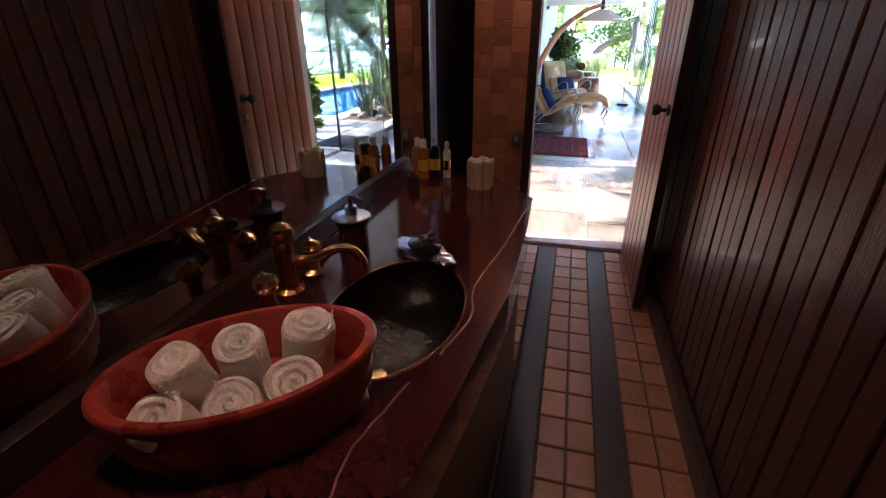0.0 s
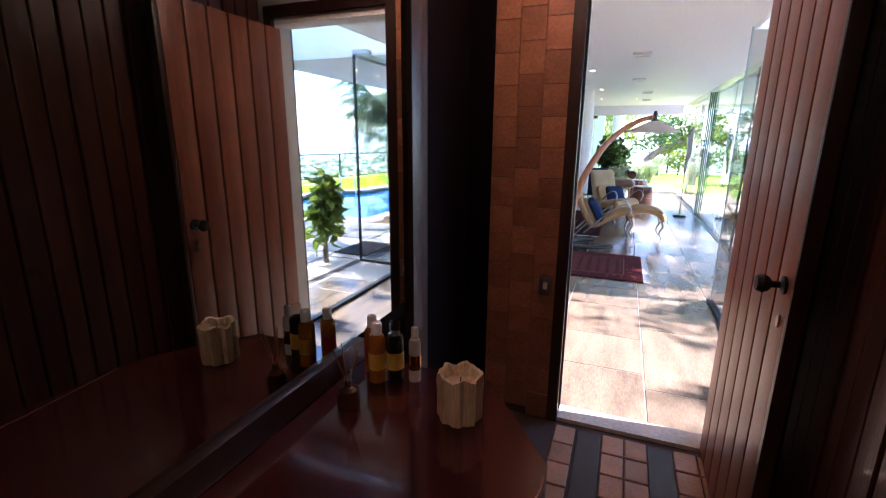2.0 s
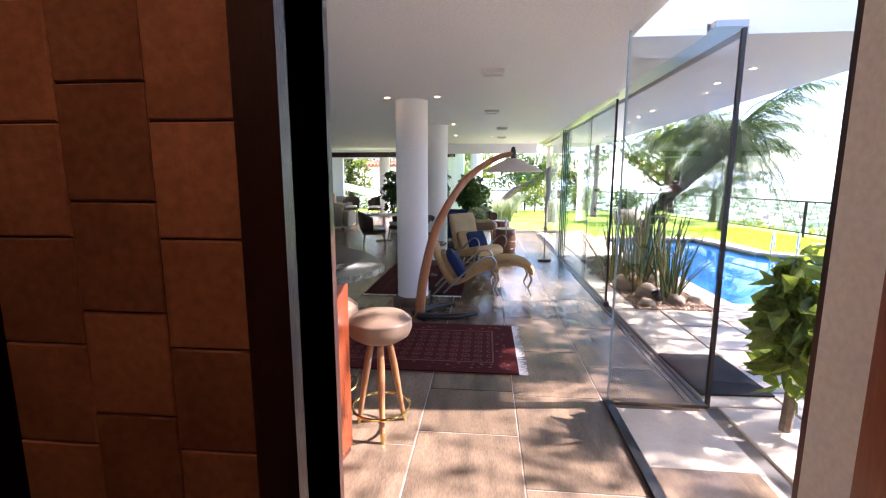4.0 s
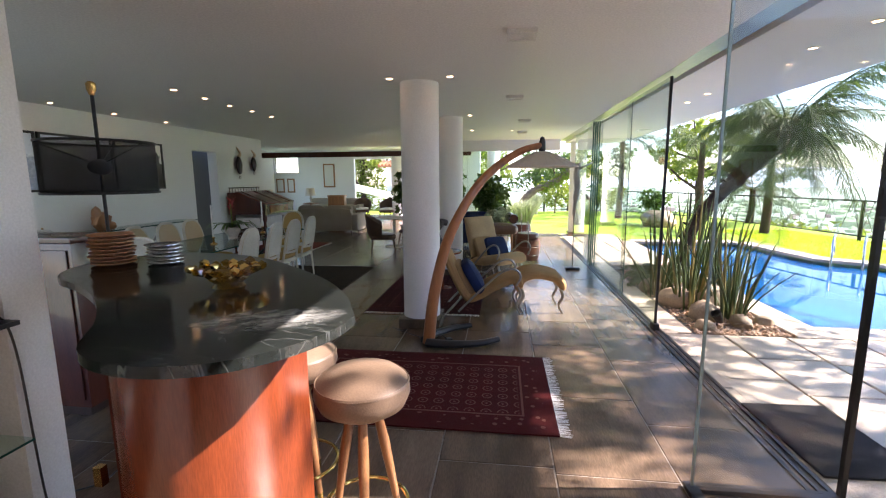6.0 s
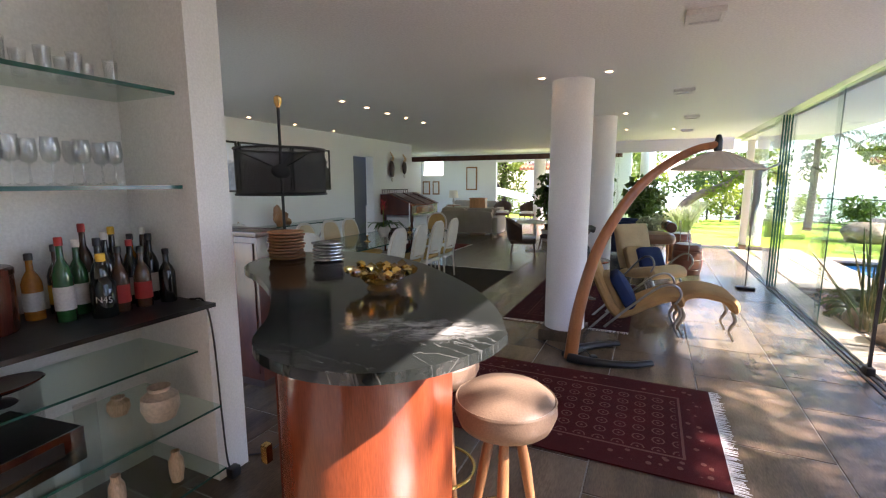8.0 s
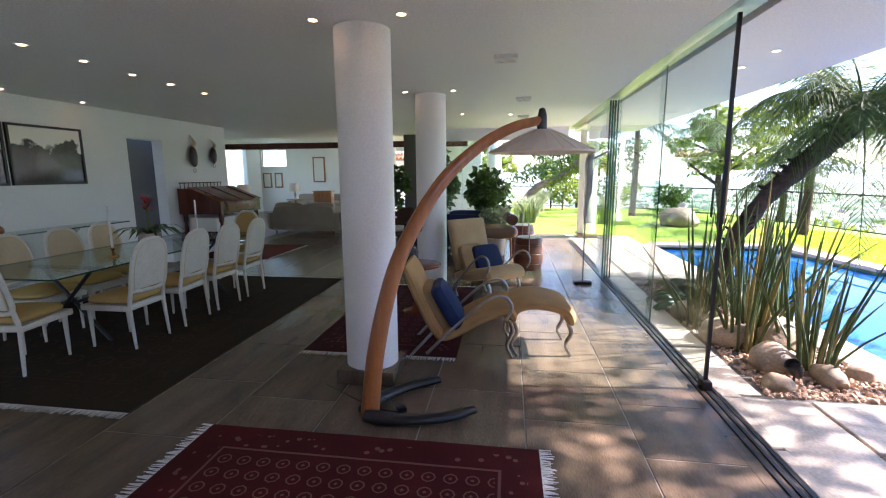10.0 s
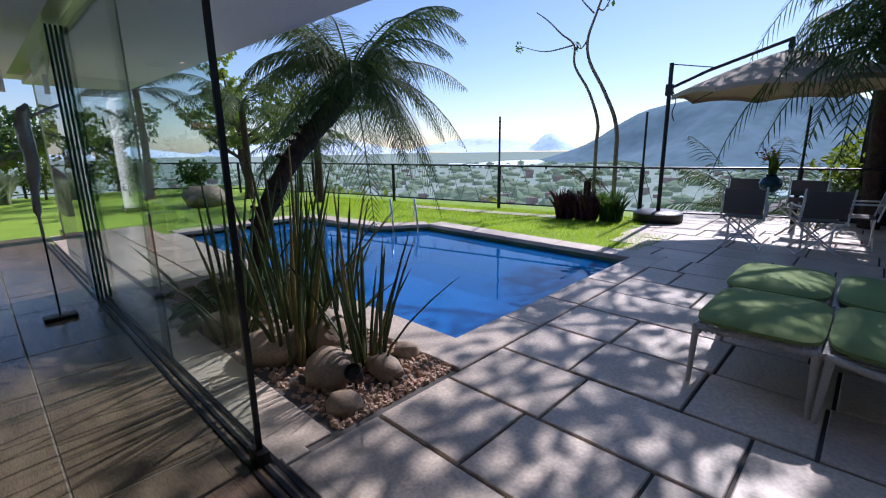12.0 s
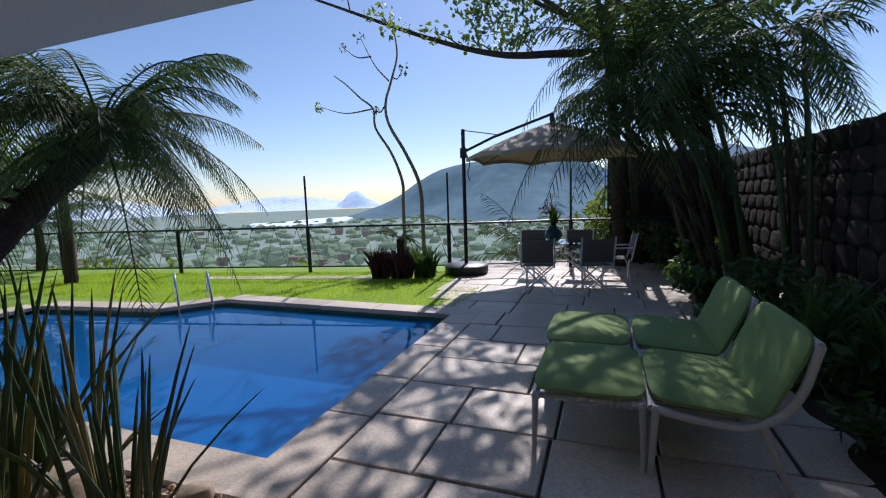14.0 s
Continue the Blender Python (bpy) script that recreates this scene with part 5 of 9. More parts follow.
def round_table(x, y, r, h, material, label):
    t = thing("side_table", x, y, 0, 0, label, "table")
    part("tabletop", lathe(bmesh.new(), [(0, h - 0.025), (r - 0.01, h - 0.025), (r, h - 0.015), (r, h - 0.005), (r - 0.01, h), (0, h)], seg=36), material, t)
    part("stem", lathe(bmesh.new(), [(0.03, 0.02), (0.025, 0.3 * h), (0.04, 0.6 * h), (0.03, h - 0.026)], seg=16), material, t)
    part("foot", lathe(bmesh.new(), [(0, 0), (r * 0.5, 0), (r * 0.48, 0.015), (0.04, 0.035), (0, 0.035)], seg=24), material, t)
    return t


round_table(-0.92, 10.15, 0.3, 0.56, CHERRY, "round red-brown wooden side table on a pedestal")
round_table(-2.6, 14.2, 0.45, 0.7, PAPER, "round pale table between the wicker chairs")


def dark_bust():
    bm = blob(bmesh.new(), (0, 0, 0.1), (0.08, 0.07, 0.1), 0.3, 2, 3, 3)
    tube(bm, curve([(0, 0, 0.15), (-0.03, 0.02, 0.3), (0.04, 0, 0.42), (0.12, -0.02, 0.4)], 5), [0.05] * 6 + [0.06] * 5 + [0.045] * 5, 10)
    ob = part("sculpture", bm, BLACK_PLASTIC, None)
    ob.matrix_world = pose(-0.95, 10.12, 0.56, 0, 0, 40)
    return tagged(ob, "glossy black curved bird-like sculpture on the side table", "sculpture")


dark_bust()


def barrel(x, y, r, h):
    t = thing("drum_table", x, y, 0, 0, "red-brown lacquered drum stool with banded sides and wire handle", "drum stool", "lacquered drums")
    part("body", lathe(bmesh.new(), [(0, 0), (r * 0.9, 0), (r * 0.98, h * 0.18), (r * 0.95, h * 0.2), (r, h * 0.22), (r * 1.02, h * 0.5), (r * 0.98, h * 0.52), (r * 1.02, h * 0.54), (r * 0.98, h * 0.78), (r * 0.94, h * 0.8), (r * 0.96, h * 0.82), (r * 0.9, h - 0.01), (r * 0.86, h), (0, h)], seg=36), BARREL, t)
    part("lid", lathe(bmesh.new(), [(0, h + 0.001), (r * 0.8, h + 0.001), (r * 0.78, h + 0.012), (0, h + 0.014)], seg=30), PAPER, t, "pale round top")
    part("handle", tube(bmesh.new(), curve([(0.0, r * 1.03, h * 0.5), (0, r * 1.05, h * 1.15), (0, r * 0.6, h * 1.42), (0, -r * 0.6, h * 1.42), (0, -r * 1.05, h * 1.15), (0, -r * 1.03, h * 0.5)], 5), 0.008, 6), STEEL, t, "thin metal carrying handle")
    return t


barrel(0.46, 12.75, 0.24, 0.52)
barrel(0.4, 14.3, 0.24, 0.55)


def leather_bench():
    t = thing("bench", -0.2, 13.4, 0, 8, "rounded brown leather bench seat on wooden legs", "bench")
    part("seat", moved(pad(bmesh.new(), 0.95, 0.6, 0.2, 0.05, 0.04), pose(0, 0, 0.42)), mat("brown_leather", (0.2, 0.1, 0.05), 0.35, 0, (0.12, 0.055, 0.03), 4, 130, 0.6, 0.1), t)
    part("bolster", moved(lathe(bmesh.new(), [(0, -0.3), (0.09, -0.3), (0.1, -0.27), (0.1, 0.27), (0.09, 0.3), (0, 0.3)], seg=20), pose(0.36, 0.0, 0.76, 90, 0, 0)), CHERRY_DARK, t, "dark round bolster")
    for x in (-0.4, 0.4):
        for y in (-0.22, 0.22):
            part("leg", tube(bmesh.new(), [(x, y, 0.42), (x * 1.04, y * 1.05, 0)], [0.028, 0.018], 8), TEAK, t)
    return t


leather_bench()
sofa(-1.1, 14.6, 0, 1.5, "low navy sofa with pillows beside the garden glass")
for ob in bpy.data.objects:
    if ob.parent and ob.parent.get("label", "").startswith("low navy"):
        ob.data = ob.data.copy()
        ob.data.materials[0] = NAVY


def rod_figure():
    t = thing("rod_sculpture", 1.19, 11.75, 0, 0, "slender dark bronze sculpture raised on a thin rod", "sculpture")
    part("base", B((-0.12, -0.07, 0, 0.12, 0.07, 0.035), bevel=0.006), BLACK_METAL, t, "flat black metal base")
    part("rod", tube(bmesh.new(), [(0, 0, 0.035), (0.0, 0, 0.8)], 0.008, 6), BLACK_METAL, t)
    bm = tube(bmesh.new(), curve([(0, 0, 0.75), (0.0, 0, 1.05), (0.03, 0, 1.4), (0.02, 0, 1.7), (0.07, 0, 1.86)], 5), [0.012] * 4 + [0.03] * 4 + [0.05] * 4 + [0.055] * 4 + [0.05] * 3 + [0.03, 0.012], 10, 0.7)
    tube(bm, curve([(0.05, 0, 1.74), (0.16, 0, 1.8), (0.28, 0.02, 1.86)], 4), 0.014, 6)
    part("figure", bm, STEEL, t, "rough dark bronze figure")
    return t


rod_figure()


def bar_lamp():
    t = thing("floor_lamp", -2.25, 5.97, 0, 0, "black drum-shaded floor lamp on a thin pole with weighted foot", "lamp")
    part("foot", lathe(bmesh.new(), [(0, 0), (0.085, 0), (0.09, 0.03), (0.07, 0.1), (0.045, 0.2), (0.042, 0.34), (0.02, 0.36), (0, 0.36)], seg=20), mat("slate_blue_stone", (0.09, 0.1, 0.13), 0.55, 0, (0.05, 0.055, 0.07), 8, 70), t, "slate-blue stone foot")
    part("pole", tube(bmesh.new(), [(0, 0, 0.36), (0, 0, 2.08)], 0.009, 8), BLACK_METAL, t)
    part("finial", lathe(bmesh.new(), [(0.012, 2.05), (0.024, 2.08), (0.024, 2.11), (0.012, 2.12), (0, 2.12)], seg=12), BRASS, t)
    m = bpy.data.materials.new("black_shade_mesh")
    m.use_nodes = True
    n, l = m.node_tree.nodes, m.node_tree.links
    tr, df, mx = n.new("ShaderNodeBsdfTransparent"), n["Principled BSDF"], n.new("ShaderNodeMixShader")
    df.inputs["Base Color"].default_value, df.inputs["Roughness"].default_value = (0.012, 0.012, 0.014, 1), 0.7
    mx.inputs[0].default_value = 0.42
    l.new(tr.outputs[0], mx.inputs[1])
    l.new(df.outputs[0], mx.inputs[2])
    l.new(mx.outputs[0], n["Material Output"].inputs[0])
    part("shade", lathe(bmesh.new(), [(0.265, 1.53), (0.265, 1.8), (0.262, 1.8), (0.262, 1.53)], seg=48), m, t, "sheer black mesh drum shade")
    for z in (1.53, 1.8):
        part("hoop", tube(bmesh.new(), [(0.266 * math.cos(a * math.pi / 24), 0.266 * math.sin(a * math.pi / 24), z) for a in range(49)], 0.007, 6), BLACK_METAL, t)
    for k in range(3):
        a = 2.1 * k
        part("spoke", tube(bmesh.new(), [(0, 0, 1.68), (0.263 * math.cos(a), 0.263 * math.sin(a), 1.79)], 0.004, 5), BLACK_METAL, t)
    part("socket", blob(bmesh.new(), (0, 0, 1.67), (0.06, 0.06, 0.045), 0.05, 2, 2), BLACK_PLASTIC, t)
    part("cable", tube(bmesh.new(), curve([(0.06, -0.05, 0.02), (0.1, -0.3, 0.006), (-0.0, -0.42, 0.006), (-0.0, -0.5, 0.01), (0.05, -0.6, 0.03)], 6), 0.005, 6), BLACK_PLASTIC, t, "black floor cable")
    return t


bar_lamp()

# ceiling fittings
spots = [(-3.61, 8.4), (-3.61, 8.92), (-3.64, 9.48), (-3.62, 9.98), (-3.63, 10.56), (-5.7, 8.9), (-5.7, 9.86), (-5.7, 10.89), (-1.17, 8.24), (-0.57, 8.23), (-1.17, 10.93), (-0.57, 10.94), (0.13, 13.34), (-0.68, 13.14), (2.35, 10.23), (2.34, 9.62), (2.3, 7.71), (2.3, 7.1)]
src = thing("ceiling_downlight", 0, 0, CEIL, 0, "small round recessed downlight with warm glow", "downlight", "recessed downlights")
part("trim", lathe(bmesh.new(), [(0.028, -0.004), (0.042, -0.004), (0.044, 0.0), (0.028, 0.0)], seg=20), WHITE_METAL, src)
part("bulb", lathe(bmesh.new(), [(0, -0.003), (0.027, -0.003), (0.027, -0.001), (0, -0.001)], seg=16), LAMP_ON, src, "warm lit bulb")
src.matrix_world = pose(*spots[0], CEIL)
for x, y in spots[1:]:
    copy_thing(src, pose(x, y, CEIL))
v = thing("ceiling_vent", 0.08, 9.43, CEIL, 0, "small square white ceiling vent", "vent", "ceiling vents")
part("frame", B((-0.1, -0.1, -0.03, 0.1, -0.08, 0), (-0.1, 0.08, -0.03, 0.1, 0.1, 0), (-0.1, -0.08, -0.03, -0.08, 0.08, 0), (0.08, -0.08, -0.03, 0.1, 0.08, 0)), WHITE_METAL, v, "", False)
part("plate", B((-0.08, -0.08, -0.02, 0.08, 0.08, -0.002)), PAPER, v, "", False)
for x, y in ((0.3, 11.66), (0.35, 13.6), (0.06, 7.0)):
    copy_thing(v, pose(x, y, CEIL))


# ---- bathroom ----
def bath_counter():
    t = thing("vanity_counter", -0.45, 0.7, 0, 0, "polished dark red stone vanity top with set-in basin", "vanity")
    front = [(-0.8, -1.4), (-0.3, -1.4), (-0.26, -0.4), (-0.215, 0.2), (-0.15, 0.65), (-0.105, 1.05), (-0.1, 1.5), (-0.11, 1.84), (-0.33, 2.14), (-0.8, 2.14)]
    pts = [(x + 0.45, y - 0.7) for x, y in front]
    hx, hy, rx, ry = 0.08, 0.2, 0.17, 0.27  # basin centre and radii
    bm = bmesh.new()
    outer = [bm.verts.new((x, y, 0.88)) for x, y in pts]
    inner = [bm.verts.new((hx + rx * math.cos(2 * math.pi * k / 40), hy + ry * math.sin(2 * math.pi * k / 40), 0.88)) for k in range(40)]
    eds = [bm.edges.new((r[i], r[(i + 1) % len(r)])) for r in (outer, inner) for i in range(len(r))]
    bmesh.ops.triangle_fill(bm, edges=eds, use_beauty=True)
    bad = [f for f in bm.faces if ((f.calc_center_median().x - hx) / rx) ** 2 + ((f.calc_center_median().y - hy) / ry) ** 2 < 0.9]
    bmesh.ops.delete(bm, geom=bad, context="FACES_ONLY")
    lo = [bm.verts.new((v.co.x, v.co.y, 0.735)) for v in outer]
    for i in range(len(lo)):
        j = (i + 1) % len(lo)
        bm.faces.new((outer[i], lo[i], lo[j], outer[j]))
    part("countertop", bm, RED_STONE, t, "", False)
    part("apron", slab(bmesh.new(), [(x - 0.03, y - 0.02) for x, y in pts], 0.05, 0.733), DARK_FRAME, t, "dark wooden cabinet front")
    bm = bmesh.new()
    rings = []
    for q, z in ((1.0, 0.879), (0.97, 0.84), (0.88, 0.79), (0.65, 0.755), (0.3, 0.742), (0.1, 0.74)):
        rings.append([bm.verts.new((hx + rx * q * math.cos(2 * math.pi * k / 40), hy + ry * q * math.sin(2 * math.pi * k / 40), z)) for k in range(40)])
    for a, b in zip(rings, rings[1:]):
        for k in range(40):
            bm.faces.new((a[k], a[(k + 1) % 40], b[(k + 1) % 40], b[k]))
    bm.faces.new(rings[-1])
    basin = part("basin", bm, BASIN, t, "dark glazed oval basin")
    part("drain", lathe(bmesh.new(), [(0, 0.742), (0.022, 0.742), (0.024, 0.746), (0.012, 0.748), (0, 0.748)], hx - 0.02, hy - 0.1, 16), BRASS, basin, "dull brass drain")
    part("basin_rim", tube(bmesh.new(), [(hx + rx * math.cos(2 * math.pi * k / 40), hy + ry * math.sin(2 * math.pi * k / 40), 0.88) for k in range(41)], 0.004, 6), BRASS, t, "thin pale basin rim")
    for line in ([(0.34, 1.1), (0.31, 0.85), (0.285, 0.6), (0.25, 0.36), (0.27, 0.2), (0.235, 0.05)], [(0.2, -0.05), (0.16, -0.22), (0.17, -0.4), (0.14, -0.6)]):
        c = curve([(x, y, 0.8805) for x, y in line], 6)
        part("vein", tube(bmesh.new(), [p + Vector((0.006 * noise.noise(p * 30), 0, 0)) for p in c], 0.0022, 4, 0.25), VEIN, t, "pale stone vein")
    return t


bath_counter()
m = thing("wall_mirror", -0.8, 0.5, 0, 0, "large frameless mirror above the vanity with slim wooden sill", "mirror")
part("glass", B((0.02, -1.9, 0.96, 0.028, 2.0, 2.58)), MIRROR, m, "", False)
part("backing", B((0.002, -1.9, 0.9, 0.0195, 2.0, 2.59)), BLACK_WALL, m, "", False)
part("sill", B((0.003, -1.9, 0.882, 0.05, 1.62, 0.955), bevel=0.004), DARK_FRAME, m, "dark wooden sill under the mirror")
part("side_post", B((0.003, 2.0, 0.0, 0.05, 2.13, 2.59), bevel=0.005), DARK_FRAME, m, "wooden upright at the mirror's end")
part("edge_trim", B((0.02, 2.135, 0.0, 0.045, 2.15, 2.59)), BLACK_METAL, m, "dark metal edge strip")


def bath_door():
    t = thing("door_1", 0.545, 3.36, 0, 0, "open vertical-plank wooden door with round iron knob", "door", "", "structure")
    n, w = 6, 0.815 / 6
    for k in range(n):
        y = -0.005 - k * w
        part("plank", B((-0.052, y - w + 0.006, 0.012, -0.012, y - 0.006, 2.23), bevel=0.005), DOOR_WOOD, t)
    part("core", B((-0.045, -0.815, 0.012, -0.02, -0.01, 2.22)), DARK_FRAME, t)
    part("stile", B((-0.055, -0.845, 0.012, -0.009, -0.82, 2.23), bevel=0.003), DARK_FRAME, t, "dark edge stile")
    kn = part("knob", moved(lathe(bmesh.new(), [(0, 0), (0.03, 0), (0.03, 0.008), (0.011, 0.014), (0.011, 0.035), (0.024, 0.045), (0.031, 0.062), (0.024, 0.078), (0, 0.082)], seg=20), pose(-0.054, -0.765, 1.15, 0, -90, 0)), BLACK_METAL, t, "dark round iron knob")
    part("keyhole_plate", moved(lathe(bmesh.new(), [(0, 0), (0.014, 0), (0.012, 0.004), (0, 0.004)], 0, 0, 16, 1.6, 1.0), pose(-0.054, -0.765, 1.03, 0, -90, 0)), STEEL, t, "worn metal keyhole plate")


bath_door()
setting("door_frame", B((-0.3, 3.33, 0, -0.24, 3.52, 2.3), (0.545, 3.33, 0, 0.6, 3.52, 2.3), (-0.3, 3.33, 2.3, 0.6, 3.52, 2.36)), DARK_FRAME, "dark wooden frame of the bathroom door", "door frame")
setting("threshold", B((-0.24, 3.36, -0.02, 0.545, 3.5, 0.012)), STONE_OUT, "grey stone threshold", "threshold")
setting("baseboard", B((0.58, -1.4, 0, 0.62, 3.33, 0.1)), DARK_FRAME, "dark wooden skirting along the boarded wall", "baseboard")

# boarded wall
wall = bpy.data.objects["wall_bathroom_east"]
bm = B((0, 0, 0, 0.035, 0.086, 2.48), bevel=0.004, seg=1)
first = part("plank", bm, DARK_PLANK, wall)
first.location = (0.622, -1.44, 0.105)
for k in range(1, 51):
    ob = new("plank", first.data)
    ob.parent = wall
    ob.location = (0.622 + 0.002 * (k % 3), -1.44 + k * 0.0935, 0.105)
part("knot", lathe(bmesh.new(), [(0, 0), (0.016, 0), (0.01, 0.003), (0, 0.004)], 0, 0, 12), BLACK_METAL, wall).matrix_world = pose(0.622, 1.94, 1.06, 0, -90, 0)


def towel_bowl():
    t = thing("towel_tub", -0.49, 0.505, 0.881, 40, "oval red lacquered wooden tub holding rolled towels", "tub")
    prof = [(0, 0.0), (0.86, 0.0), (0.88, 0.02), (0.97, 0.11), (1.0, 0.12), (1.0, 0.128), (0.98, 0.133), (0.91, 0.133), (0.89, 0.126), (0.83, 0.025), (0, 0.02)]
    part("tub", lathe(bmesh.new(), [(r * 0.158, z) for r, z in prof], 0, 0, 48, 1.45, 0.92), LACQUER, t)
    part("band", lathe(bmesh.new(), [(0.143, 0.035), (0.148, 0.04), (0.15, 0.07), (0.145, 0.075)], 0, 0, 48, 1.45, 0.92), LACQUER, t, "raised dark band")
    return t


towel_bowl()


def towel_roll(x, y, z, tx, ty, spin, r=0.04, L=0.13, seed=1):
    """A roll with its wrapped layers showing as a spiral groove on the end."""
    t = thing("rolled_towel", 0, 0, 0, 0, "tightly rolled white terry towel standing in the tub", "towel", "rolled towels")
    t.matrix_world = pose(x, y, z, 0, 0, 40) @ Matrix.Rotation(radians(tx), 4, "X") @ Matrix.Rotation(radians(ty), 4, "Y") @ Matrix.Rotation(radians(spin), 4, "Z")
    bm = bmesh.new()
    seg, nr, turns = 56, 22, 3.0
    off = Vector((seed * 3.1, 0, 0))
    def soft(p):
        return Vector(p) + 0.0035 * noise.noise_vector(Vector(p) * 28 + off)
    def outer(q):
        return r * (0.94 + 0.1 * q)
    rings = []
    for k in range(5):
        h = (0.0, 0.2, 0.5, 0.8, 0.93)[k] * L
        rings.append([bm.verts.new(soft((outer(i / seg) * math.cos(i / seg * 6.2832), outer(i / seg) * math.sin(i / seg * 6.2832), h))) for i in range(seg)])
    for k in range(nr - 1):
        ring = []
        for i in range(seg):
            q = i / seg
            rr = outer(q) * (0.985 - 0.96 * k / (nr - 1))
            ph = (rr / r * turns - q) % 1.0
            groove = max(0.0, 1 - abs(ph - 0.5) * 5.0) if rr > 0.004 else 0.6
            dome = 0.006 * (1 - (rr / r) ** 6) - 0.012 * (1 - rr / r) * (seed % 2) + 0.008 * (1 - rr / r) * ((seed + 1) % 2)
            ring.append(bm.verts.new(soft((rr * math.cos(q * 6.2832), rr * math.sin(q * 6.2832), L * 0.97 + dome - 0.011 * groove))))
        rings.append(ring)
    for a, b in zip(rings, rings[1:]):
        for i in range(seg):
            j = (i + 1) % seg
            bm.faces.new((a[i], a[j], b[j], b[i]))
    bm.faces.new(rings[0][::-1])
    bm.faces.new(rings[-1])
    part("roll", bm, TOWEL, t)
    rnd = random.Random(seed)
    bm = bmesh.new()
    for k in range(12):
        p = Vector((r * 0.99, 0, L * (0.72 + 0.26 * k / 11)))
        tube(bm, [p, p + Vector((rnd.uniform(-0.002, 0.008), rnd.uniform(0.002, 0.008), rnd.uniform(-0.002, 0.012)))], 0.0012, 4)
    part("fringe", bm, TOWEL, t, "frayed fringe threads", False)


for i, (dx, dy, tx, ty) in enumerate(((-0.115, -0.035, 26, -10), (-0.02, -0.055, 27, -4), (0.065, -0.05, 24, 2), (-0.085, 0.05, 16, -10), (0.0, 0.055, 14, -3), (0.1, 0.045, 10, 6))):
    c, s = math.cos(radians(40)), math.sin(radians(40))
    towel_roll(-0.49 + dx * c - dy * s, 0.505 + dx * s + dy * c, 0.91, tx, ty, 40 + i * 67, 0.041 + 0.003 * (i % 3), 0.125 if i > 2 else 0.105, i + 1)


def faucet():
    t = thing("faucet", -0.67, 0.9, 0.881, 0, "aged brass mixer tap with curved spout and domed handles", "tap")
    part("body", lathe(bmesh.new(), [(0, 0), (0.036, 0), (0.038, 0.012), (0.026, 0.02), (0.022, 0.09), (0.028, 0.1), (0.026, 0.15), (0.03, 0.155), (0.034, 0.17), (0.028, 0.19), (0.012, 0.2), (0, 0.202)], seg=24), BRASS, t)
    part("spout", tube(bmesh.new(), curve([(0.02, 0, 0.1), (0.07, 0.02, 0.1), (0.12, 0.035, 0.125), (0.165, 0.05, 0.125), (0.19, 0.055, 0.095), (0.192, 0.056, 0.075)], 6), 0.0125, 12), BRASS, t)
    for y in (-0.1, 0.11):
        h = part("handle", lathe(bmesh.new(), [(0, 0), (0.03, 0), (0.032, 0.01), (0.02, 0.02), (0.018, 0.06), (0.028, 0.07), (0.033, 0.085), (0.028, 0.098), (0.008, 0.108), (0, 0.108)], 0.005, y, 22), BRASS, t, "domed brass handle")
        part("finial", blob(bmesh.new(), (0.005, y, 0.111), (0.007, 0.007, 0.006), 0, 1, 2), GOLD, h)


faucet()


def soap_pump():
    t = thing("soap_dispenser", -0.62, 1.19, 0.881, 0, "dark glass soap dispenser with silver pump", "soap dispenser")
    part("bottle", lathe(bmesh.new(), [(0, 0), (0.045, 0), (0.048, 0.01), (0.046, 0.08), (0.052, 0.1), (0.03, 0.112), (0, 0.112)], seg=24), BOTTLE_BROWN, t)
    part("collar", lathe(bmesh.new(), [(0.062, 0.113), (0.06, 0.118), (0.02, 0.122), (0.018, 0.15), (0, 0.15)], seg=24), SILVER, t)
    part("pump", tube(bmesh.new(), [(0, 0, 0.15), (0, 0, 0.178), (0.02, -0.005, 0.182), (0.045, -0.01, 0.172)], 0.008, 8), SILVER, t)


soap_pump()


def soap_dish():
    t = thing("soap_dish", -0.4, 1.22, 0.881, -35, "ornate silver leaf-shaped soap dish with figured lid", "soap dish")
    bm = blob(bmesh.new(), (0, 0, 0.012), (0.115, 0.052, 0.014), 0.5, 3, 3, 2)
    blob(bm, (0.11, 0.0, 0.014), (0.03, 0.025, 0.016), 0.6, 4, 2, 6)
    part("dish", bm, SILVER, t)
    part("bowl", lathe(bmesh.new(), [(0, 0.02), (0.05, 0.022), (0.058, 0.032), (0.052, 0.04), (0.03, 0.046), (0, 0.048)], 0.01, 0, 24, 1.1, 0.8), BOTTLE_DARK, t)
    bm = blob(bmesh.new(), (0.01, 0, 0.055), (0.012, 0.01, 0.012), 0.2, 2, 2)
    for s in (-1, 1):
        tube(bm, [(0.01, 0, 0.055), (0.018, s * 0.018, 0.07), (0.03, s * 0.034, 0.082)], [0.008, 0.009, 0.002], 6, 0.4)
    part("winged_knob", bm, SILVER, t)


soap_dish()


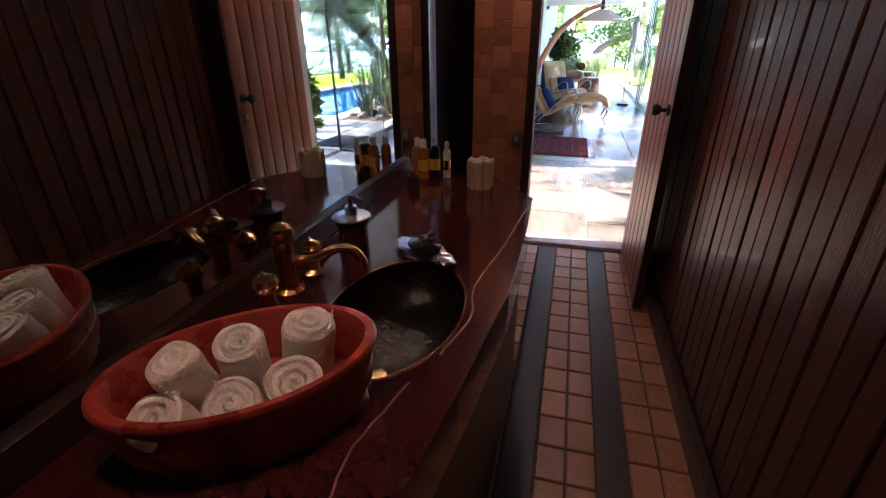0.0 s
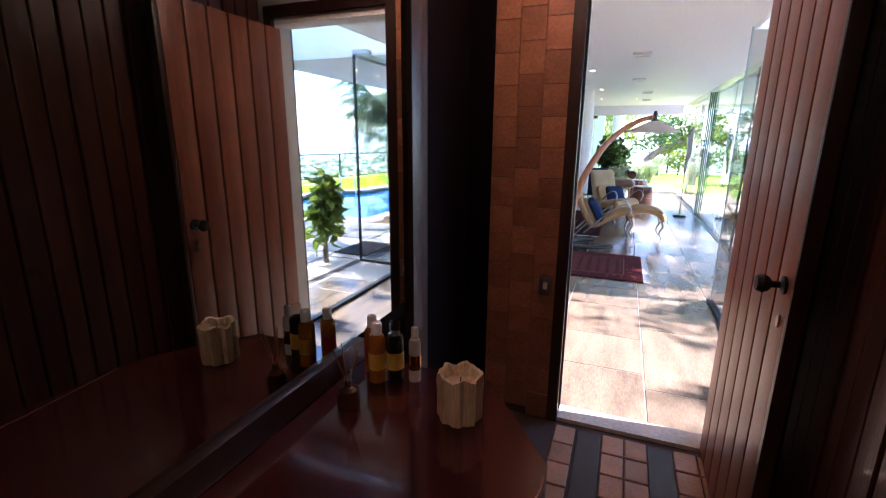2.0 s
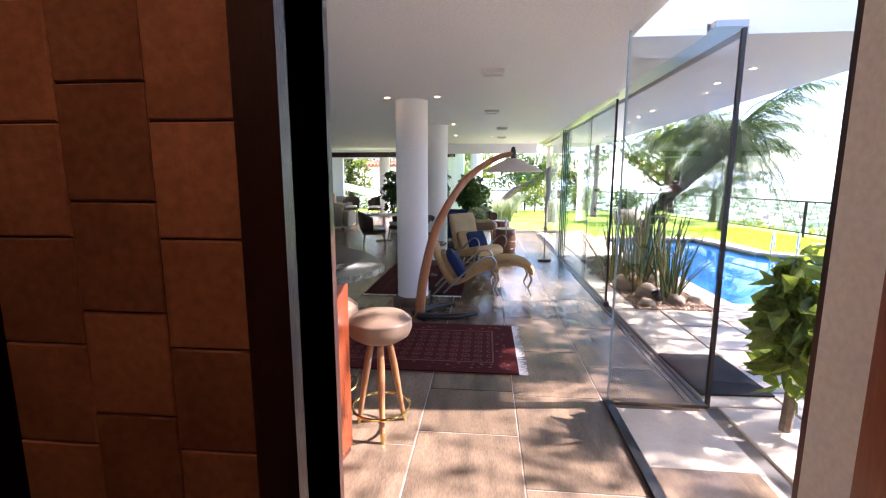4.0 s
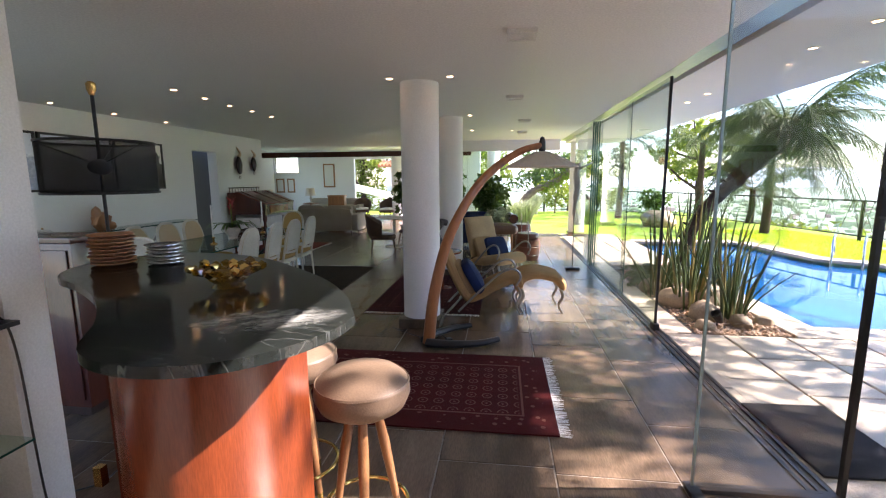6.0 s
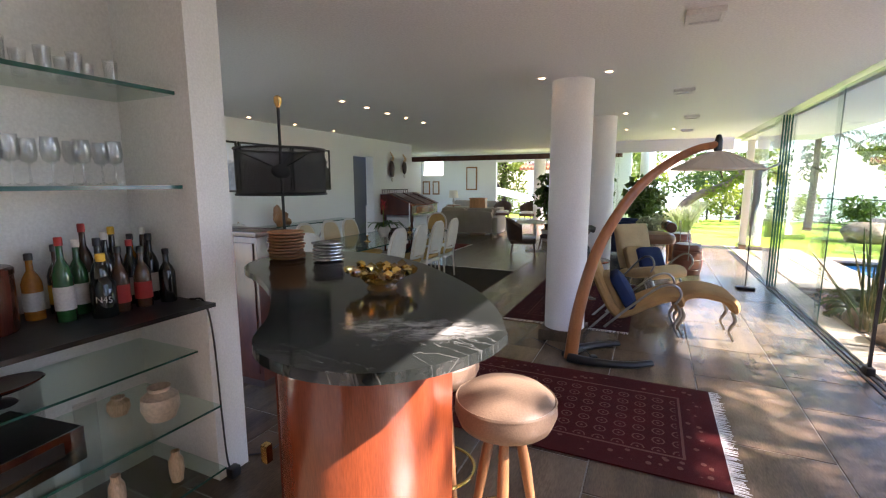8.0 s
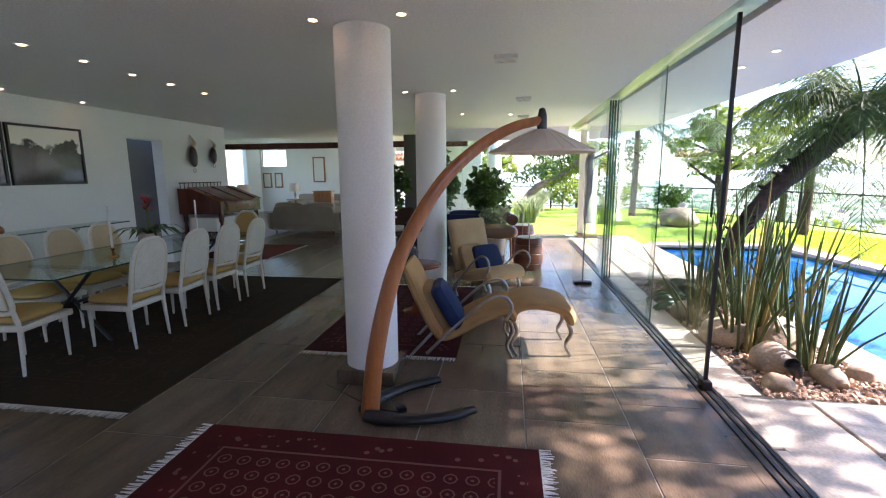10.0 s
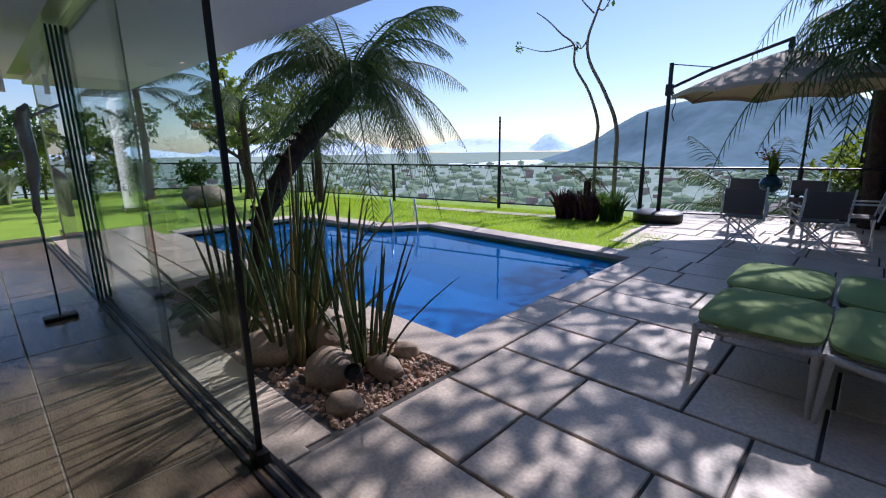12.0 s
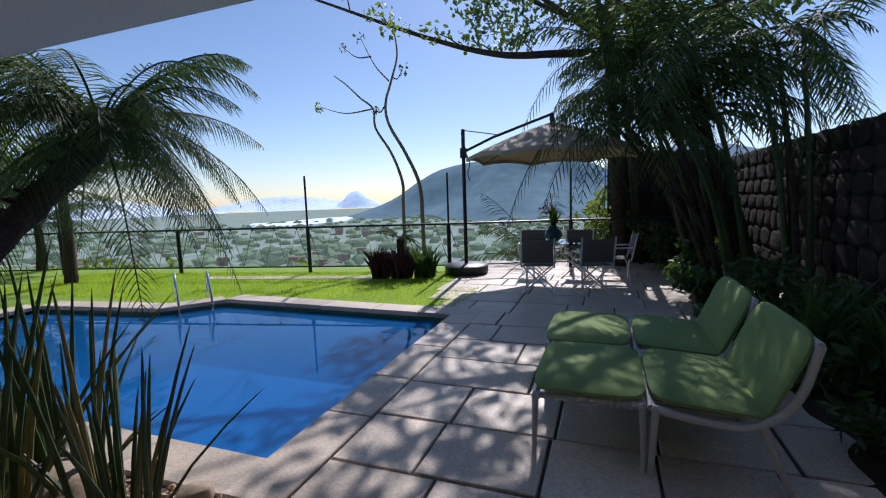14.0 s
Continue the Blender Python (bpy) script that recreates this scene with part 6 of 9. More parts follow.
def toiletry(x, y, r, h, body, cap, label, lab=None):
    t = thing("toiletry_bottle", x, y, 0.881, 0, label, "bottle", "toiletry bottles")
    part("bottle", lathe(bmesh.new(), [(0, 0), (r, 0), (r, h * 0.72), (r * 0.8, h * 0.78), (r * 0.5, h * 0.8), (0, h * 0.8)], seg=18), body, t)
    part("cap", lathe(bmesh.new(), [(0, h * 0.8), (r * 0.6, h * 0.8), (r * 0.62, h * 0.97), (r * 0.5, h), (0, h)], seg=16), cap, t)
    if lab:
        part("label", lathe(bmesh.new(), [(r * 1.015, h * 0.22), (r * 1.015, h * 0.5)], seg=18), lab, t)


toiletry(-0.54, 2.06, 0.018, 0.17, LABEL_WHITE, CHAIR_WHITE, "slim white toiletry bottle with gold cap", BRASS)
toiletry(-0.595, 2.04, 0.026, 0.19, BOTTLE_DARK, WARE_GLASS, "dark toiletry spray bottle with clear cap", LABEL_YELLOW)
toiletry(-0.645, 2.02, 0.026, 0.185, BOTTLE_AMBER, PAPER, "amber toiletry bottle with white cap", LABEL_YELLOW)
toiletry(-0.69, 2.07, 0.024, 0.18, BOTTLE_AMBER, PAPER, "orange toiletry bottle with white cap", LABEL_RED)


def diffuser():
    t = thing("reed_diffuser", -0.65, 1.87, 0.881, 0, "small glass reed diffuser with thin sticks", "diffuser")
    part("bottle", lathe(bmesh.new(), [(0, 0), (0.03, 0), (0.032, 0.03), (0.028, 0.05), (0.013, 0.058), (0.013, 0.075), (0, 0.075)], seg=18), BOTTLE_BROWN, t)
    for k in range(5):
        a = k * 1.26
        part("stick", tube(bmesh.new(), [(0, 0, 0.06), (0.035 * math.cos(a), 0.035 * math.sin(a), 0.17)], 0.0016, 5), TEAK, t)


diffuser()
t = thing("pillar_candle", -0.355, 1.94, 0.881, 0, "thick ivory candle with dripped fluted wax sides", "candle")
bm = bmesh.new()
rings = []
for q, z in ((0.96, 0), (1.0, 0.01), (1.0, 0.06), (1.03, 0.11), (1.0, 0.125), (0.85, 0.122), (0.7, 0.1), (0.3, 0.095)):
    rings.append([bm.verts.new(((0.056 * q * (1 + 0.07 * math.sin(k * 1.4) + 0.04 * math.sin(k * 2.9))) * math.cos(2 * math.pi * k / 36), (0.056 * q * (1 + 0.07 * math.sin(k * 1.4) + 0.04 * math.sin(k * 2.9))) * math.sin(2 * math.pi * k / 36), z + (0.006 * math.sin(k * 0.9) if z > 0.1 else 0))) for k in range(36)])
for a, b in zip(rings, rings[1:]):
    for k in range(36):
        bm.faces.new((a[k], a[(k + 1) % 36], b[(k + 1) % 36], b[k]))
bm.faces.new(rings[0][::-1])
bm.faces.new(rings[-1])
part("wax", bm, WAX, t)
part("wick", tube(bmesh.new(), [(0, 0, 0.094), (0.002, 0, 0.112)], 0.0015, 5), BLACK_METAL, t)
t = thing("light_switch", -0.35, 3.326, 0.82, 0, "small metal switch plate on the tiled wall", "switch")
part("plate", B((-0.035, -0.012, -0.055, 0.035, 0.0, 0.055), bevel=0.004), STEEL, t)
part("rocker", B((-0.012, -0.02, -0.02, 0.012, -0.0125, 0.02), bevel=0.003), PAPER, t)
# the bathroom's own warm ceiling lamps
for y in (0.35, 2.85):
    t = thing("ceiling_downlight", -0.3, y, 2.6, 0, "warm recessed bathroom downlight", "downlight", "bathroom downlights")
    part("trim", lathe(bmesh.new(), [(0.04, -0.004), (0.055, -0.004), (0.057, 0.0), (0.04, 0.0)], seg=20), BRASS, t)
    part("bulb", lathe(bmesh.new(), [(0, -0.003), (0.038, -0.003), (0.038, -0.001), (0, -0.001)], seg=16), BATH_LAMP, t, "warm lit bulb")


# ---- bar niche ----
def bar_shelves():
    for z, x1 in ((1.57, -2.16), (2.02, -2.14)):
        t = thing("glass_shelf", -2.75, 3.52, z, 0, "thick green-edged glass bar shelf on the wall", "shelf", "bar glass shelves")
        part("shelf", B((0.002, 0.0, 0, 0.46, 1.815, 0.018)), SHELF_GLASS, t, "", False)
        part("edge", B((0.4603, 0.0, 0.0, 0.466, 1.815, 0.018)), GLASS_EDGE, t, "dark green polished edge", False)
    t = thing("bar_sideboard", -2.75, 3.52, 0, 0, "black glass bar counter over clear glass shelves", "shelf unit")
    part("countertop", B((0.002, 0.0, 0.985, 0.64, 1.815, 1.005)), BLACK_PLASTIC, t, "glossy black counter", False)
    for z, x1 in ((0.72, 0.48), (0.45, 0.63), (0.1, 0.63)):
        part("shelf", B((0.002, 0.0, z, x1, 1.81, z + 0.01)), SHELF_GLASS, t, "clear glass shelf", False)
        part("edge", B((x1 + 0.0003, 0.0, z, x1 + 0.003, 1.81, z + 0.01)), GLASS_EDGE, t, "", False)
    for y in (0.55, 1.25):
        for x in (0.12, 0.55):
            part("upright", B((x - 0.006, y - 0.04, 0.0, x + 0.006, y + 0.04, 0.72)), WARE_GLASS, t, "clear acrylic upright", False)


bar_shelves()


def tumbler(x, y, z, r, h, stem=False):
    t = thing("wine_glass" if stem else "drinking_glass", x, y, z, 0, "clear stemmed wine glass on the bar shelf" if stem else "clear drinking glass on the bar shelf", "glass", "bar glasses")
    if stem:
        part("bowl", lathe(bmesh.new(), [(0.006, h * 0.45), (r * 0.75, h * 0.52), (r, h * 0.7), (r * 0.82, h), (r * 0.78, h), (r * 0.94, h * 0.7), (r * 0.7, h * 0.54), (0, h * 0.48)], seg=16), WARE_GLASS, t)
        part("stem", lathe(bmesh.new(), [(r * 0.8, 0), (r * 0.75, 0.004), (0.006, 0.012), (0.004, h * 0.45)], seg=14), WARE_GLASS, t)
    else:
        part("bowl", lathe(bmesh.new(), [(0, 0), (r * 0.8, 0), (r, h), (r * 0.94, h), (r * 0.74, 0.012), (0, 0.012)], seg=16), WARE_GLASS, t)
    return t


rnd = random.Random(9)
for z, stemmed in ((1.589, True), (2.039, False)):
    for row in range(2):
        src = tumbler(-2.58 + row * 0.14, 3.75, z, 0.036 if stemmed else 0.03, 0.2 if stemmed else 0.11, stemmed)
        for k in range(1, 12):
            copy_thing(src, pose(-2.58 + row * 0.14 + rnd.uniform(-0.02, 0.02), 3.75 + k * 0.125 + rnd.uniform(-0.02, 0.02), z))


def bottle(x, y, r, h, glassm, capm, labm=None, label="", z=1.006):
    t = thing("bottle", x, y, z, rnd.uniform(0, 360), label, "bottle", "bar bottles")
    part("body", lathe(bmesh.new(), [(0, 0), (r * 0.95, 0), (r, 0.01), (r, h * 0.55), (r * 0.75, h * 0.65), (r * 0.36, h * 0.74), (r * 0.33, h * 0.9), (0, h * 0.9)], seg=20), glassm, t)
    part("cap", lathe(bmesh.new(), [(0, h * 0.9), (r * 0.42, h * 0.9), (r * 0.42, h * 0.99), (r * 0.35, h), (0, h)], seg=14), capm, t)
    if labm:
        part("label", lathe(bmesh.new(), [(r * 1.02, h * 0.14), (r * 1.02, h * 0.42)], seg=20), labm, t)
    return t


specs = [(-2.42, 5.2, BOTTLE_DARK, BLACK_PLASTIC, LABEL_WHITE, 0.28), (-2.32, 5.22, BOTTLE_DARK, BLACK_METAL, None, 0.22), (-2.52, 5.24, BOTTLE_BROWN, PAPER, LABEL_WHITE, 0.3), (-2.6, 5.22, BOTTLE_AMBER, BLACK_PLASTIC, LABEL_YELLOW, 0.27), (-2.45, 5.1, BOTTLE_DARK, LABEL_RED, LABEL_WHITE, 0.26), (-2.34, 5.08, BOTTLE_BROWN, BLACK_PLASTIC, LABEL_RED, 0.24), (-2.56, 5.08, BOTTLE_DARK, LABEL_YELLOW, None, 0.31), (-2.45, 4.96, BOTTLE_DARK, LABEL_WHITE, LABEL_YELLOW, 0.3), (-2.34, 4.95, BOTTLE_BROWN, BLACK_PLASTIC, LABEL_RED, 0.25), (-2.58, 4.93, BOTTLE_BROWN, LABEL_RED, LABEL_WHITE, 0.33), (-2.33, 4.84, BOTTLE_DARK, BLACK_METAL, None, 0.29), (-2.47, 4.82, BOTTLE_GREEN, PAPER, LABEL_WHITE, 0.28), (-2.58, 4.78, BOTTLE_BROWN, BLACK_PLASTIC, LABEL_YELLOW, 0.26), (-2.4, 4.7, BOTTLE_GREEN, LABEL_RED, LABEL_WHITE, 0.3), (-2.55, 4.64, BOTTLE_AMBER, BLACK_PLASTIC, LABEL_WHITE, 0.24)]
names = {"dark_bottle_glass": "dark", "brown_bottle_glass": "brown", "amber_bottle_glass": "amber", "green_bottle_glass": "green"}
for x, y, g, c, lb, h in specs:
    x, y, h = x - 0.04, 5.28 - (5.24 - y) * 0.78, h * 1.22
    bottle(x, y, 0.037 + 0.004 * (h < 0.26), h, g, c, lb, names[g.name] + " glass liquor bottle on the black bar counter")
fc = bpy.data.curves.new("lettering", "FONT")
fc.body, fc.size, fc.extrude = "N45", 0.04, 0.0004
fob = new("lettering", fc)
dg = bpy.context.evaluated_depsgraph_get()
me = bpy.data.meshes.new_from_object(fob.evaluated_get(dg))
bpy.data.objects.remove(fob)
lt = thing("bottle", -2.36, 4.97, 1.006, 0, "squat black bottle lettered N45 on the bar counter", "bottle", "bar bottles")
part("body", lathe(bmesh.new(), [(0, 0), (0.048, 0), (0.05, 0.01), (0.05, 0.15), (0.03, 0.18), (0.016, 0.2), (0.015, 0.25), (0, 0.25)], seg=24), BOTTLE_DARK, lt)
part("cap", lathe(bmesh.new(), [(0, 0.25), (0.019, 0.25), (0.019, 0.285), (0, 0.287)], seg=14), LABEL_YELLOW, lt)
me.materials.append(LABEL_WHITE)
lo = new("lettering", me)
lo.parent = lt
lo.matrix_basis = pose(0.03, -0.052, 0.075, 90, 0, 32)


def ice_bucket():
    t = thing("ice_bucket", -2.53, 4.6, 1.006, 0, "round brown leather ice bucket with lid and handle", "ice bucket")
    part("bucket", lathe(bmesh.new(), [(0, 0), (0.12, 0), (0.126, 0.01), (0.126, 0.23), (0.123, 0.235), (0, 0.235)], seg=32), CHERRY_DARK, t)
    part("lid", lathe(bmesh.new(), [(0.129, 0.236), (0.129, 0.256), (0.12, 0.264), (0, 0.27)], seg=32), CHERRY_DARK, t)
    part("handle", tube(bmesh.new(), curve([(-0.05, 0, 0.266), (-0.045, 0, 0.296), (0, 0, 0.306), (0.045, 0, 0.296), (0.05, 0, 0.266)], 4), 0.006, 6), BLACK_METAL, t)
    t = thing("round_tray", -2.4, 4.28, 1.006, 0, "round cane-rimmed tray with corkscrew and openers", "tray")
    part("rim", lathe(bmesh.new(), [(0, 0), (0.16, 0), (0.175, 0.01), (0.175, 0.05), (0.165, 0.055), (0.155, 0.05), (0.15, 0.012), (0, 0.01)], seg=32), TEAK, t)
    for k in range(4):
        part("opener", tube(bmesh.new(), [(-0.08 + k * 0.05, -0.08, 0.025), (-0.06 + k * 0.04, 0.07, 0.03)], 0.008, 6), BLACK_METAL, t)


ice_bucket()


def amplifier():
    t = thing("amplifier", -2.38, 4.5, 0.461, 8, "silver-fronted black stereo amplifier with knobs", "amplifier")
    part("case", B((-0.24, -0.24, 0.012, 0.19, 0.24, 0.155), bevel=0.006), BLACK_METAL, t)
    part("front_panel", B((0.1905, -0.24, 0.012, 0.2, 0.24, 0.155), bevel=0.002), CHROME, t, "brushed silver front panel")
    part("display", B((0.2005, -0.06, 0.07, 0.203, 0.16, 0.125)), BLACK_PLASTIC, t, "black display window", False)
    for y, z, r in ((-0.19, 0.045, 0.016), (-0.12, 0.045, 0.016), (-0.19, 0.11, 0.012), (-0.12, 0.1, 0.007)):
        part("knob", moved(lathe(bmesh.new(), [(0, 0), (r, 0), (r * 0.9, 0.018), (0, 0.018)], seg=16), pose(0.2005, y, z, 0, 90, 0)), BLACK_PLASTIC, t)
    for y in (-0.2, 0.2):
        part("foot", lathe(bmesh.new(), [(0, 0), (0.02, 0), (0.02, 0.0115), (0, 0.0115)], 0.1, y, 12), BLACK_PLASTIC, t)


amplifier()


def jar(x, y, z, r, h, m, label, nm="jar"):
    t = thing(nm, x, y, z, 0, label, nm)
    part("body", lathe(bmesh.new(), [(0, 0), (r * 0.75, 0), (r, h * 0.35), (r * 0.95, h * 0.7), (r * 0.55, h * 0.88), (r * 0.6, h), (r * 0.5, h), (r * 0.45, h * 0.86), (0, h * 0.5)], seg=24), m, t)
    return t


jar(-2.28, 5.12, 0.461, 0.085, 0.16, CERAMIC, "squat pale ceramic jar on the glass shelf")
jar(-2.5, 5.05, 0.461, 0.05, 0.09, WAX, "small cream pot on the glass shelf")
t = jar(-2.3, 4.9, 0.111, 0.035, 0.17, WAX, "small carved bone-coloured figure on the low shelf", "figurine")
t = jar(-2.25, 5.15, 0.111, 0.035, 0.16, WAX, "small carved bone-coloured figure on the low shelf", "figurine")
t = thing("oval_plate", -2.45, 4.6, 0.731, 0, "dark oval plate on a stand under the counter", "plate")
part("plate", lathe(bmesh.new(), [(0, 0.06), (0.11, 0.062), (0.13, 0.075), (0.125, 0.08), (0, 0.07)], 0, 0, 28, 0.8, 1.2), CHERRY_DARK, t)
part("stand", lathe(bmesh.new(), [(0.06, 0), (0.05, 0.01), (0.012, 0.02), (0.015, 0.06)], seg=16), BLACK_METAL, t)
t = thing("speaker", -2.4, 4.1, 0.731, 0, "small round white speaker on the glass shelf", "speaker")
part("body", lathe(bmesh.new(), [(0, 0), (0.07, 0), (0.075, 0.02), (0.07, 0.075), (0.05, 0.085), (0, 0.086)], seg=24), PAPER, t)
# wiring and wall outlet
t = thing("power_cable", -2.18, 5.3, 0, 0, "black power cable hanging down the wall end", "cable")
part("cable", tube(bmesh.new(), curve([(-0.1, 0.02, 1.01), (-0.005, 0.03, 1.0), (0.0, 0.06, 0.8), (0.004, 0.07, 0.4), (0.01, 0.08, 0.1), (0.03, 0.1, 0.03)], 5), 0.005, 6), BLACK_PLASTIC, t)
part("plug", B((0.0, 0.07, 0.0, 0.05, 0.13, 0.06), bevel=0.01), BLACK_PLASTIC, t)
t = thing("wall_outlet", -5.93, 9.25, 0.12, 0, "small white wall outlet low on the wall", "outlet")
part("plate", B((0.0, -0.06, -0.045, 0.012, 0.06, 0.045), bevel=0.003), PAPER, t)
part("socket", B((0.0125, -0.02, -0.02, 0.014, 0.02, 0.02)), BLACK_PLASTIC, t, "", False)


# ---- on the bar ----
def plate_stack(x, y, n, r, m, label):
    t = thing("plate_stack", x, y, 1.201, 0, label, "plates")
    for k in range(n):
        part("plate", lathe(bmesh.new(), [(0, 0), (r * 0.7, 0), (r, 0.009), (r * 0.99, 0.013), (r * 0.7, 0.006), (0, 0.005)], seg=28), m, t).location = (0.004 * math.sin(k * 2.1), 0.004 * math.cos(k * 1.7), k * 0.0165)


plate_stack(-1.9, 5.62, 9, 0.094, mat("terracotta_plate", (0.5, 0.24, 0.1), 0.5, 0, (0.36, 0.16, 0.07), 9, 60, 0.6, 0.05), "tall stack of terracotta plates on the bar")
plate_stack(-1.66, 5.66, 6, 0.078, SILVER, "stack of grey metal plates on the bar")
t = thing("crystal_bowl", -1.07, 5.25, 1.201, 0, "amber crystal glass bowl with knobbly flower-shaped rim", "bowl")
rnd = random.Random(14)
am = glass("amber_crystal", (0.8, 0.6, 0.2), 4.0)
for k in range(34):
    a, q = k * 2.4, 0.035 + 0.09 * math.sqrt(k / 34)
    part("petal", blob(bmesh.new(), (q * math.cos(a), q * math.sin(a), 0.035 + 0.04 * q / 0.16 + rnd.uniform(0, 0.012)), (0.021, 0.019, 0.018), 0.4, 2, 1, k), am if k % 3 else GOLD, t)
part("foot", lathe(bmesh.new(), [(0, 0), (0.06, 0), (0.05, 0.015), (0.07, 0.03), (0, 0.03)], seg=20), am, t)

# ---- living room beyond ----
def table_lamp(x, y, z):
    t = thing("table_lamp", x, y, z, 0, "table lamp with pale drum shade", "lamp", "living room lamps")
    part("foot", lathe(bmesh.new(), [(0, 0), (0.08, 0), (0.07, 0.02), (0.02, 0.04), (0.05, 0.15), (0.015, 0.28), (0, 0.28)], seg=20), CERAMIC, t)
    part("shade", lathe(bmesh.new(), [(0.19, 0.27), (0.16, 0.55), (0.155, 0.55), (0.185, 0.27)], seg=28), SHADE_CLOTH, t)


for x, y in ((-7.5, 17.4), (-7.2, 20.0)):
    round_table(x, y, 0.3, 0.74, TEAK, "round wooden lamp table in the living room")
    table_lamp(x, y, 0.74)
for x, z, w, h in ((-10.2, 1.34, 0.2, 0.32), (-9.68, 1.34, 0.18, 0.32), (-7.84, 1.78, 0.27, 0.53)):
    t = thing("framed_picture", x, 23.6, z, 0, "small framed picture on the far white wall", "picture", "living room pictures")
    part("frame", B((-w, -0.03, -h, w, -0.003, h), bevel=0.004), TEAK, t)
    part("print", B((-w + 0.06, -0.034, -h + 0.06, w - 0.06, -0.0305, h - 0.06)), PAPER, t, "", False)
t = thing("window_9", -9.87, 23.6, 2.265, 0, "wide high clerestory window in the far wall", "window", "", "structure")
part("frame", B((-0.57, 0.08, -0.365, 0.57, 0.12, -0.335), (-0.57, 0.08, 0.335, 0.57, 0.12, 0.365), (-0.57, 0.08, -0.335, -0.54, 0.12, 0.335), (0.54, 0.08, -0.335, 0.57, 0.12, 0.335)), WHITE_METAL, t, "", False)
part("pane", B((-0.54, 0.095, -0.335, 0.54, 0.105, 0.335)), GLASS, t, "", False)
t = thing("chest", -6.2, 20.1, 0, 8, "tall warm wooden chest in the living room", "chest")
part("body", B((-0.3, -0.22, 0.0, 0.3, 0.22, 0.98), bevel=0.01), TEAK, t)
part("lid", B((-0.32, -0.24, 0.982, 0.32, 0.24, 1.02), bevel=0.008), TEAK, t)
t = thing("door_mat", 1.92, 6.55, 0, 2, "charcoal coir door mat on the terrace", "door mat")
part("mat", B((-0.27, -0.4, 0.002, 0.27, 0.4, 0.018), bevel=0.006), DARK_MAT, t)
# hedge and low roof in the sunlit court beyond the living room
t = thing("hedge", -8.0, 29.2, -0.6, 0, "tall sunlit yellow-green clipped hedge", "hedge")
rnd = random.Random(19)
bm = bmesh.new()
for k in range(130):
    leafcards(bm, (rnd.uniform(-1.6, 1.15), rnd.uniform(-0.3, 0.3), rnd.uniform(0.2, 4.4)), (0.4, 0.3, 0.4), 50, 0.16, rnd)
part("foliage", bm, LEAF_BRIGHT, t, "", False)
t = thing("outbuilding", -4.8, 28.4, -0.6, 0, "low white outbuilding with a pale tiled eave beyond the court", "building")
part("wall", B((-1.6, 0.0, 0, 2.2, 0.2, 3.0)), PLASTER, t, "", False)
part("roof", moved(B((-1.9, -0.7, -0.04, 2.4, 0.5, 0.04)), pose(0, 0, 3.05, 14, 0, 0)), TERRACOTTA, t, "tiled eave", False)
for k in range(22):
    part("tile", tube(bmesh.new(), [(-1.85 + k * 0.195, -0.69, 2.94), (-1.85 + k * 0.195, 0.48, 3.23)], 0.07, 6), TERRACOTTA, t)
t = thing("lean_to_roof", -6.5, 26.9, -0.05, 0, "white sloping lean-to roof on posts in the sunlit court", "roof")
part("roof_sheet", moved(B((-1.55, -0.7, -0.03, 1.75, 0.7, 0.03), bevel=0.01), pose(0, 0, 0.95, 8, 13, 0)), PAPER, t)
for x, z in ((-1.4, 1.2), (1.5, 0.52)):
    for y in (-0.5, 0.5):
        part("post", B((x - 0.03, y - 0.03, 0, x + 0.03, y + 0.03, z)), TEAK, t)


# ---- garden ----
def palm_crown(t, c, n, length, leaf, rnd, rise=(0.1, 0.9), sag=(0.6, 1.1), per=4, leafmat=None, w=0.018, nl=26):
    """Fronds round a heart; each frond is a part of its own."""
    for k in range(n):
        az = 2.39996 * k + rnd.uniform(-0.25, 0.25)
        L = length * rnd.uniform(0.8, 1.12)
        bm = frond(bmesh.new(), c, az, L, rnd.uniform(*rise), rnd.uniform(*sag), rnd, leaf, nl, w)
        part("frond", bm, leafmat or PALM_LEAF, t, "", False)


def leaning_palm():
    t = thing("palm_tree", 2.75, 11.1, 0, 0, "leaning dwarf date palm with thick rough trunk beside the pool", "palm")
    pts = curve([(0.0, 0, -0.05), (0.04, 0.03, 0.4), (0.18, 0.1, 0.82), (0.58, 0.24, 1.32), (1.1, 0.38, 1.78), (1.46, 0.46, 2.08), (1.6, 0.5, 2.3)], 6)
    bm = tube(bmesh.new(), pts, [0.085 + 0.065 * (i / len(pts)) ** 1.5 for i in range(len(pts))], 16)
    for v in bm.verts:
        v.co += 0.028 * noise.noise_vector(v.co * 9)
    part("trunk", bm, BARK, t)
    rnd = random.Random(21)
    for k in range(70):
        q = rnd.uniform(0.25, 1.0)
        p = pts[int(q * (len(pts) - 1))]
        a = rnd.uniform(0, 6.28)
        d = Vector((math.cos(a), math.sin(a), 0.5)).normalized()
        r = 0.085 + 0.065 * q
        part("leaf_stub", tube(bmesh.new(), [p + d * r * 0.8, p + d * (r + 0.06)], [0.03, 0.012], 5), BARK, t)
    palm_crown(t, (1.62, 0.5, 2.36), 46, 1.7, 0.36, rnd, (0.1, 1.25), (0.7, 1.25), w=0.016, nl=46)
    palm_crown(t, (1.6, 0.5, 2.28), 16, 1.6, 0.36, rnd, (-0.2, 0.3), (0.8, 1.3), w=0.016, nl=44)
    return t


leaning_palm()


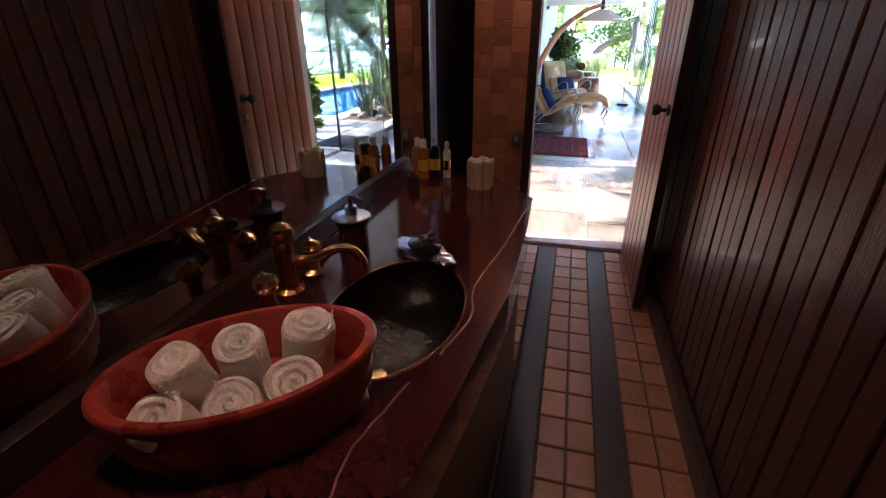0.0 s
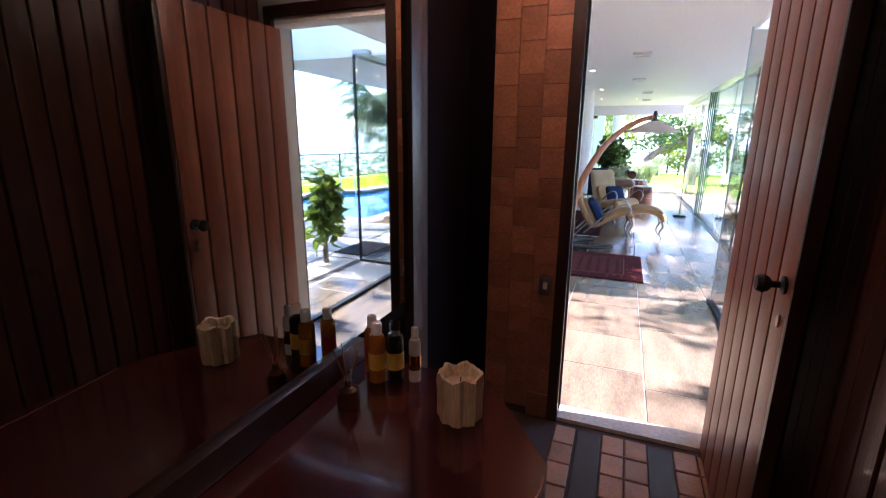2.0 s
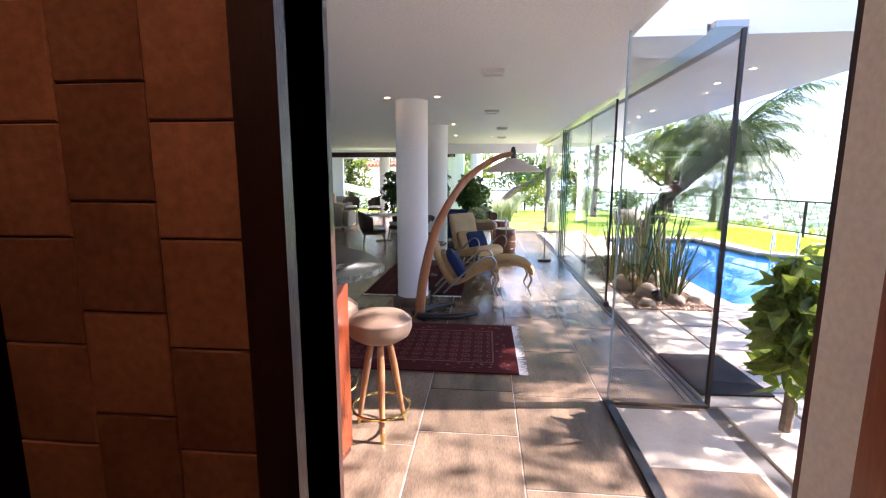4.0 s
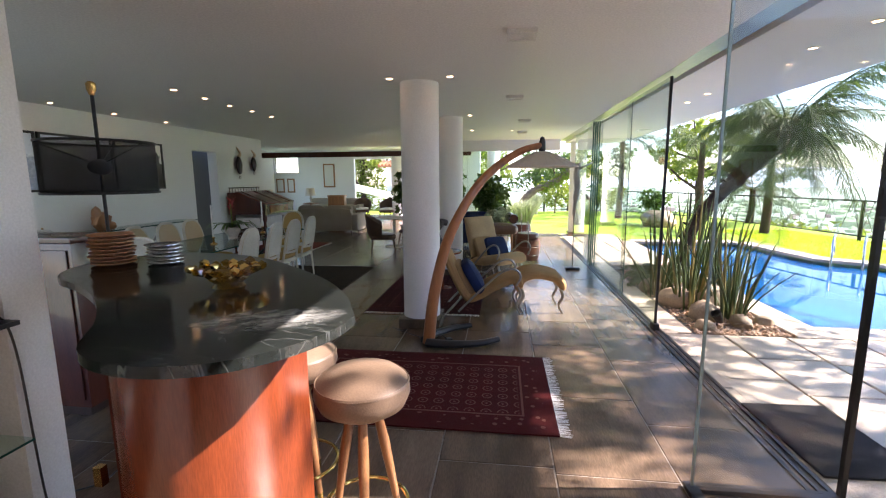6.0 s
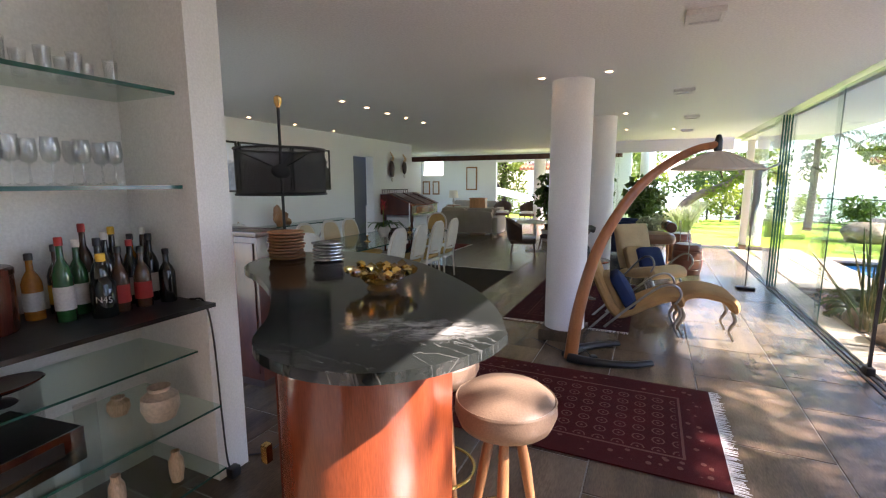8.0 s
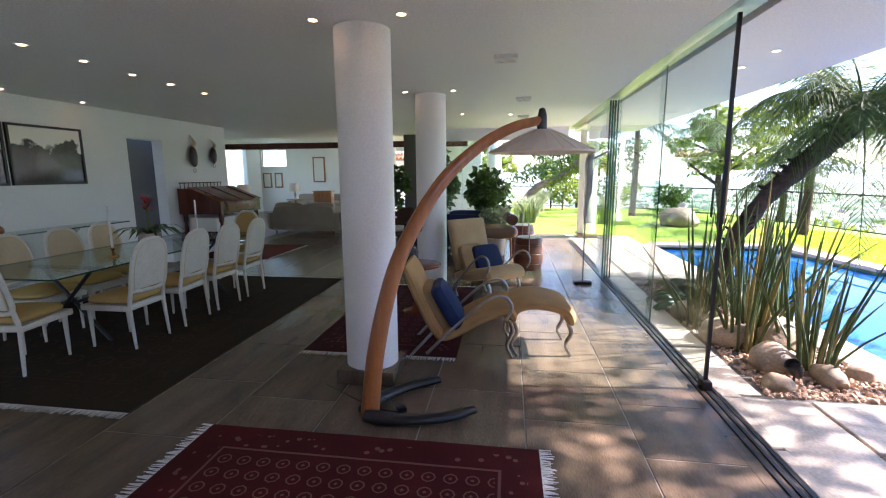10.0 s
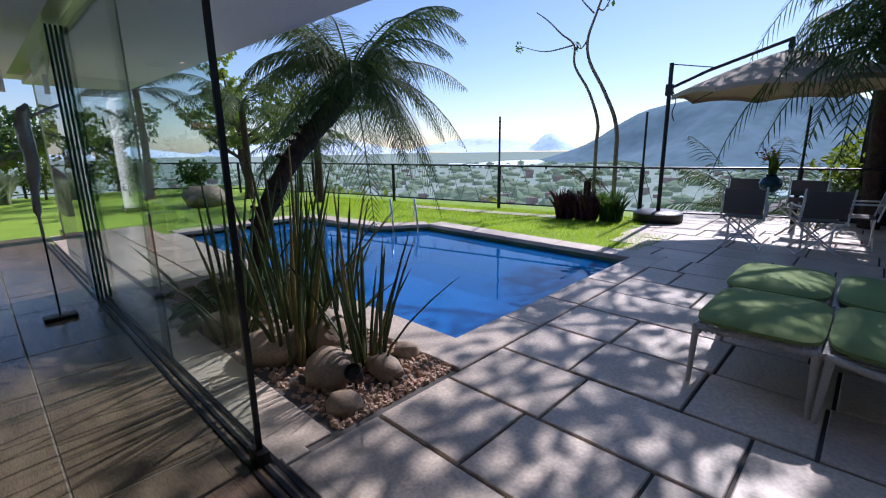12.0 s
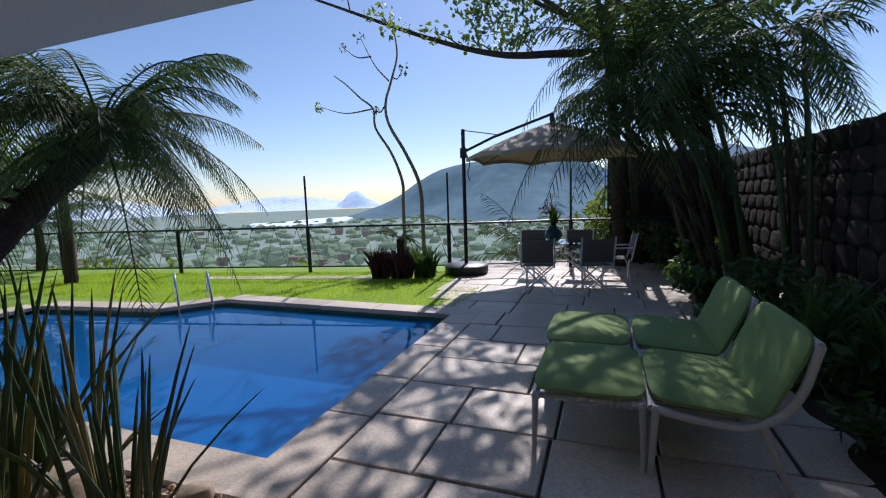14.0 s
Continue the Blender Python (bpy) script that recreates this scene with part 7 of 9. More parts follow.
def planter():
    rnd = random.Random(7)
    tagged(part("planting_bed", B((1.95, 8.5, -0.1, 2.95, 11.9, -0.035)), SOIL, None, "", False), "dark soil of the poolside planting bed", "planting bed", "", "structure")
    bm = bmesh.new()
    for k in range(2200):
        x, y = rnd.uniform(1.98, 2.92), 8.52 + 3.3 * rnd.random() ** 1.8
        r = rnd.uniform(0.012, 0.026)
        m = pose(x, y, -0.03 + rnd.uniform(0, 0.022), rnd.uniform(0, 90), rnd.uniform(0, 90), rnd.uniform(0, 180)) @ Matrix.Diagonal((r * 1.3, r, r * 0.7, 1))
        stamp(bm, ico(1), m)
    gm = mat("brown_gravel", (0.55, 0.38, 0.25), 0.65, 0, (0.25, 0.15, 0.1), 14, 90, 0.95, 0.1, 0.4)
    tagged(part("gravel", bm, gm, None), "loose brown and cream gravel in the planting bed", "gravel", "", "stuff")
    for x, y, r, sx, sy, sz, sd in ((2.26, 9.02, 0.16, 1.2, 1.0, 0.85, 1), (2.55, 8.83, 0.13, 1.35, 0.8, 0.65, 2), (2.12, 8.66, 0.1, 1.1, 1.0, 0.75, 3), (2.16, 9.6, 0.19, 1.2, 1.1, 0.8, 4), (2.84, 8.92, 0.09, 1, 1.1, 0.8, 5), (2.5, 9.5, 0.2, 1.1, 1.0, 0.9, 6), (2.35, 9.3, 0.07, 1, 1, 0.8, 7), (2.1, 10.3, 0.16, 1.2, 1, 0.8, 8)):
        bm = blob(bmesh.new(), (0, 0, sz * r * 0.75), (r * sx, r * sy, r * sz), 0.22, 1.5, 3, sd)
        ob = part("boulder", bm, ROCK, None)
        ob.matrix_world = pose(x, y, -0.04, 0, 0, sd * 40)
        tagged(ob, "smooth rounded river boulder in the gravel bed", "rock", "planting bed boulders")
    # spear-leaved clumps: each leaf is a part
    for cx, cy, n, hh, sd in ((2.5, 8.98, 26, 1.25, 1), (2.25, 9.45, 34, 1.45, 2), (2.62, 9.5, 22, 1.3, 3), (2.1, 10.1, 26, 1.3, 4), (2.6, 10.2, 18, 1.2, 5)):
        t = thing("spear_plant", cx, cy, -0.03, 0, "tall clump of stiff green spear-like leaves in the gravel", "plant", "spear plants")
        rnd = random.Random(sd * 13)
        for k in range(n):
            a, rr = rnd.uniform(0, 6.28), 0.14 * math.sqrt(rnd.random())
            le = rnd.uniform(0.02, 0.3) if rnd.random() < 0.72 else rnd.uniform(0.4, 0.85)
            h = hh * rnd.uniform(0.55, 1.1) * (1 if le < 0.3 else 0.75)
            dx, dy = math.cos(a), math.sin(a)
            pts = [(rr * dx + dx * le * h * q ** 1.4, rr * dy + dy * le * h * q ** 1.4, h * q * (1 - 0.12 * le * q)) for q in (0, 0.25, 0.5, 0.75, 0.92, 1)]
            part("leaf", tube(bmesh.new(), pts, [0.013, 0.015, 0.0135, 0.0105, 0.006, 0.001], 6, 0.55), SPEAR_DRY if rnd.random() < 0.22 else SPEAR, t)
    rnd = random.Random(99)
    for cx, cy in ((2.3, 11.0), (2.15, 10.6), (2.6, 11.3)):
        t = thing("low_fern", cx, cy, -0.04, 0, "low dark green fern at the palm's foot", "plant", "low ferns")
        palm_crown(t, (0, 0, 0.05), 14, 0.55, 0.13, rnd, (0.5, 1.2), (0.8, 1.3), leafmat=LEAF, w=0.02, nl=18)
    t = thing("garden_spotlight", 2.28, 8.77, -0.035, -60, "small black garden spotlight aimed upward", "spotlight")
    part("head", moved(lathe(bmesh.new(), [(0, -0.08), (0.03, -0.075), (0.045, -0.02), (0.055, 0.06), (0.05, 0.062), (0.04, 0.03), (0, 0.03)], seg=18), pose(0, 0, 0.13, 40, 0, 0)), BLACK_METAL, t)
    part("stake", tube(bmesh.new(), [(0, 0, 0), (0, 0, 0.1)], 0.01, 6), BLACK_METAL, t)


planter()


def fence():
    posts = [(11.5, 5.0, 2.0), (11.0, 7.6, 2.05), (10.1, 10.0, 2.05), (9.47, 13.05, 2.1), (8.84, 16.15, 1.02), (8.2, 19.2, 2.1), (7.2, 22.3, 1.02), (5.2, 25.2, 2.1), (2.0, 26.2, 1.02), (-1.5, 26.2, 1.6), (-5.0, 26.2, 1.02)]
    for i, (x, y, h) in enumerate(posts[:-1]):
        x2, y2, _ = posts[i + 1]
        t = thing("fence_panel", x, y, 0, 0, "black metal garden fence with zigzag cord between two rails", "fence", "garden fence")
        dx, dy = x2 - x, y2 - y
        part("post", tube(bmesh.new(), [(0, 0, -0.1), (0, 0, 1.0)], 0.042, 10), BLACK_METAL, t)
        if h > 1.1:
            part("upper_post", tube(bmesh.new(), [(0, 0, 1.0), (0, 0, h)], 0.022, 8), BLACK_METAL, t)
        for z in (0.99, 0.12):
            part("rail", tube(bmesh.new(), [(0, 0, z), (dx, dy, z)], 0.022 if z > 0.5 else 0.016, 8), BLACK_METAL, t)
        n = int(math.hypot(dx, dy) / 0.26)
        pts = [(dx * k / n, dy * k / n, 0.97 if k % 2 else 0.14) for k in range(n + 1)]
        part("cord", tube(bmesh.new(), pts, 0.0085, 5), BLACK_METAL, t)
        for k in range(1, n, 2):
            part("knot", blob(bmesh.new(), pts[k], (0.028, 0.028, 0.034), 0.1, 3, 1), BLACK_METAL, t)


fence()


def umbrella():
    t = thing("cantilever_umbrella", 9.9, 9.57, 0, 0, "taupe cantilever parasol open over the garden table", "umbrella")
    part("base", lathe(bmesh.new(), [(0, 0), (0.42, 0), (0.44, 0.03), (0.44, 0.16), (0.4, 0.19), (0.08, 0.2), (0, 0.2)], seg=28), BLACK_METAL, t)
    part("pole", tube(bmesh.new(), [(0, 0, 0.2), (0, 0, 2.86)], 0.038, 12), BLACK_METAL, t)
    part("arm", tube(bmesh.new(), [(0, 0, 2.42), (0, -0.6, 2.66), (0, -1.72, 3.0)], 0.026, 10), BLACK_METAL, t)
    part("stay", tube(bmesh.new(), [(0, 0, 2.84), (0, -0.72, 2.7)], 0.01, 6), BLACK_METAL, t)
    part("crank_box", B((-0.05, -0.06, 2.3, 0.05, 0.06, 2.5), bevel=0.012), BLACK_METAL, t)
    part("strap", tube(bmesh.new(), curve([(0, -0.05, 2.4), (0.02, -0.12, 2.2), (0, -0.08, 2.0), (0.02, -0.12, 1.85)], 4), 0.01, 6), BLACK_METAL, t)
    n, R = 8, 1.6
    c = Vector((0, -1.72, 0))
    apex = c + Vector((0, 0, 2.86))
    rim = [c + Vector((R * math.cos(2 * math.pi * (k + 0.5) / n), R * math.sin(2 * math.pi * (k + 0.5) / n), 2.24)) for k in range(n)]
    bm = bmesh.new()
    for k in range(n):
        a, b = rim[k], rim[(k + 1) % n]
        rows = []
        for q in range(7):
            s = q / 6
            row = []
            for j in range(5):
                u = j / 4
                p = apex.lerp(a.lerp(b, u), s)
                p.z -= 0.16 * s * (1 - s) * -1 + 0.1 * s * 4 * u * (1 - u) * -0.6 * s
                row.append(bm.verts.new(p))
            rows.append(row)
        for r0, r1 in zip(rows, rows[1:]):
            for j in range(4):
                try:
                    bm.faces.new((r0[j], r0[j + 1], r1[j + 1], r1[j]))
                except ValueError:
                    pass
        for j in range(4):
            v0, v1 = rows[-1][j], rows[-1][j + 1]
            bm.faces.new((v0, v1, bm.verts.new(v1.co + Vector((0, 0, -0.07))), bm.verts.new(v0.co + Vector((0, 0, -0.07)))))
    bmesh.ops.remove_doubles(bm, verts=bm.verts, dist=0.001)
    part("canopy", bm, CANVAS, t, "taupe octagonal canvas canopy")
    part("finial", lathe(bmesh.new(), [(0.03, 2.84), (0.05, 2.9), (0.03, 3.02), (0, 3.03)], 0, -1.72, 12), BLACK_METAL, t)
    for k in range(n):
        part("rib", tube(bmesh.new(), [apex + Vector((0, 0, -0.06)), rim[k] + Vector((0, 0, -0.03))], 0.01, 5), BLACK_METAL, t)
    return t


umbrella()


def garden_table():
    t = thing("garden_table", 9.1, 7.7, 0, 0, "glass-topped white metal garden table under the parasol", "table")
    part("tabletop", B((-0.5, -0.55, 0.715, 0.5, 0.55, 0.727)), TABLE_GLASS, t, "clear glass top", False)
    for x in (-0.4, 0.4):
        for y in (-0.45, 0.45):
            part("leg", tube(bmesh.new(), [(x, y, 0), (x * 0.96, y * 0.96, 0.7)], 0.016, 8), WHITE_METAL, t)
    for y in (-0.43, 0.43):
        part("rail", tube(bmesh.new(), [(-0.39, y, 0.7), (0.39, y, 0.7)], 0.014, 6), WHITE_METAL, t)
    return t


garden_table()


def vase():
    t = thing("vase", 9.1, 7.75, 0.728, 0, "dark teal round vase with leaves and orange flowers", "vase")
    part("body", lathe(bmesh.new(), [(0, 0), (0.07, 0), (0.13, 0.06), (0.15, 0.13), (0.12, 0.2), (0.07, 0.235), (0.085, 0.26), (0.075, 0.26), (0.06, 0.235), (0, 0.2)], seg=24), TEAL, t)
    rnd = random.Random(3)
    part("leaf", blades(bmesh.new(), 26, rnd, -0.04, 0.04, -0.04, 0.04, 0.22, 0.25, 0.45, 0.025, 0.5), LEAF_BRIGHT, t, "", False)
    part("flower", leafcards(bmesh.new(), (0.05, 0.1, 0.55), (0.12, 0.12, 0.1), 26, 0.07, rnd, -0.3), mat("orange_petal", (0.55, 0.13, 0.04), 0.6, 0, (0.35, 0.06, 0.03), 9, 60, 0.5, 0), t, "orange-red blooms", False)


vase()


def folding_chair(x, y, rz):
    t = thing("folding_chair", x, y, 0, rz, "folding director chair with white frame and grey sling", "chair", "garden chairs")
    part("seat", B((-0.23, -0.2, 0.44, 0.23, 0.22, 0.452), bevel=0.004), MESH_GREY, t)
    part("backrest", moved(B((-0.23, -0.008, 0.0, 0.23, 0.008, 0.36), bevel=0.004), pose(0, -0.23, 0.5, 12, 0, 0)), MESH_GREY, t)
    for s in (-1, 1):
        part("leg", tube(bmesh.new(), [(s * 0.24, 0.22, 0.01), (-s * 0.24, 0.18, 0.44)], 0.012, 6), WHITE_METAL, t)
        part("leg", tube(bmesh.new(), [(s * 0.24, -0.22, 0.01), (-s * 0.24, -0.18, 0.44)], 0.012, 6), WHITE_METAL, t)
        part("runner", tube(bmesh.new(), [(s * 0.24, -0.26, 0.012), (s * 0.24, 0.26, 0.012)], 0.012, 6), WHITE_METAL, t)
        part("upright", tube(bmesh.new(), [(s * 0.25, -0.21, 0.42), (s * 0.25, -0.31, 0.88)], 0.012, 6), WHITE_METAL, t)
        part("armrest", tube(bmesh.new(), [(s * 0.25, -0.24, 0.64), (s * 0.25, 0.22, 0.63), (s * 0.25, 0.21, 0.44)], 0.014, 6), WHITE_METAL, t)
    return t


for x, y, rz in ((8.35, 7.9, -85), (8.5, 7.1, -70), (9.75, 8.2, 95), (9.8, 7.4, 85), (9.2, 6.75, 5)):
    folding_chair(x, y, rz)


def pool_chair(x, y):
    """Faces +y; the seat's front edge is at y."""
    t = thing("pool_lounge_chair", x, y, 0, 0, "low lounge chair with sage green cushions and pale corded frame", "lounge chair", "pool lounge chairs")
    W = 0.42
    for s in (-1, 1):
        part("side_frame", tube(bmesh.new(), curve([(s * W, 0.02, 0.38), (s * W, -0.22, 0.34), (s * W, -0.45, 0.34), (s * W, -0.62, 0.5), (s * W, -0.7, 0.78)], 5), 0.022, 10), LOUNGE_FRAME, t)
        part("leg", tube(bmesh.new(), [(s * W, 0.0, 0.37), (s * W * 1.02, 0.02, 0.0)], [0.022, 0.015], 10), LOUNGE_FRAME, t)
        part("leg", tube(bmesh.new(), [(s * W, -0.48, 0.36), (s * W * 1.02, -0.62, 0.0)], [0.022, 0.015], 10), LOUNGE_FRAME, t)
    part("front_bar", tube(bmesh.new(), [(-W, 0.02, 0.38), (W, 0.02, 0.38)], 0.02, 8), LOUNGE_FRAME, t)
    part("top_bar", tube(bmesh.new(), [(-W, -0.7, 0.78), (W, -0.7, 0.78)], 0.02, 8), LOUNGE_FRAME, t)
    for k in range(18):
        q = -W + 0.02 + k * (2 * W - 0.04) / 17
        part("cord", tube(bmesh.new(), [(q, 0.02, 0.4), (q, 0.035, 0.37), (q, -0.02, 0.35), (q, -0.42, 0.33)], 0.007, 5), LOUNGE_FRAME, t, "wrapped cord")
    part("seat_cushion", moved(pad(bmesh.new(), 0.85, 0.6, 0.06, 0.028, 0.02), pose(0, -0.27, 0.375, 4, 0, 0)), GREEN_CUSHION, t, "sage green seat cushion")
    part("back_cushion", moved(pad(bmesh.new(), 0.85, 0.54, 0.055, 0.028, 0.015), pose(0, -0.615, 0.57, 113, 0, 0) @ Matrix.Rotation(math.pi, 4, "Y")), GREEN_CUSHION, t, "sage green back cushion")
    return t


def pool_ottoman(x, y):
    t = thing("pool_footstool", x, y, 0, 0, "low footstool with sage green cushion and corded frame", "footstool", "pool footstools")
    W, D = 0.4, 0.29
    for s in (-1, 1):
        part("side_bar", tube(bmesh.new(), [(s * W, -D, 0.37), (s * W, D, 0.37)], 0.02, 8), LOUNGE_FRAME, t)
        part("end_bar", tube(bmesh.new(), [(-W, s * D, 0.37), (W, s * D, 0.37)], 0.02, 8), LOUNGE_FRAME, t)
        for e in (-1, 1):
            part("leg", tube(bmesh.new(), [(s * W, e * D, 0.37), (s * W * 1.03, e * D * 1.03, 0.0)], [0.021, 0.014], 10), LOUNGE_FRAME, t)
    for k in range(16):
        q = -D + 0.02 + k * (2 * D - 0.04) / 15
        for s in (-1, 1):
            part("cord", tube(bmesh.new(), [(s * W, q, 0.392), (s * (W + 0.022), q, 0.37), (s * W, q, 0.348), (s * (W - 0.05), q, 0.355)], 0.007, 5), LOUNGE_FRAME, t, "wrapped cord")
    part("cushion", moved(pad(bmesh.new(), 0.86, 0.63, 0.06, 0.028, 0.015), pose(0, 0, 0.385)), GREEN_CUSHION, t, "sage green cushion")
    return t


pool_chair(4.17, 6.64)
pool_chair(5.09, 6.66)
pool_ottoman(4.18, 6.99)
pool_ottoman(5.09, 7.03)


def pool_ladder():
    t = thing("pool_ladder", 6.5, 13.2, 0, 0, "chrome pool ladder with two curved handrails", "ladder")
    for dx, dy in ((0.0, 0.22), (0.28, -0.16)):
        part("handrail", tube(bmesh.new(), curve([(dx + 0.1, dy + 0.18, 0.0), (dx + 0.08, dy + 0.16, 0.3), (dx - 0.04, dy, 0.46), (dx - 0.2, dy - 0.2, 0.3), (dx - 0.3, dy - 0.36, -0.1), (dx - 0.31, dy - 0.38, -0.9)], 6), 0.02, 10), CHROME, t)
    for z in (-0.3, -0.6):
        part("tread", B((-0.32, -0.52, z, -0.02, -0.18, z + 0.03), bevel=0.006), CHROME, t)


pool_ladder()


def shrub(name, x, y, r, h, material, label, seed, n=420, size=0.12, blade=False, category="shrub"):
    t = thing(name, x, y, -0.02, 0, label, category, "garden shrubs")
    rnd = random.Random(seed)
    part("stem", tube(bmesh.new(), [(0, 0, -0.05), (0.03, 0.02, h * 0.55)], [0.04, 0.02], 7), PALE_BARK, t)
    bm = bmesh.new()
    if blade:
        blades(bm, n, rnd, -r * 0.35, r * 0.35, -r * 0.35, r * 0.35, 0, h * 0.6, h, size * 0.2, 0.7)
    else:
        for k in range(max(4, n // 70)):
            a, q = rnd.uniform(0, 6.28), rnd.uniform(0, 0.6)
            s = rnd.uniform(0.35, 0.6)
            leafcards(bm, (r * q * math.cos(a), r * q * math.sin(a), h * rnd.uniform(0.3, 0.8)), (r * s, r * s, h * s * 0.55), 70, size, rnd)
    part("foliage", bm, material, t, "", False)
    return t


# bed by the fence
for x, y, m, lab, sd in ((9.2, 10.7, PURPLE_LEAF, "dark purple-leaved clump by the fence", 1), (9.35, 10.25, LEAF, "green spiky cycad by the fence", 2), (9.1, 11.1, PURPLE_LEAF, "dark purple-leaved clump by the fence", 3)):
    shrub("shrub", x, y, 0.45, 0.65, m, lab, sd, 150, 0.16, True)
t = thing("cycad", 9.3, 10.75, 0, 0, "small cycad with short trunk and feathered crown", "plant")
part("trunk", tube(bmesh.new(), [(0, 0, 0), (0, 0, 0.75)], [0.08, 0.07], 10), BARK, t)
palm_crown(t, (0, 0, 0.75), 16, 0.5, 0.1, random.Random(8), (0.2, 1.2), (0.6, 1.0), nl=14)


def bare_tree():
    t = thing("bare_tree", 12.0, 11.4, -1.6, 0, "slender twisting bare tree with a few leaf tips", "tree")
    part("trunk", tube(bmesh.new(), curve([(0, -0.05, 0), (0, -0.03, 2.5), (-0.05, 0.0, 3.5), (0.0, 0.38, 4.32), (-0.05, 0.78, 5.05), (0, 0.88, 5.6), (0.05, 0.7, 6.2), (0.0, 0.5, 6.75), (0, 0.56, 7.4)], 6), [0.062 - 0.046 * i / 48 for i in range(49)], 8), PALE_BARK, t)
    part("limb", tube(bmesh.new(), curve([(0, 0.5, 1.5), (0, 0.5, 3.0), (0, 0.5, 3.6), (0.0, 0.78, 4.34), (0, 1.2, 5.0), (0, 1.25, 5.5), (0, 1.62, 5.82), (0.0, 2.02, 6.2), (0, 2.38, 6.47)], 6), [0.05 - 0.038 * i / 48 for i in range(49)], 8), PALE_BARK, t)
    rnd = random.Random(31)
    for p, q in (((0, 1.25, 5.5), (0, 2.94, 5.73)), ((0, 0.9, 5.55), (0.1, 1.27, 5.55)), ((0, 0.76, 6.15), (0, 1.52, 7.32)), ((0, 1.23, 6.81), (0, 2.1, 7.2)), ((0, 0.68, 6.25), (0, 0.36, 6.4))):
        mid = (Vector(p) + Vector(q)) / 2 + Vector((0, 0, -0.15))
        tw = part("twig", tube(bmesh.new(), curve([p, mid, q], 5), [0.022 - 0.0015 * i for i in range(11)], 6), PALE_BARK, t)
        tagged(part("leaf", leafcards(bmesh.new(), q, (0.1, 0.14, 0.14), 9, 0.14, rnd), LEAF, tw, "", False), "", "", "", "stuff")
    return t


bare_tree()


def areca(x, y, n, h, seed, lean):
    """A clump of cane-like palm stems with arching fronds."""
    t = thing("bamboo_palm", x, y, -0.02, 0, "tall clump of cane palms with arching feather fronds", "palm", "cane palms")
    rnd = random.Random(seed)
    for k in range(n):
        a = rnd.uniform(0, 6.28)
        bx, by = 0.32 * math.cos(a) * rnd.random(), 0.32 * math.sin(a) * rnd.random()
        hh = h * rnd.uniform(0.75, 1.1)
        tx, ty = bx * 3 + lean[0] * rnd.uniform(0.5, 1.2), by * 3 + lean[1] * rnd.uniform(0.4, 1.2)
        pts = curve([(bx, by, 0), (bx + (tx - bx) * 0.35, by + (ty - by) * 0.35, hh * 0.5), (tx, ty, hh)], 6)
        part("cane", tube(bmesh.new(), pts, [0.045 - 0.02 * i / len(pts) for i in range(len(pts))], 8), BARK if k % 3 else SPEAR, t)
        bm = bmesh.new()
        for j in range(7):
            frond(bm, pts[-1], rnd.uniform(0, 6.28), rnd.uniform(1.4, 2.4), rnd.uniform(0.1, 1.2), rnd.uniform(0.7, 1.5), rnd, 0.42, 22, 0.03)
        part("crown", bm, PALM_LEAF, t, "", False)
    return t


areca(8.6, 5.2, 10, 3.2, 5, (-0.3, 1.1))
areca(7.6, 4.75, 4, 3.9, 6, (0.5, 0.4))
areca(10.0, 5.3, 7, 3.9, 7, (-0.2, 1.0))
areca(11.8, 6.2, 5, 3.6, 8, (-0.2, 0.4))
# palm beyond the fence
t = thing("palm_tree", 12.3, 8.3, -2.6, 0, "young feather palm rising beyond the fence", "palm")
part("trunk", tube(bmesh.new(), [(0, 0, 0), (0.05, 0, 2.4)], [0.14, 0.11], 10), BARK, t)
palm_crown(t, (0.05, 0, 2.4), 20, 2.3, 0.45, random.Random(17), (0.4, 1.3), (0.6, 1.0), w=0.03)


def big_tree(x, y, h, r, seed, label, clumps, leaf, material, base=0.0, trunk=0.22, per=110, spread=0.7, flat=0.45, limbs=6):
    t = thing("tree", x, y, base, 0, label, "tree", "garden trees")
    rnd = random.Random(seed)
    pts = curve([(0, 0, -0.1), (0.1, 0.1, h * 0.25), (-0.1, 0.25, h * 0.5), (0.1, 0.3, h * 0.72)], 6)
    part("trunk", tube(bmesh.new(), pts, [trunk * (1 - 0.55 * i / len(pts)) for i in range(len(pts))], 12), BARK, t)
    tips = []
    for k in range(limbs):
        a = 6.283 * k / limbs + rnd.uniform(-0.3, 0.3)
        s = pts[int(len(pts) * rnd.uniform(0.55, 0.98))]
        e = Vector((r * spread * math.cos(a), r * spread * math.sin(a), h * rnd.uniform(0.72, 0.98)))
        c = curve([s, s.lerp(e, 0.5) + Vector((0, 0, -0.06 * h * rnd.random())), e], 6)
        part("limb", tube(bmesh.new(), c, [trunk * 0.42 * (1 - 0.75 * i / len(c)) for i in range(len(c))], 8), BARK, t)
        tips += [c[7], c[9], e]
    bm = bmesh.new()
    for k in range(clumps):
        c = rnd.choice(tips) + Vector((rnd.uniform(-1, 1) * r * 0.3, rnd.uniform(-1, 1) * r * 0.3, rnd.uniform(-0.4, 1) * r * flat * 0.5))
        s = r * rnd.uniform(0.1, 0.22)
        leafcards(bm, c, (s, s, s * 0.6), per, leaf, rnd)
    part("crown", bm, material, t, "", False)
    return t


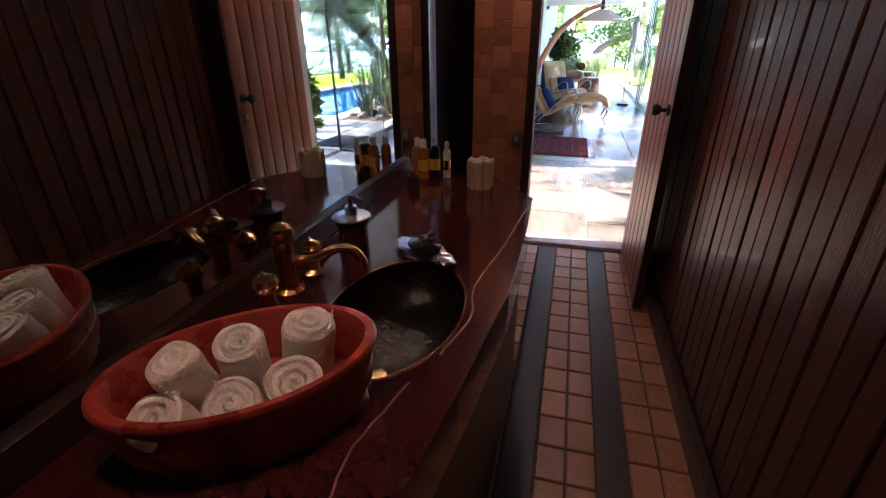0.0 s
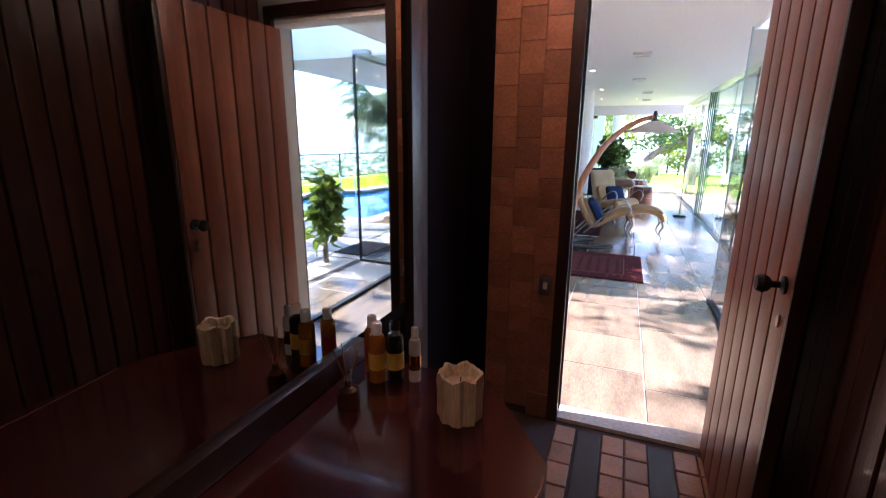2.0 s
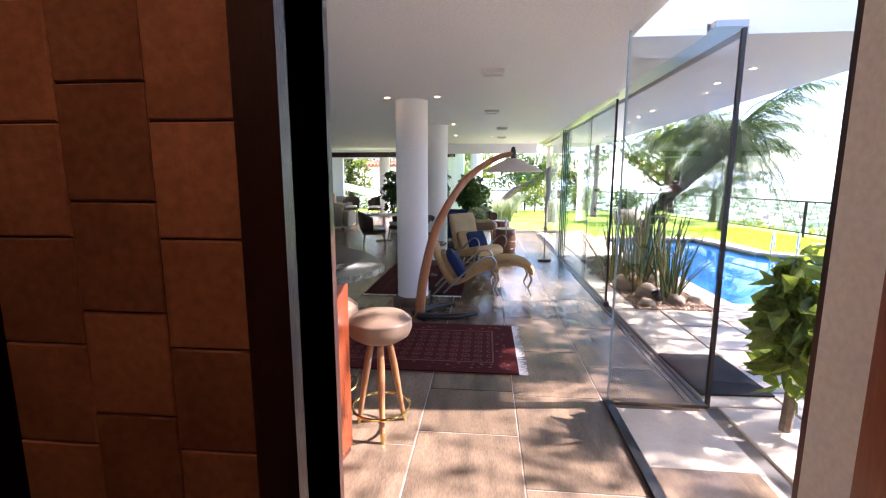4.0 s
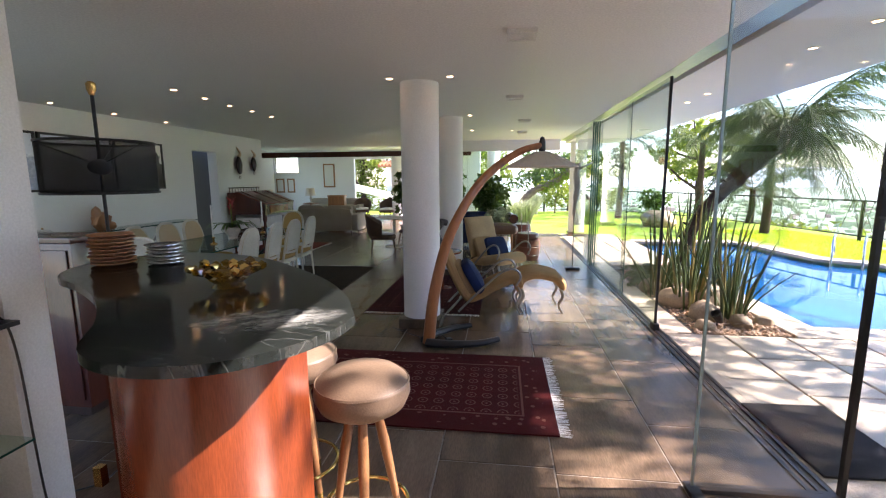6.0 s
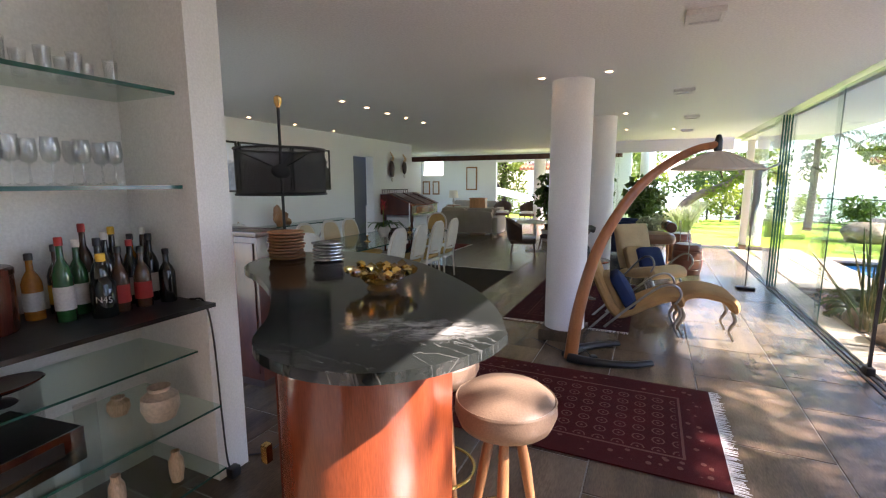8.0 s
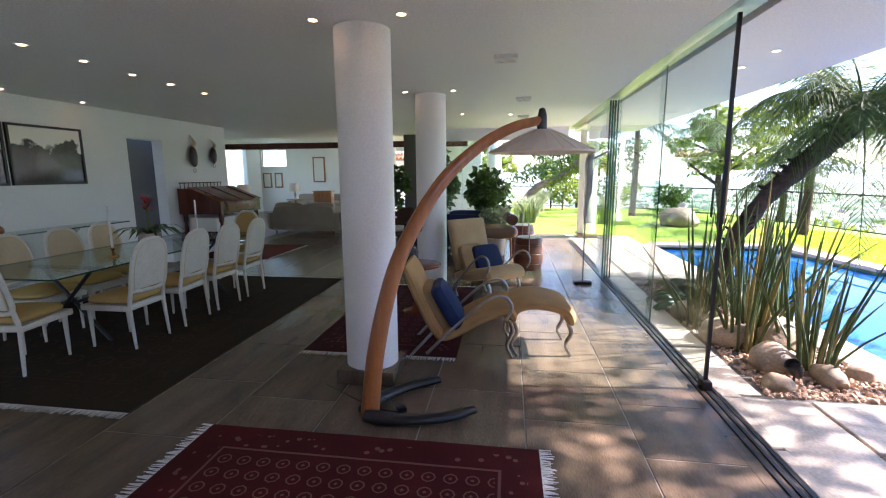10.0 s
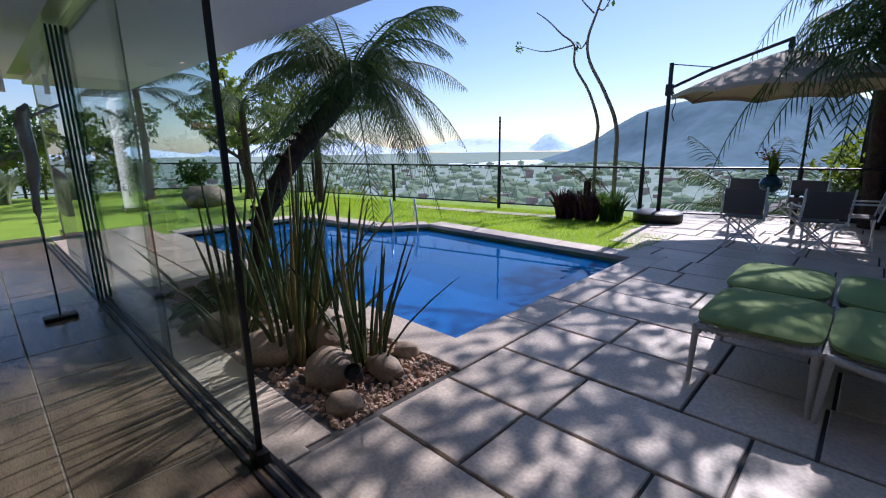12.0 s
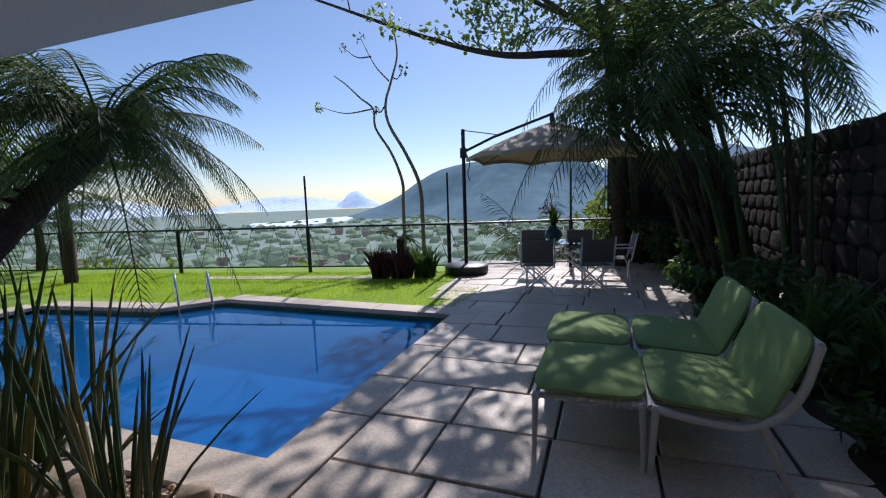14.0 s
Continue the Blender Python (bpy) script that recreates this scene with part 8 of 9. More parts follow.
big_tree(11.3, 6.6, 7.8, 4.4, 41, "large shade tree with spreading limbs above the terrace", 80, 0.16, LEAF, 0, 0.15, 95, 0.8, 0.6, 9)
# extra crown and limbs added out of view to dapple the indoor sun
rnd = random.Random(43)
shade_tree = next(ob for ob in bpy.data.objects if ob.name.startswith("tree") and ob.get("label", "").startswith("large shade tree"))
bm = bmesh.new()
for k in range(34):
    leafcards(bm, (rnd.uniform(-2.7, -1.3), rnd.uniform(0.2, 3.2), rnd.uniform(6.6, 8.0)), (0.45, 0.4, 0.3), 55, 0.16, rnd)
part("upper_crown", bm, LEAF, shade_tree, "", False)
for k in range(3):
    part("limb", tube(bmesh.new(), curve([(0, 0.3, 5.5), (-1.0, 0.8 + k * 0.6, 6.4), (-2.0, 0.8 + k * 1.0, 7.2)], 5), [0.07 - 0.005 * i for i in range(11)], 7), BARK, shade_tree)
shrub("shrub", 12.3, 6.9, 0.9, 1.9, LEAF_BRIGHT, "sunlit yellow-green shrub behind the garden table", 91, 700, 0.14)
# the limb that reaches out over the pool
t = thing("tree_branch", 10.9, 6.9, 4.2, 0, "long bare branch with sparse leaf sprigs over the pool", "branch")
c = curve([(0.3, -0.2, 0.1), (-1.0, 0.9, -0.15), (-1.6, 1.82, -0.2), (-1.6, 3.2, 0.3), (-1.6, 5.5, 1.35)], 6)
part("limb", tube(bmesh.new(), c, [0.085 - 0.065 * i / len(c) for i in range(len(c))], 9), BARK, t)
rnd = random.Random(12)
for k in (8, 12, 15, 18, 20, 22, 24):
    e = c[k] + Vector((rnd.uniform(-0.3, 0.2), rnd.uniform(0.1, 0.5), rnd.uniform(0.1, 0.5)))
    tw = part("twig", tube(bmesh.new(), [c[k], c[k].lerp(e, 0.5) + Vector((0, 0, 0.04)), e], [0.016, 0.012, 0.005], 5), BARK, t)
    tagged(part("foliage", leafcards(bmesh.new(), e, (0.25, 0.3, 0.18), 40, 0.12, rnd), LEAF_BRIGHT, tw, "", False), "", "", "", "stuff")

# shrubs along the boundary wall and the far garden
shrub("philodendron", 1.99, 5.7, 0.3, 1.35, LEAF_BRIGHT, "bright leafy tropical plant against the outside of the glass", 88, 320, 0.2, False, "plant")
for i, (x, y, r, h, m) in enumerate(((6.3, 4.9, 0.5, 0.7, LEAF), (5.2, 4.8, 0.5, 0.6, LEAF), (7.1, 5.35, 0.6, 0.8, LEAF), (9.4, 5.6, 0.6, 0.8, LEAF), (10.9, 5.9, 0.6, 1.1, LEAF), (4.2, 4.75, 0.4, 0.5, LEAF), (6.7, 5.5, 0.35, 0.4, LEAF_BRIGHT), (8.0, 5.75, 0.45, 0.6, LEAF))):
    shrub("shrub", x, y, r, h, m, "low dark leafy shrub along the garden wall", 50 + i, 560, 0.13)
for i, (x, y) in enumerate(((5.0, 5.0), (4.4, 4.9), (5.7, 5.2), (3.9, 5.0))):
    shrub("grass_clump", x, y, 0.5, 0.9, LEAF, "arching strap-leaved clump by the wall", 70 + i, 60, 0.1, True)
bm = bmesh.new()
rnd = random.Random(33)
nx, ny = 50, 14
rows = []
for j in range(ny + 1):
    row = []
    for i in range(nx + 1):
        x, y = 3.2 + 5.2 * i / nx, 4.42 + (1.25 + 0.3 * max(0.0, (i / nx - 0.5))) * j / ny
        edge = min(1.0, (ny - j) * 0.5, 1.0)
        row.append(bm.verts.new((x + 0.05 * noise.noise(Vector((x * 4, y * 4, 0))), y + 0.1 * noise.noise(Vector((x * 2.3, 0, 5))), -0.03 + edge * (0.06 + 0.06 * noise.noise(Vector((x * 3, y * 3, 2)))))))
    rows.append(row)
for a, b in zip(rows, rows[1:]):
    for i in range(nx):
        bm.faces.new((a[i], a[i + 1], b[i + 1], b[i]))
tagged(part("planting_bed", bm, SOIL, None), "dark soil of the shady bed along the garden wall", "planting bed", "", "structure")
for i, (x, y) in enumerate(((3.6, 5.2), (4.3, 5.35), (5.2, 5.4), (6.1, 5.5), (6.8, 5.75))):
    shrub("shrub", x, y, 0.34, 0.34, LEAF, "low dark ground-cover plant in the shady bed", 170 + i, 240, 0.1)
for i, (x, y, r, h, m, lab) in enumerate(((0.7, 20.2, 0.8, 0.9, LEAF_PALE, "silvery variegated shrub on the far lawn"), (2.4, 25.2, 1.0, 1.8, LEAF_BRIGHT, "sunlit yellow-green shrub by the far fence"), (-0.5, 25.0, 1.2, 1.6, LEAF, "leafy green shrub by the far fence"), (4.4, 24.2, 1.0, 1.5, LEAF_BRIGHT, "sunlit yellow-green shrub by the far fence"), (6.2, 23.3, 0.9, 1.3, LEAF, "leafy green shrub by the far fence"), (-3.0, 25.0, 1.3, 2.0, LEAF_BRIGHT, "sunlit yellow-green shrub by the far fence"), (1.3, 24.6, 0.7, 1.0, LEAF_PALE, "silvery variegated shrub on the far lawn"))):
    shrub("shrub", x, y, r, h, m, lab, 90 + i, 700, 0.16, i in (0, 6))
t = thing("leaning_tree", 0.4, 21.2, 0, 0, "leaning tree trunk crusted with epiphytes on the far lawn", "tree")
c = curve([(0, 0, -0.05), (0.35, 0.1, 0.7), (0.8, 0.2, 1.15), (1.5, 0.3, 1.45), (2.1, 0.3, 2.0), (2.3, 0.3, 2.9), (2.8, 0.3, 3.6)], 6)
part("trunk", tube(bmesh.new(), c, [0.16 - 0.08 * i / len(c) for i in range(len(c))], 10), PALE_BARK, t)
rnd = random.Random(61)
bm = bmesh.new()
for k in range(14, 28):
    leafcards(bm, c[k], (0.2, 0.2, 0.2), 36, 0.16, rnd)
part("epiphyte", bm, LEAF_BRIGHT, t, "mossy yellow-green epiphytes", False)
bm = bmesh.new()
for k in range(26):
    leafcards(bm, c[-1] + Vector((rnd.uniform(-1.6, 1.6), rnd.uniform(-1.6, 1.6), rnd.uniform(-0.2, 1.2))), (0.4, 0.4, 0.25), 40, 0.14, rnd)
part("crown", bm, LEAF, t, "", False)
ob = part("boulder", blob(bmesh.new(), (0, 0, 0.22), (0.55, 0.45, 0.34), 0.25, 1.3, 3, 3), ROCK, None)
ob.matrix_world = pose(5.1, 19.4, -0.03)
tagged(ob, "large round pinkish boulder on the lawn", "rock")
for x, y, h, sd, ln in ((7.4, 17.6, 2.0, 1, 2.0), (6.6, 20.2, 2.8, 2, 2.2), (4.6, 22.6, 3.2, 3, 2.3), (8.6, 20.8, 1.2, 4, 1.9)):
    t = thing("palm_tree", x, y, -0.05, 0, "feather palm on the lawn near the fence", "palm", "lawn palms")
    part("trunk", tube(bmesh.new(), [(0, 0, 0), (0.06, 0.03, h * 0.5), (0.03, 0, h)], [0.13, 0.1, 0.09], 10), BARK, t)
    palm_crown(t, (0.03, 0, h), 22, ln, 0.4, random.Random(sd), (-0.1, 1.1), (0.6, 1.1), w=0.03)
for x, y, h, r, sd, b in ((9.5, 27.0, 6.5, 3.0, 81, -2.0), (4.0, 31.0, 7.5, 3.4, 82, -4.0), (-2.0, 30.0, 7.0, 3.2, 83, -3.0), (-8.0, 29.0, 7.0, 3.2, 85, -2.0)):
    big_tree(x, y, h, r, sd, "leafy tree beyond the garden fence", 46, 0.24, LEAF_BRIGHT if sd % 2 else LEAF, b, 0.2, 85)


def bank():
    """Scrub on the falling ground past the fence."""
    rnd = random.Random(77)
    bm = bmesh.new()
    for k in range(150):
        y = rnd.uniform(4, 30)
        x = 11.6 + (16 - y) * 0.18 + rnd.uniform(0.4, 14) ** 1.0
        z = land_height(x, y)
        s = rnd.uniform(0.5, 1.1)
        leafcards(bm, (x, y, z + s * 0.4), (s, s, s * 0.7), 60, 0.3, rnd)
    tagged(part("hillside_scrub", bm, LEAF_BRIGHT, None, "", False), "sunlit scrub on the slope below the fence", "scrub", "", "stuff")


bank()


def indoor_plant(x, y, h, r, seed, material, label, size=0.13, n=900):
    t = thing("potted_plant", x, y, 0, 0, label, "plant", "indoor plants")
    rnd = random.Random(seed)
    part("pot", lathe(bmesh.new(), [(0, 0), (0.16, 0), (0.2, 0.3), (0.21, 0.33), (0.18, 0.33), (0.17, 0.28), (0, 0.28)], seg=24), CERAMIC, t)
    for k in range(4):
        part("stem", tube(bmesh.new(), [(0.03 * k - 0.05, 0, 0.28), (rnd.uniform(-0.2, 0.2), rnd.uniform(-0.2, 0.2), h * 0.75)], [0.016, 0.008], 6), PALE_BARK, t)
    bm = bmesh.new()
    for k in range(max(4, n // 60)):
        a, q = rnd.uniform(0, 6.28), r * math.sqrt(rnd.random()) * 0.7
        leafcards(bm, (q * math.cos(a), q * math.sin(a), rnd.uniform(0.45, 0.95) * h), (r * 0.4, r * 0.4, h * 0.14), 60, size, rnd, 0.3, 1.3)
    part("foliage", bm, material, t, "", False)
    return t


indoor_plant(-0.35, 15.2, 1.65, 0.55, 1, LEAF, "large leafy potted fig beside the garden glass", 0.15, 1100)
indoor_plant(-0.1, 13.95, 0.95, 0.35, 2, LEAF_PALE, "pale variegated potted plant behind the leather bench", 0.12, 500)
indoor_plant(-1.5, 16.3, 2.0, 0.5, 3, LEAF, "tall dark leafy plant outside the garden glass", 0.16, 700)
indoor_plant(-2.7, 16.2, 1.75, 0.4, 4, LEAF, "bushy potted plant beside the grey wall panel", 0.14, 600)


# ---- distance ----
def hill(name, dist, az, half, height, col, col2, strength, seed, label, sharp=1.0):
    """az: degrees to the right of +y; height: of the top above the valley floor."""
    bm = bmesh.new()
    cx, cy = dist * math.sin(radians(az)), dist * math.cos(radians(az))
    rows = []
    for i in range(15):
        q = i / 14
        row = []
        for k in range(40):
            a = 6.2832 * k / 40
            rad = half * (1 - q) ** sharp
            z = -49 + height * (math.sin(q * math.pi / 2) ** 1.15)
            w = 1 + 0.35 * noise.noise(Vector((math.cos(a) * 1.3, math.sin(a) * 1.3, seed + q * 1.5)))
            row.append(bm.verts.new((cx + rad * w * math.cos(a), cy + rad * w * math.sin(a), z + height * 0.1 * (1 - q) * noise.noise(Vector((a * 2, q * 5, seed))))))
        rows.append(row)
    for a, b in zip(rows, rows[1:]):
        for k in range(40):
            bm.faces.new((a[k], a[(k + 1) % 40], b[(k + 1) % 40], b[k]))
    bm.faces.new(rows[-1])
    m = haze_tinted("far_hill_painted_haze", col, col2, strength, 0.01)
    return tagged(part(name, bm, m, None), label, "hill", "", "structure")


# haze is painted in: far ridges get paler, bluer, emissive colours
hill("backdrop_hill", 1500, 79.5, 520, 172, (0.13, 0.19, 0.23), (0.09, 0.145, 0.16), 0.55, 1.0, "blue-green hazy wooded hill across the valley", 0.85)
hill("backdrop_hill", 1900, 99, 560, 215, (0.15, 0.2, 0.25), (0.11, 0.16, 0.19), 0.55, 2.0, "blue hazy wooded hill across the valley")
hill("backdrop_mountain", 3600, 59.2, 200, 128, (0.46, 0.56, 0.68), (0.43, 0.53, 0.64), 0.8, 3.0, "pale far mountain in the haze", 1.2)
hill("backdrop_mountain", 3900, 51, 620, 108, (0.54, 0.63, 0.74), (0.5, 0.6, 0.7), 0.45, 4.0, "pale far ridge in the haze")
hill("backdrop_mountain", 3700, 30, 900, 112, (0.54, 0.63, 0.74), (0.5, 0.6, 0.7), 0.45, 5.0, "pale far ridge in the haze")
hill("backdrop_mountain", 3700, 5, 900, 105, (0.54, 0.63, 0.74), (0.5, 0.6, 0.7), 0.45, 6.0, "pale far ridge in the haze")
# the lake's brightness is put in as emission, not reflected
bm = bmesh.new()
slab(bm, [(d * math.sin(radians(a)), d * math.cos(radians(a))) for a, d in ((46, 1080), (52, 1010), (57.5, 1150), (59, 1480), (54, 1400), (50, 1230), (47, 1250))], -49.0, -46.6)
tagged(part("backdrop_lake", bm, glow("glowing_far_water", (0.62, 0.7, 0.78), 0.35), None, "", False), "pale lake far below, brightness painted as glow", "water", "", "structure")
rnd = random.Random(4)
bm = bmesh.new()
CUBE = ([Vector((x, y, z)) for x in (-1, 1) for y in (-1, 1) for z in (-1, 1)], [(0, 1, 3, 2), (4, 6, 7, 5), (0, 4, 5, 1), (2, 3, 7, 6), (0, 2, 6, 4), (1, 5, 7, 3)])
for k in range(170):
    d, a = rnd.uniform(130, 900), radians(rnd.uniform(5, 95))
    x, y = d * math.sin(a), d * math.cos(a)
    w, h = rnd.uniform(4, 9), rnd.uniform(3, 8)
    z = land_height(x, y) - 0.5
    m = pose(x, y, z + h / 2, 0, 0, rnd.uniform(0, 90))
    stamp(bm, CUBE, m @ Matrix.Diagonal((w / 2, w * rnd.uniform(0.4, 1), h / 2, 1)))
# houses and woods carry painted haze as well
tagged(part("backdrop_town", bm, haze_tinted("hazy_town", (0.22, 0.19, 0.17), (0.15, 0.12, 0.11), 0.3, 0.05), None, "", False), "hazy pale houses scattered over the valley", "houses", "", "stuff")
bm = bmesh.new()
for k in range(1500):
    d, a = 80 + 1150 * rnd.random() ** 1.4, radians(rnd.uniform(0, 100))
    x, y = d * math.sin(a), d * math.cos(a)
    s = rnd.uniform(4, 11)
    blob(bm, (x, y, land_height(x, y) + s * 0.2), (s, s, s * 0.6), 0.5, 1.5, 1, k)
tagged(part("backdrop_woods", bm, haze_tinted("hazy_woods", (0.16, 0.21, 0.14), (0.11, 0.155, 0.1), 0.5, 0.03), None), "hazy clumps of trees over the valley", "woods", "", "stuff")


# ---- pieces: floor stones, paving, tiles, wall stones ----
def bevelled(w, d, h, b):
    """A stone w x d x h, centred, top at z = 0, with a chamfered top edge: ten faces."""
    me = bpy.data.meshes.new("stone")
    x, y = w / 2, d / 2
    v = [(-x, -y, -h), (x, -y, -h), (x, y, -h), (-x, y, -h), (-x, -y, -b), (x, -y, -b), (x, y, -b), (-x, y, -b), (-x + b, -y + b, 0), (x - b, -y + b, 0), (x - b, y - b, 0), (-x + b, y - b, 0)]
    f = [(0, 1, 5, 4), (1, 2, 6, 5), (2, 3, 7, 6), (3, 0, 4, 7), (4, 5, 9, 8), (5, 6, 10, 9), (6, 7, 11, 10), (7, 4, 8, 11), (8, 9, 10, 11)]
    me.from_pydata(v, [], f)
    return me


MESHES = {}


def piece(name, parent, material, x, y, z, w, d, h, b, tilt=0.0, rnd=None, m=None):
    key = (round(w, 3), round(d, 3), h, material.name)
    if key not in MESHES:
        MESHES[key] = bevelled(key[0], key[1], h, b)
        MESHES[key].materials.append(material)
    ob = new(name, MESHES[key])
    ob.parent = parent
    if m is not None:
        ob.matrix_basis = m
    else:
        ob.location = (x, y, z)
        if tilt:
            ob.rotation_euler = (rnd.uniform(-tilt, tilt), rnd.uniform(-tilt, tilt), 0)
    return ob


def in_poly(x, y, poly):
    c = False
    for i in range(len(poly)):
        (x1, y1), (x2, y2) = poly[i], poly[i - 1]
        if (y1 > y) != (y2 > y) and x < (x2 - x1) * (y - y1) / (y2 - y1) + x1:
            c = not c
    return c


# indoor sandstone: strips 0.65 wide running along y, random lengths
floor = bpy.data.objects["floor"]
rnd = random.Random(3)
for i in range(-8, 4):
    x0 = -0.40 + i * 0.65
    x1 = min(x0 + 0.65, 1.44)
    y = 3.5 + rnd.uniform(-0.3, 0)
    while y < 17.2:
        L = rnd.choice((0.6, 0.75, 0.9, 1.05, 1.2))
        a, b = max(y, 3.51), min(y + L, 17.2)
        if b - a > 0.1 and not (x0 < -6.1):
            piece("stone", floor, STONE_IN, (x0 + x1) / 2, (a + b) / 2, 0.0 + rnd.uniform(-0.0015, 0.0), x1 - x0 - 0.009, b - a - 0.009, 0.02, 0.0025)
        y += L
for k in range(17):
    piece("stone", floor, STONE_IN, 1.475, 6.32 + k * 0.6, -0.0005, 0.05, 0.59, 0.02, 0.002)
# living room boards
bm = bmesh.new()
for k in range(24):
    x = -10.4 + k * 0.4
    stamp_y = 17.2 if x > -6.3 else 14.4
    for v in [(x, stamp_y, x + 0.39, 24.0)]:
        q = [bm.verts.new(p) for p in ((v[0], v[1], 0.0), (v[2], v[1], 0.0), (v[2], v[3], 0.0), (v[0], v[3], 0.0))]
        if x + 0.39 < -1.0:
            bm.faces.new(q)
tagged(part("floorboard", bm, STONE_IN, floor, "", False), "", "", "", "stuff")

# terrace paving: strips 0.6 wide along y
bed = bpy.data.objects["terrace_bed"]
rnd = random.Random(8)
rows = [(0.96, 1.6), (1.7, 2.2), (2.2, 2.78)] + [(2.78 + i * 0.598, 2.78 + (i + 1) * 0.598) for i in range(15)]
for x0, x1 in rows:
    y = 4.42 - rnd.uniform(0, 0.5)
    top = 8.455 if x1 < 6.9 else 8.8 + 0.35 * int((x1 - 6.9) / 0.6)
    if x1 > 8.6:
        top = 9.6
    while y < top - 0.02:
        L = rnd.choice((0.6, 0.7, 0.8, 0.9))
        a, b = max(y, 3.52), min(y + L, top)
        if top - b < 0.2:
            b = top
        if x0 < 1.0 and a > 5.9:
            break
        piece("slab", bed, STONE_OUT, (x0 + x1) / 2, (a + b) / 2, rnd.uniform(-0.003, 0.003), x1 - x0 - 0.02, b - a - 0.02, 0.045, 0.006, 0.002, rnd)
        y = b if b == top else y + L
for k in range(5):
    a = 5.98 + k * 0.62
    piece("slab", bed, STONE_OUT, 1.71, a + 0.3, 0.0, 0.13, 0.6, 0.045, 0.005)
# strip between the panes and the planting bed, and past it
y = 8.5
while y < 17.0:
    L = rnd.choice((0.6, 0.75, 0.9))
    piece("slab", bed, STONE_OUT, 1.78, y + L / 2, rnd.uniform(-0.002, 0.002), 0.3, L - 0.018, 0.045, 0.006)
    if y > 11.9:
        for x in (2.25, 2.8):
            piece("slab", bed, STONE_OUT, x, y + L / 2, rnd.uniform(-0.002, 0.002), 0.53, L - 0.018, 0.045, 0.006)
    y += L
# pool coping
lawn = bpy.data.objects["lawn"]
n = len(POOL)
for i in range(n):
    p, q = Vector((*POOL[i], 0)), Vector((*POOL[(i + 1) % n], 0))
    d = (q - p).normalized()
    out = Vector((d.y, -d.x, 0))
    L = (q - p).length
    start = -0.34 if i in (0, 1) else 0.0
    k = start
    while k < L - 0.05:
        s = min(rnd.choice((0.7, 0.85, 1.0)), L - k)
        if L - k - s < 0.2:
            s = L - k
        c = p + d * (k + s / 2) + out * 0.16
        wd = 0.36
        m = Matrix.Translation((c.x, c.y, 0.004 + rnd.uniform(-0.002, 0.002))) @ Matrix.Rotation(math.atan2(d.y, d.x), 4, "Z")
        piece("coping_stone", lawn, STONE_OUT, 0, 0, 0, s - 0.012, wd, 0.06, 0.008, 0, None, m)
        k += s
# edging slabs along the fence side of the lawn
for k in range(9):
    y = 9.7 + k * 0.62
    x = 9.75 - (y - 10) * 0.2
    piece("slab", lawn, STONE_OUT, 0, 0, 0, 0.34, 0.6, 0.04, 0.006, 0, None, Matrix.Translation((x - 0.35, y, 0.002)) @ Matrix.Rotation(0.2, 4, "Z")) if k > 2 else None

# grass
bm = bmesh.new()
rnd = random.Random(5)
cnt = 0
while cnt < 42000:
    x, y = rnd.uniform(6.4, 10.4), rnd.uniform(8.9, 18.5)
    if in_poly(x, y, POOL) or in_poly(x - 0.36, y, POOL) or x > 10.25 - (y - 9.6) * 0.2:
        continue
    if in_poly(x, y + 0.3, POOL) or in_poly(x - 0.2, y + 0.2, POOL) or (x > 8.5 and y < 9.7):
        continue
    a, h, w = rnd.uniform(0, 6.28), rnd.uniform(0.02, 0.05), 0.004
    dx, dy = math.cos(a), math.sin(a)
    le = rnd.uniform(0.1, 0.6) * h
    bm.faces.new([bm.verts.new(p) for p in ((x - dy * w, y + dx * w, -0.012), (x + dy * w, y - dx * w, -0.012), (x + dx * le, y + dy * le, h - 0.012))])
    cnt += 1
tagged(part("grass", bm, GRASS_BLADE, None, "", False), "short bright green mown grass blades", "grass", "", "stuff")

# bathroom floor: tile columns between dark boards
bf = bpy.data.objects["floor_bathroom"]
rnd = random.Random(6)
for x0, nx in ((-0.24, 1), (0.012, 2), (0.362, 2)):
    for c in range(nx):
        y = 2.99 - 27 * 0.162
        while y < 3.2:
            piece("tile", bf, FLOOR_TILE, x0 + 0.0575 + c * 0.115, y + 0.081, rnd.uniform(-0.001, 0.001), 0.107, 0.153, 0.012, 0.004, 0.006, rnd)
            y += 0.162
for x0 in (-0.114, 0.24):
    piece("board", bf, FLOOR_BAND, x0 + 0.06, 0.97, 0.0005, 0.12, 4.66, 0.012, 0.002)
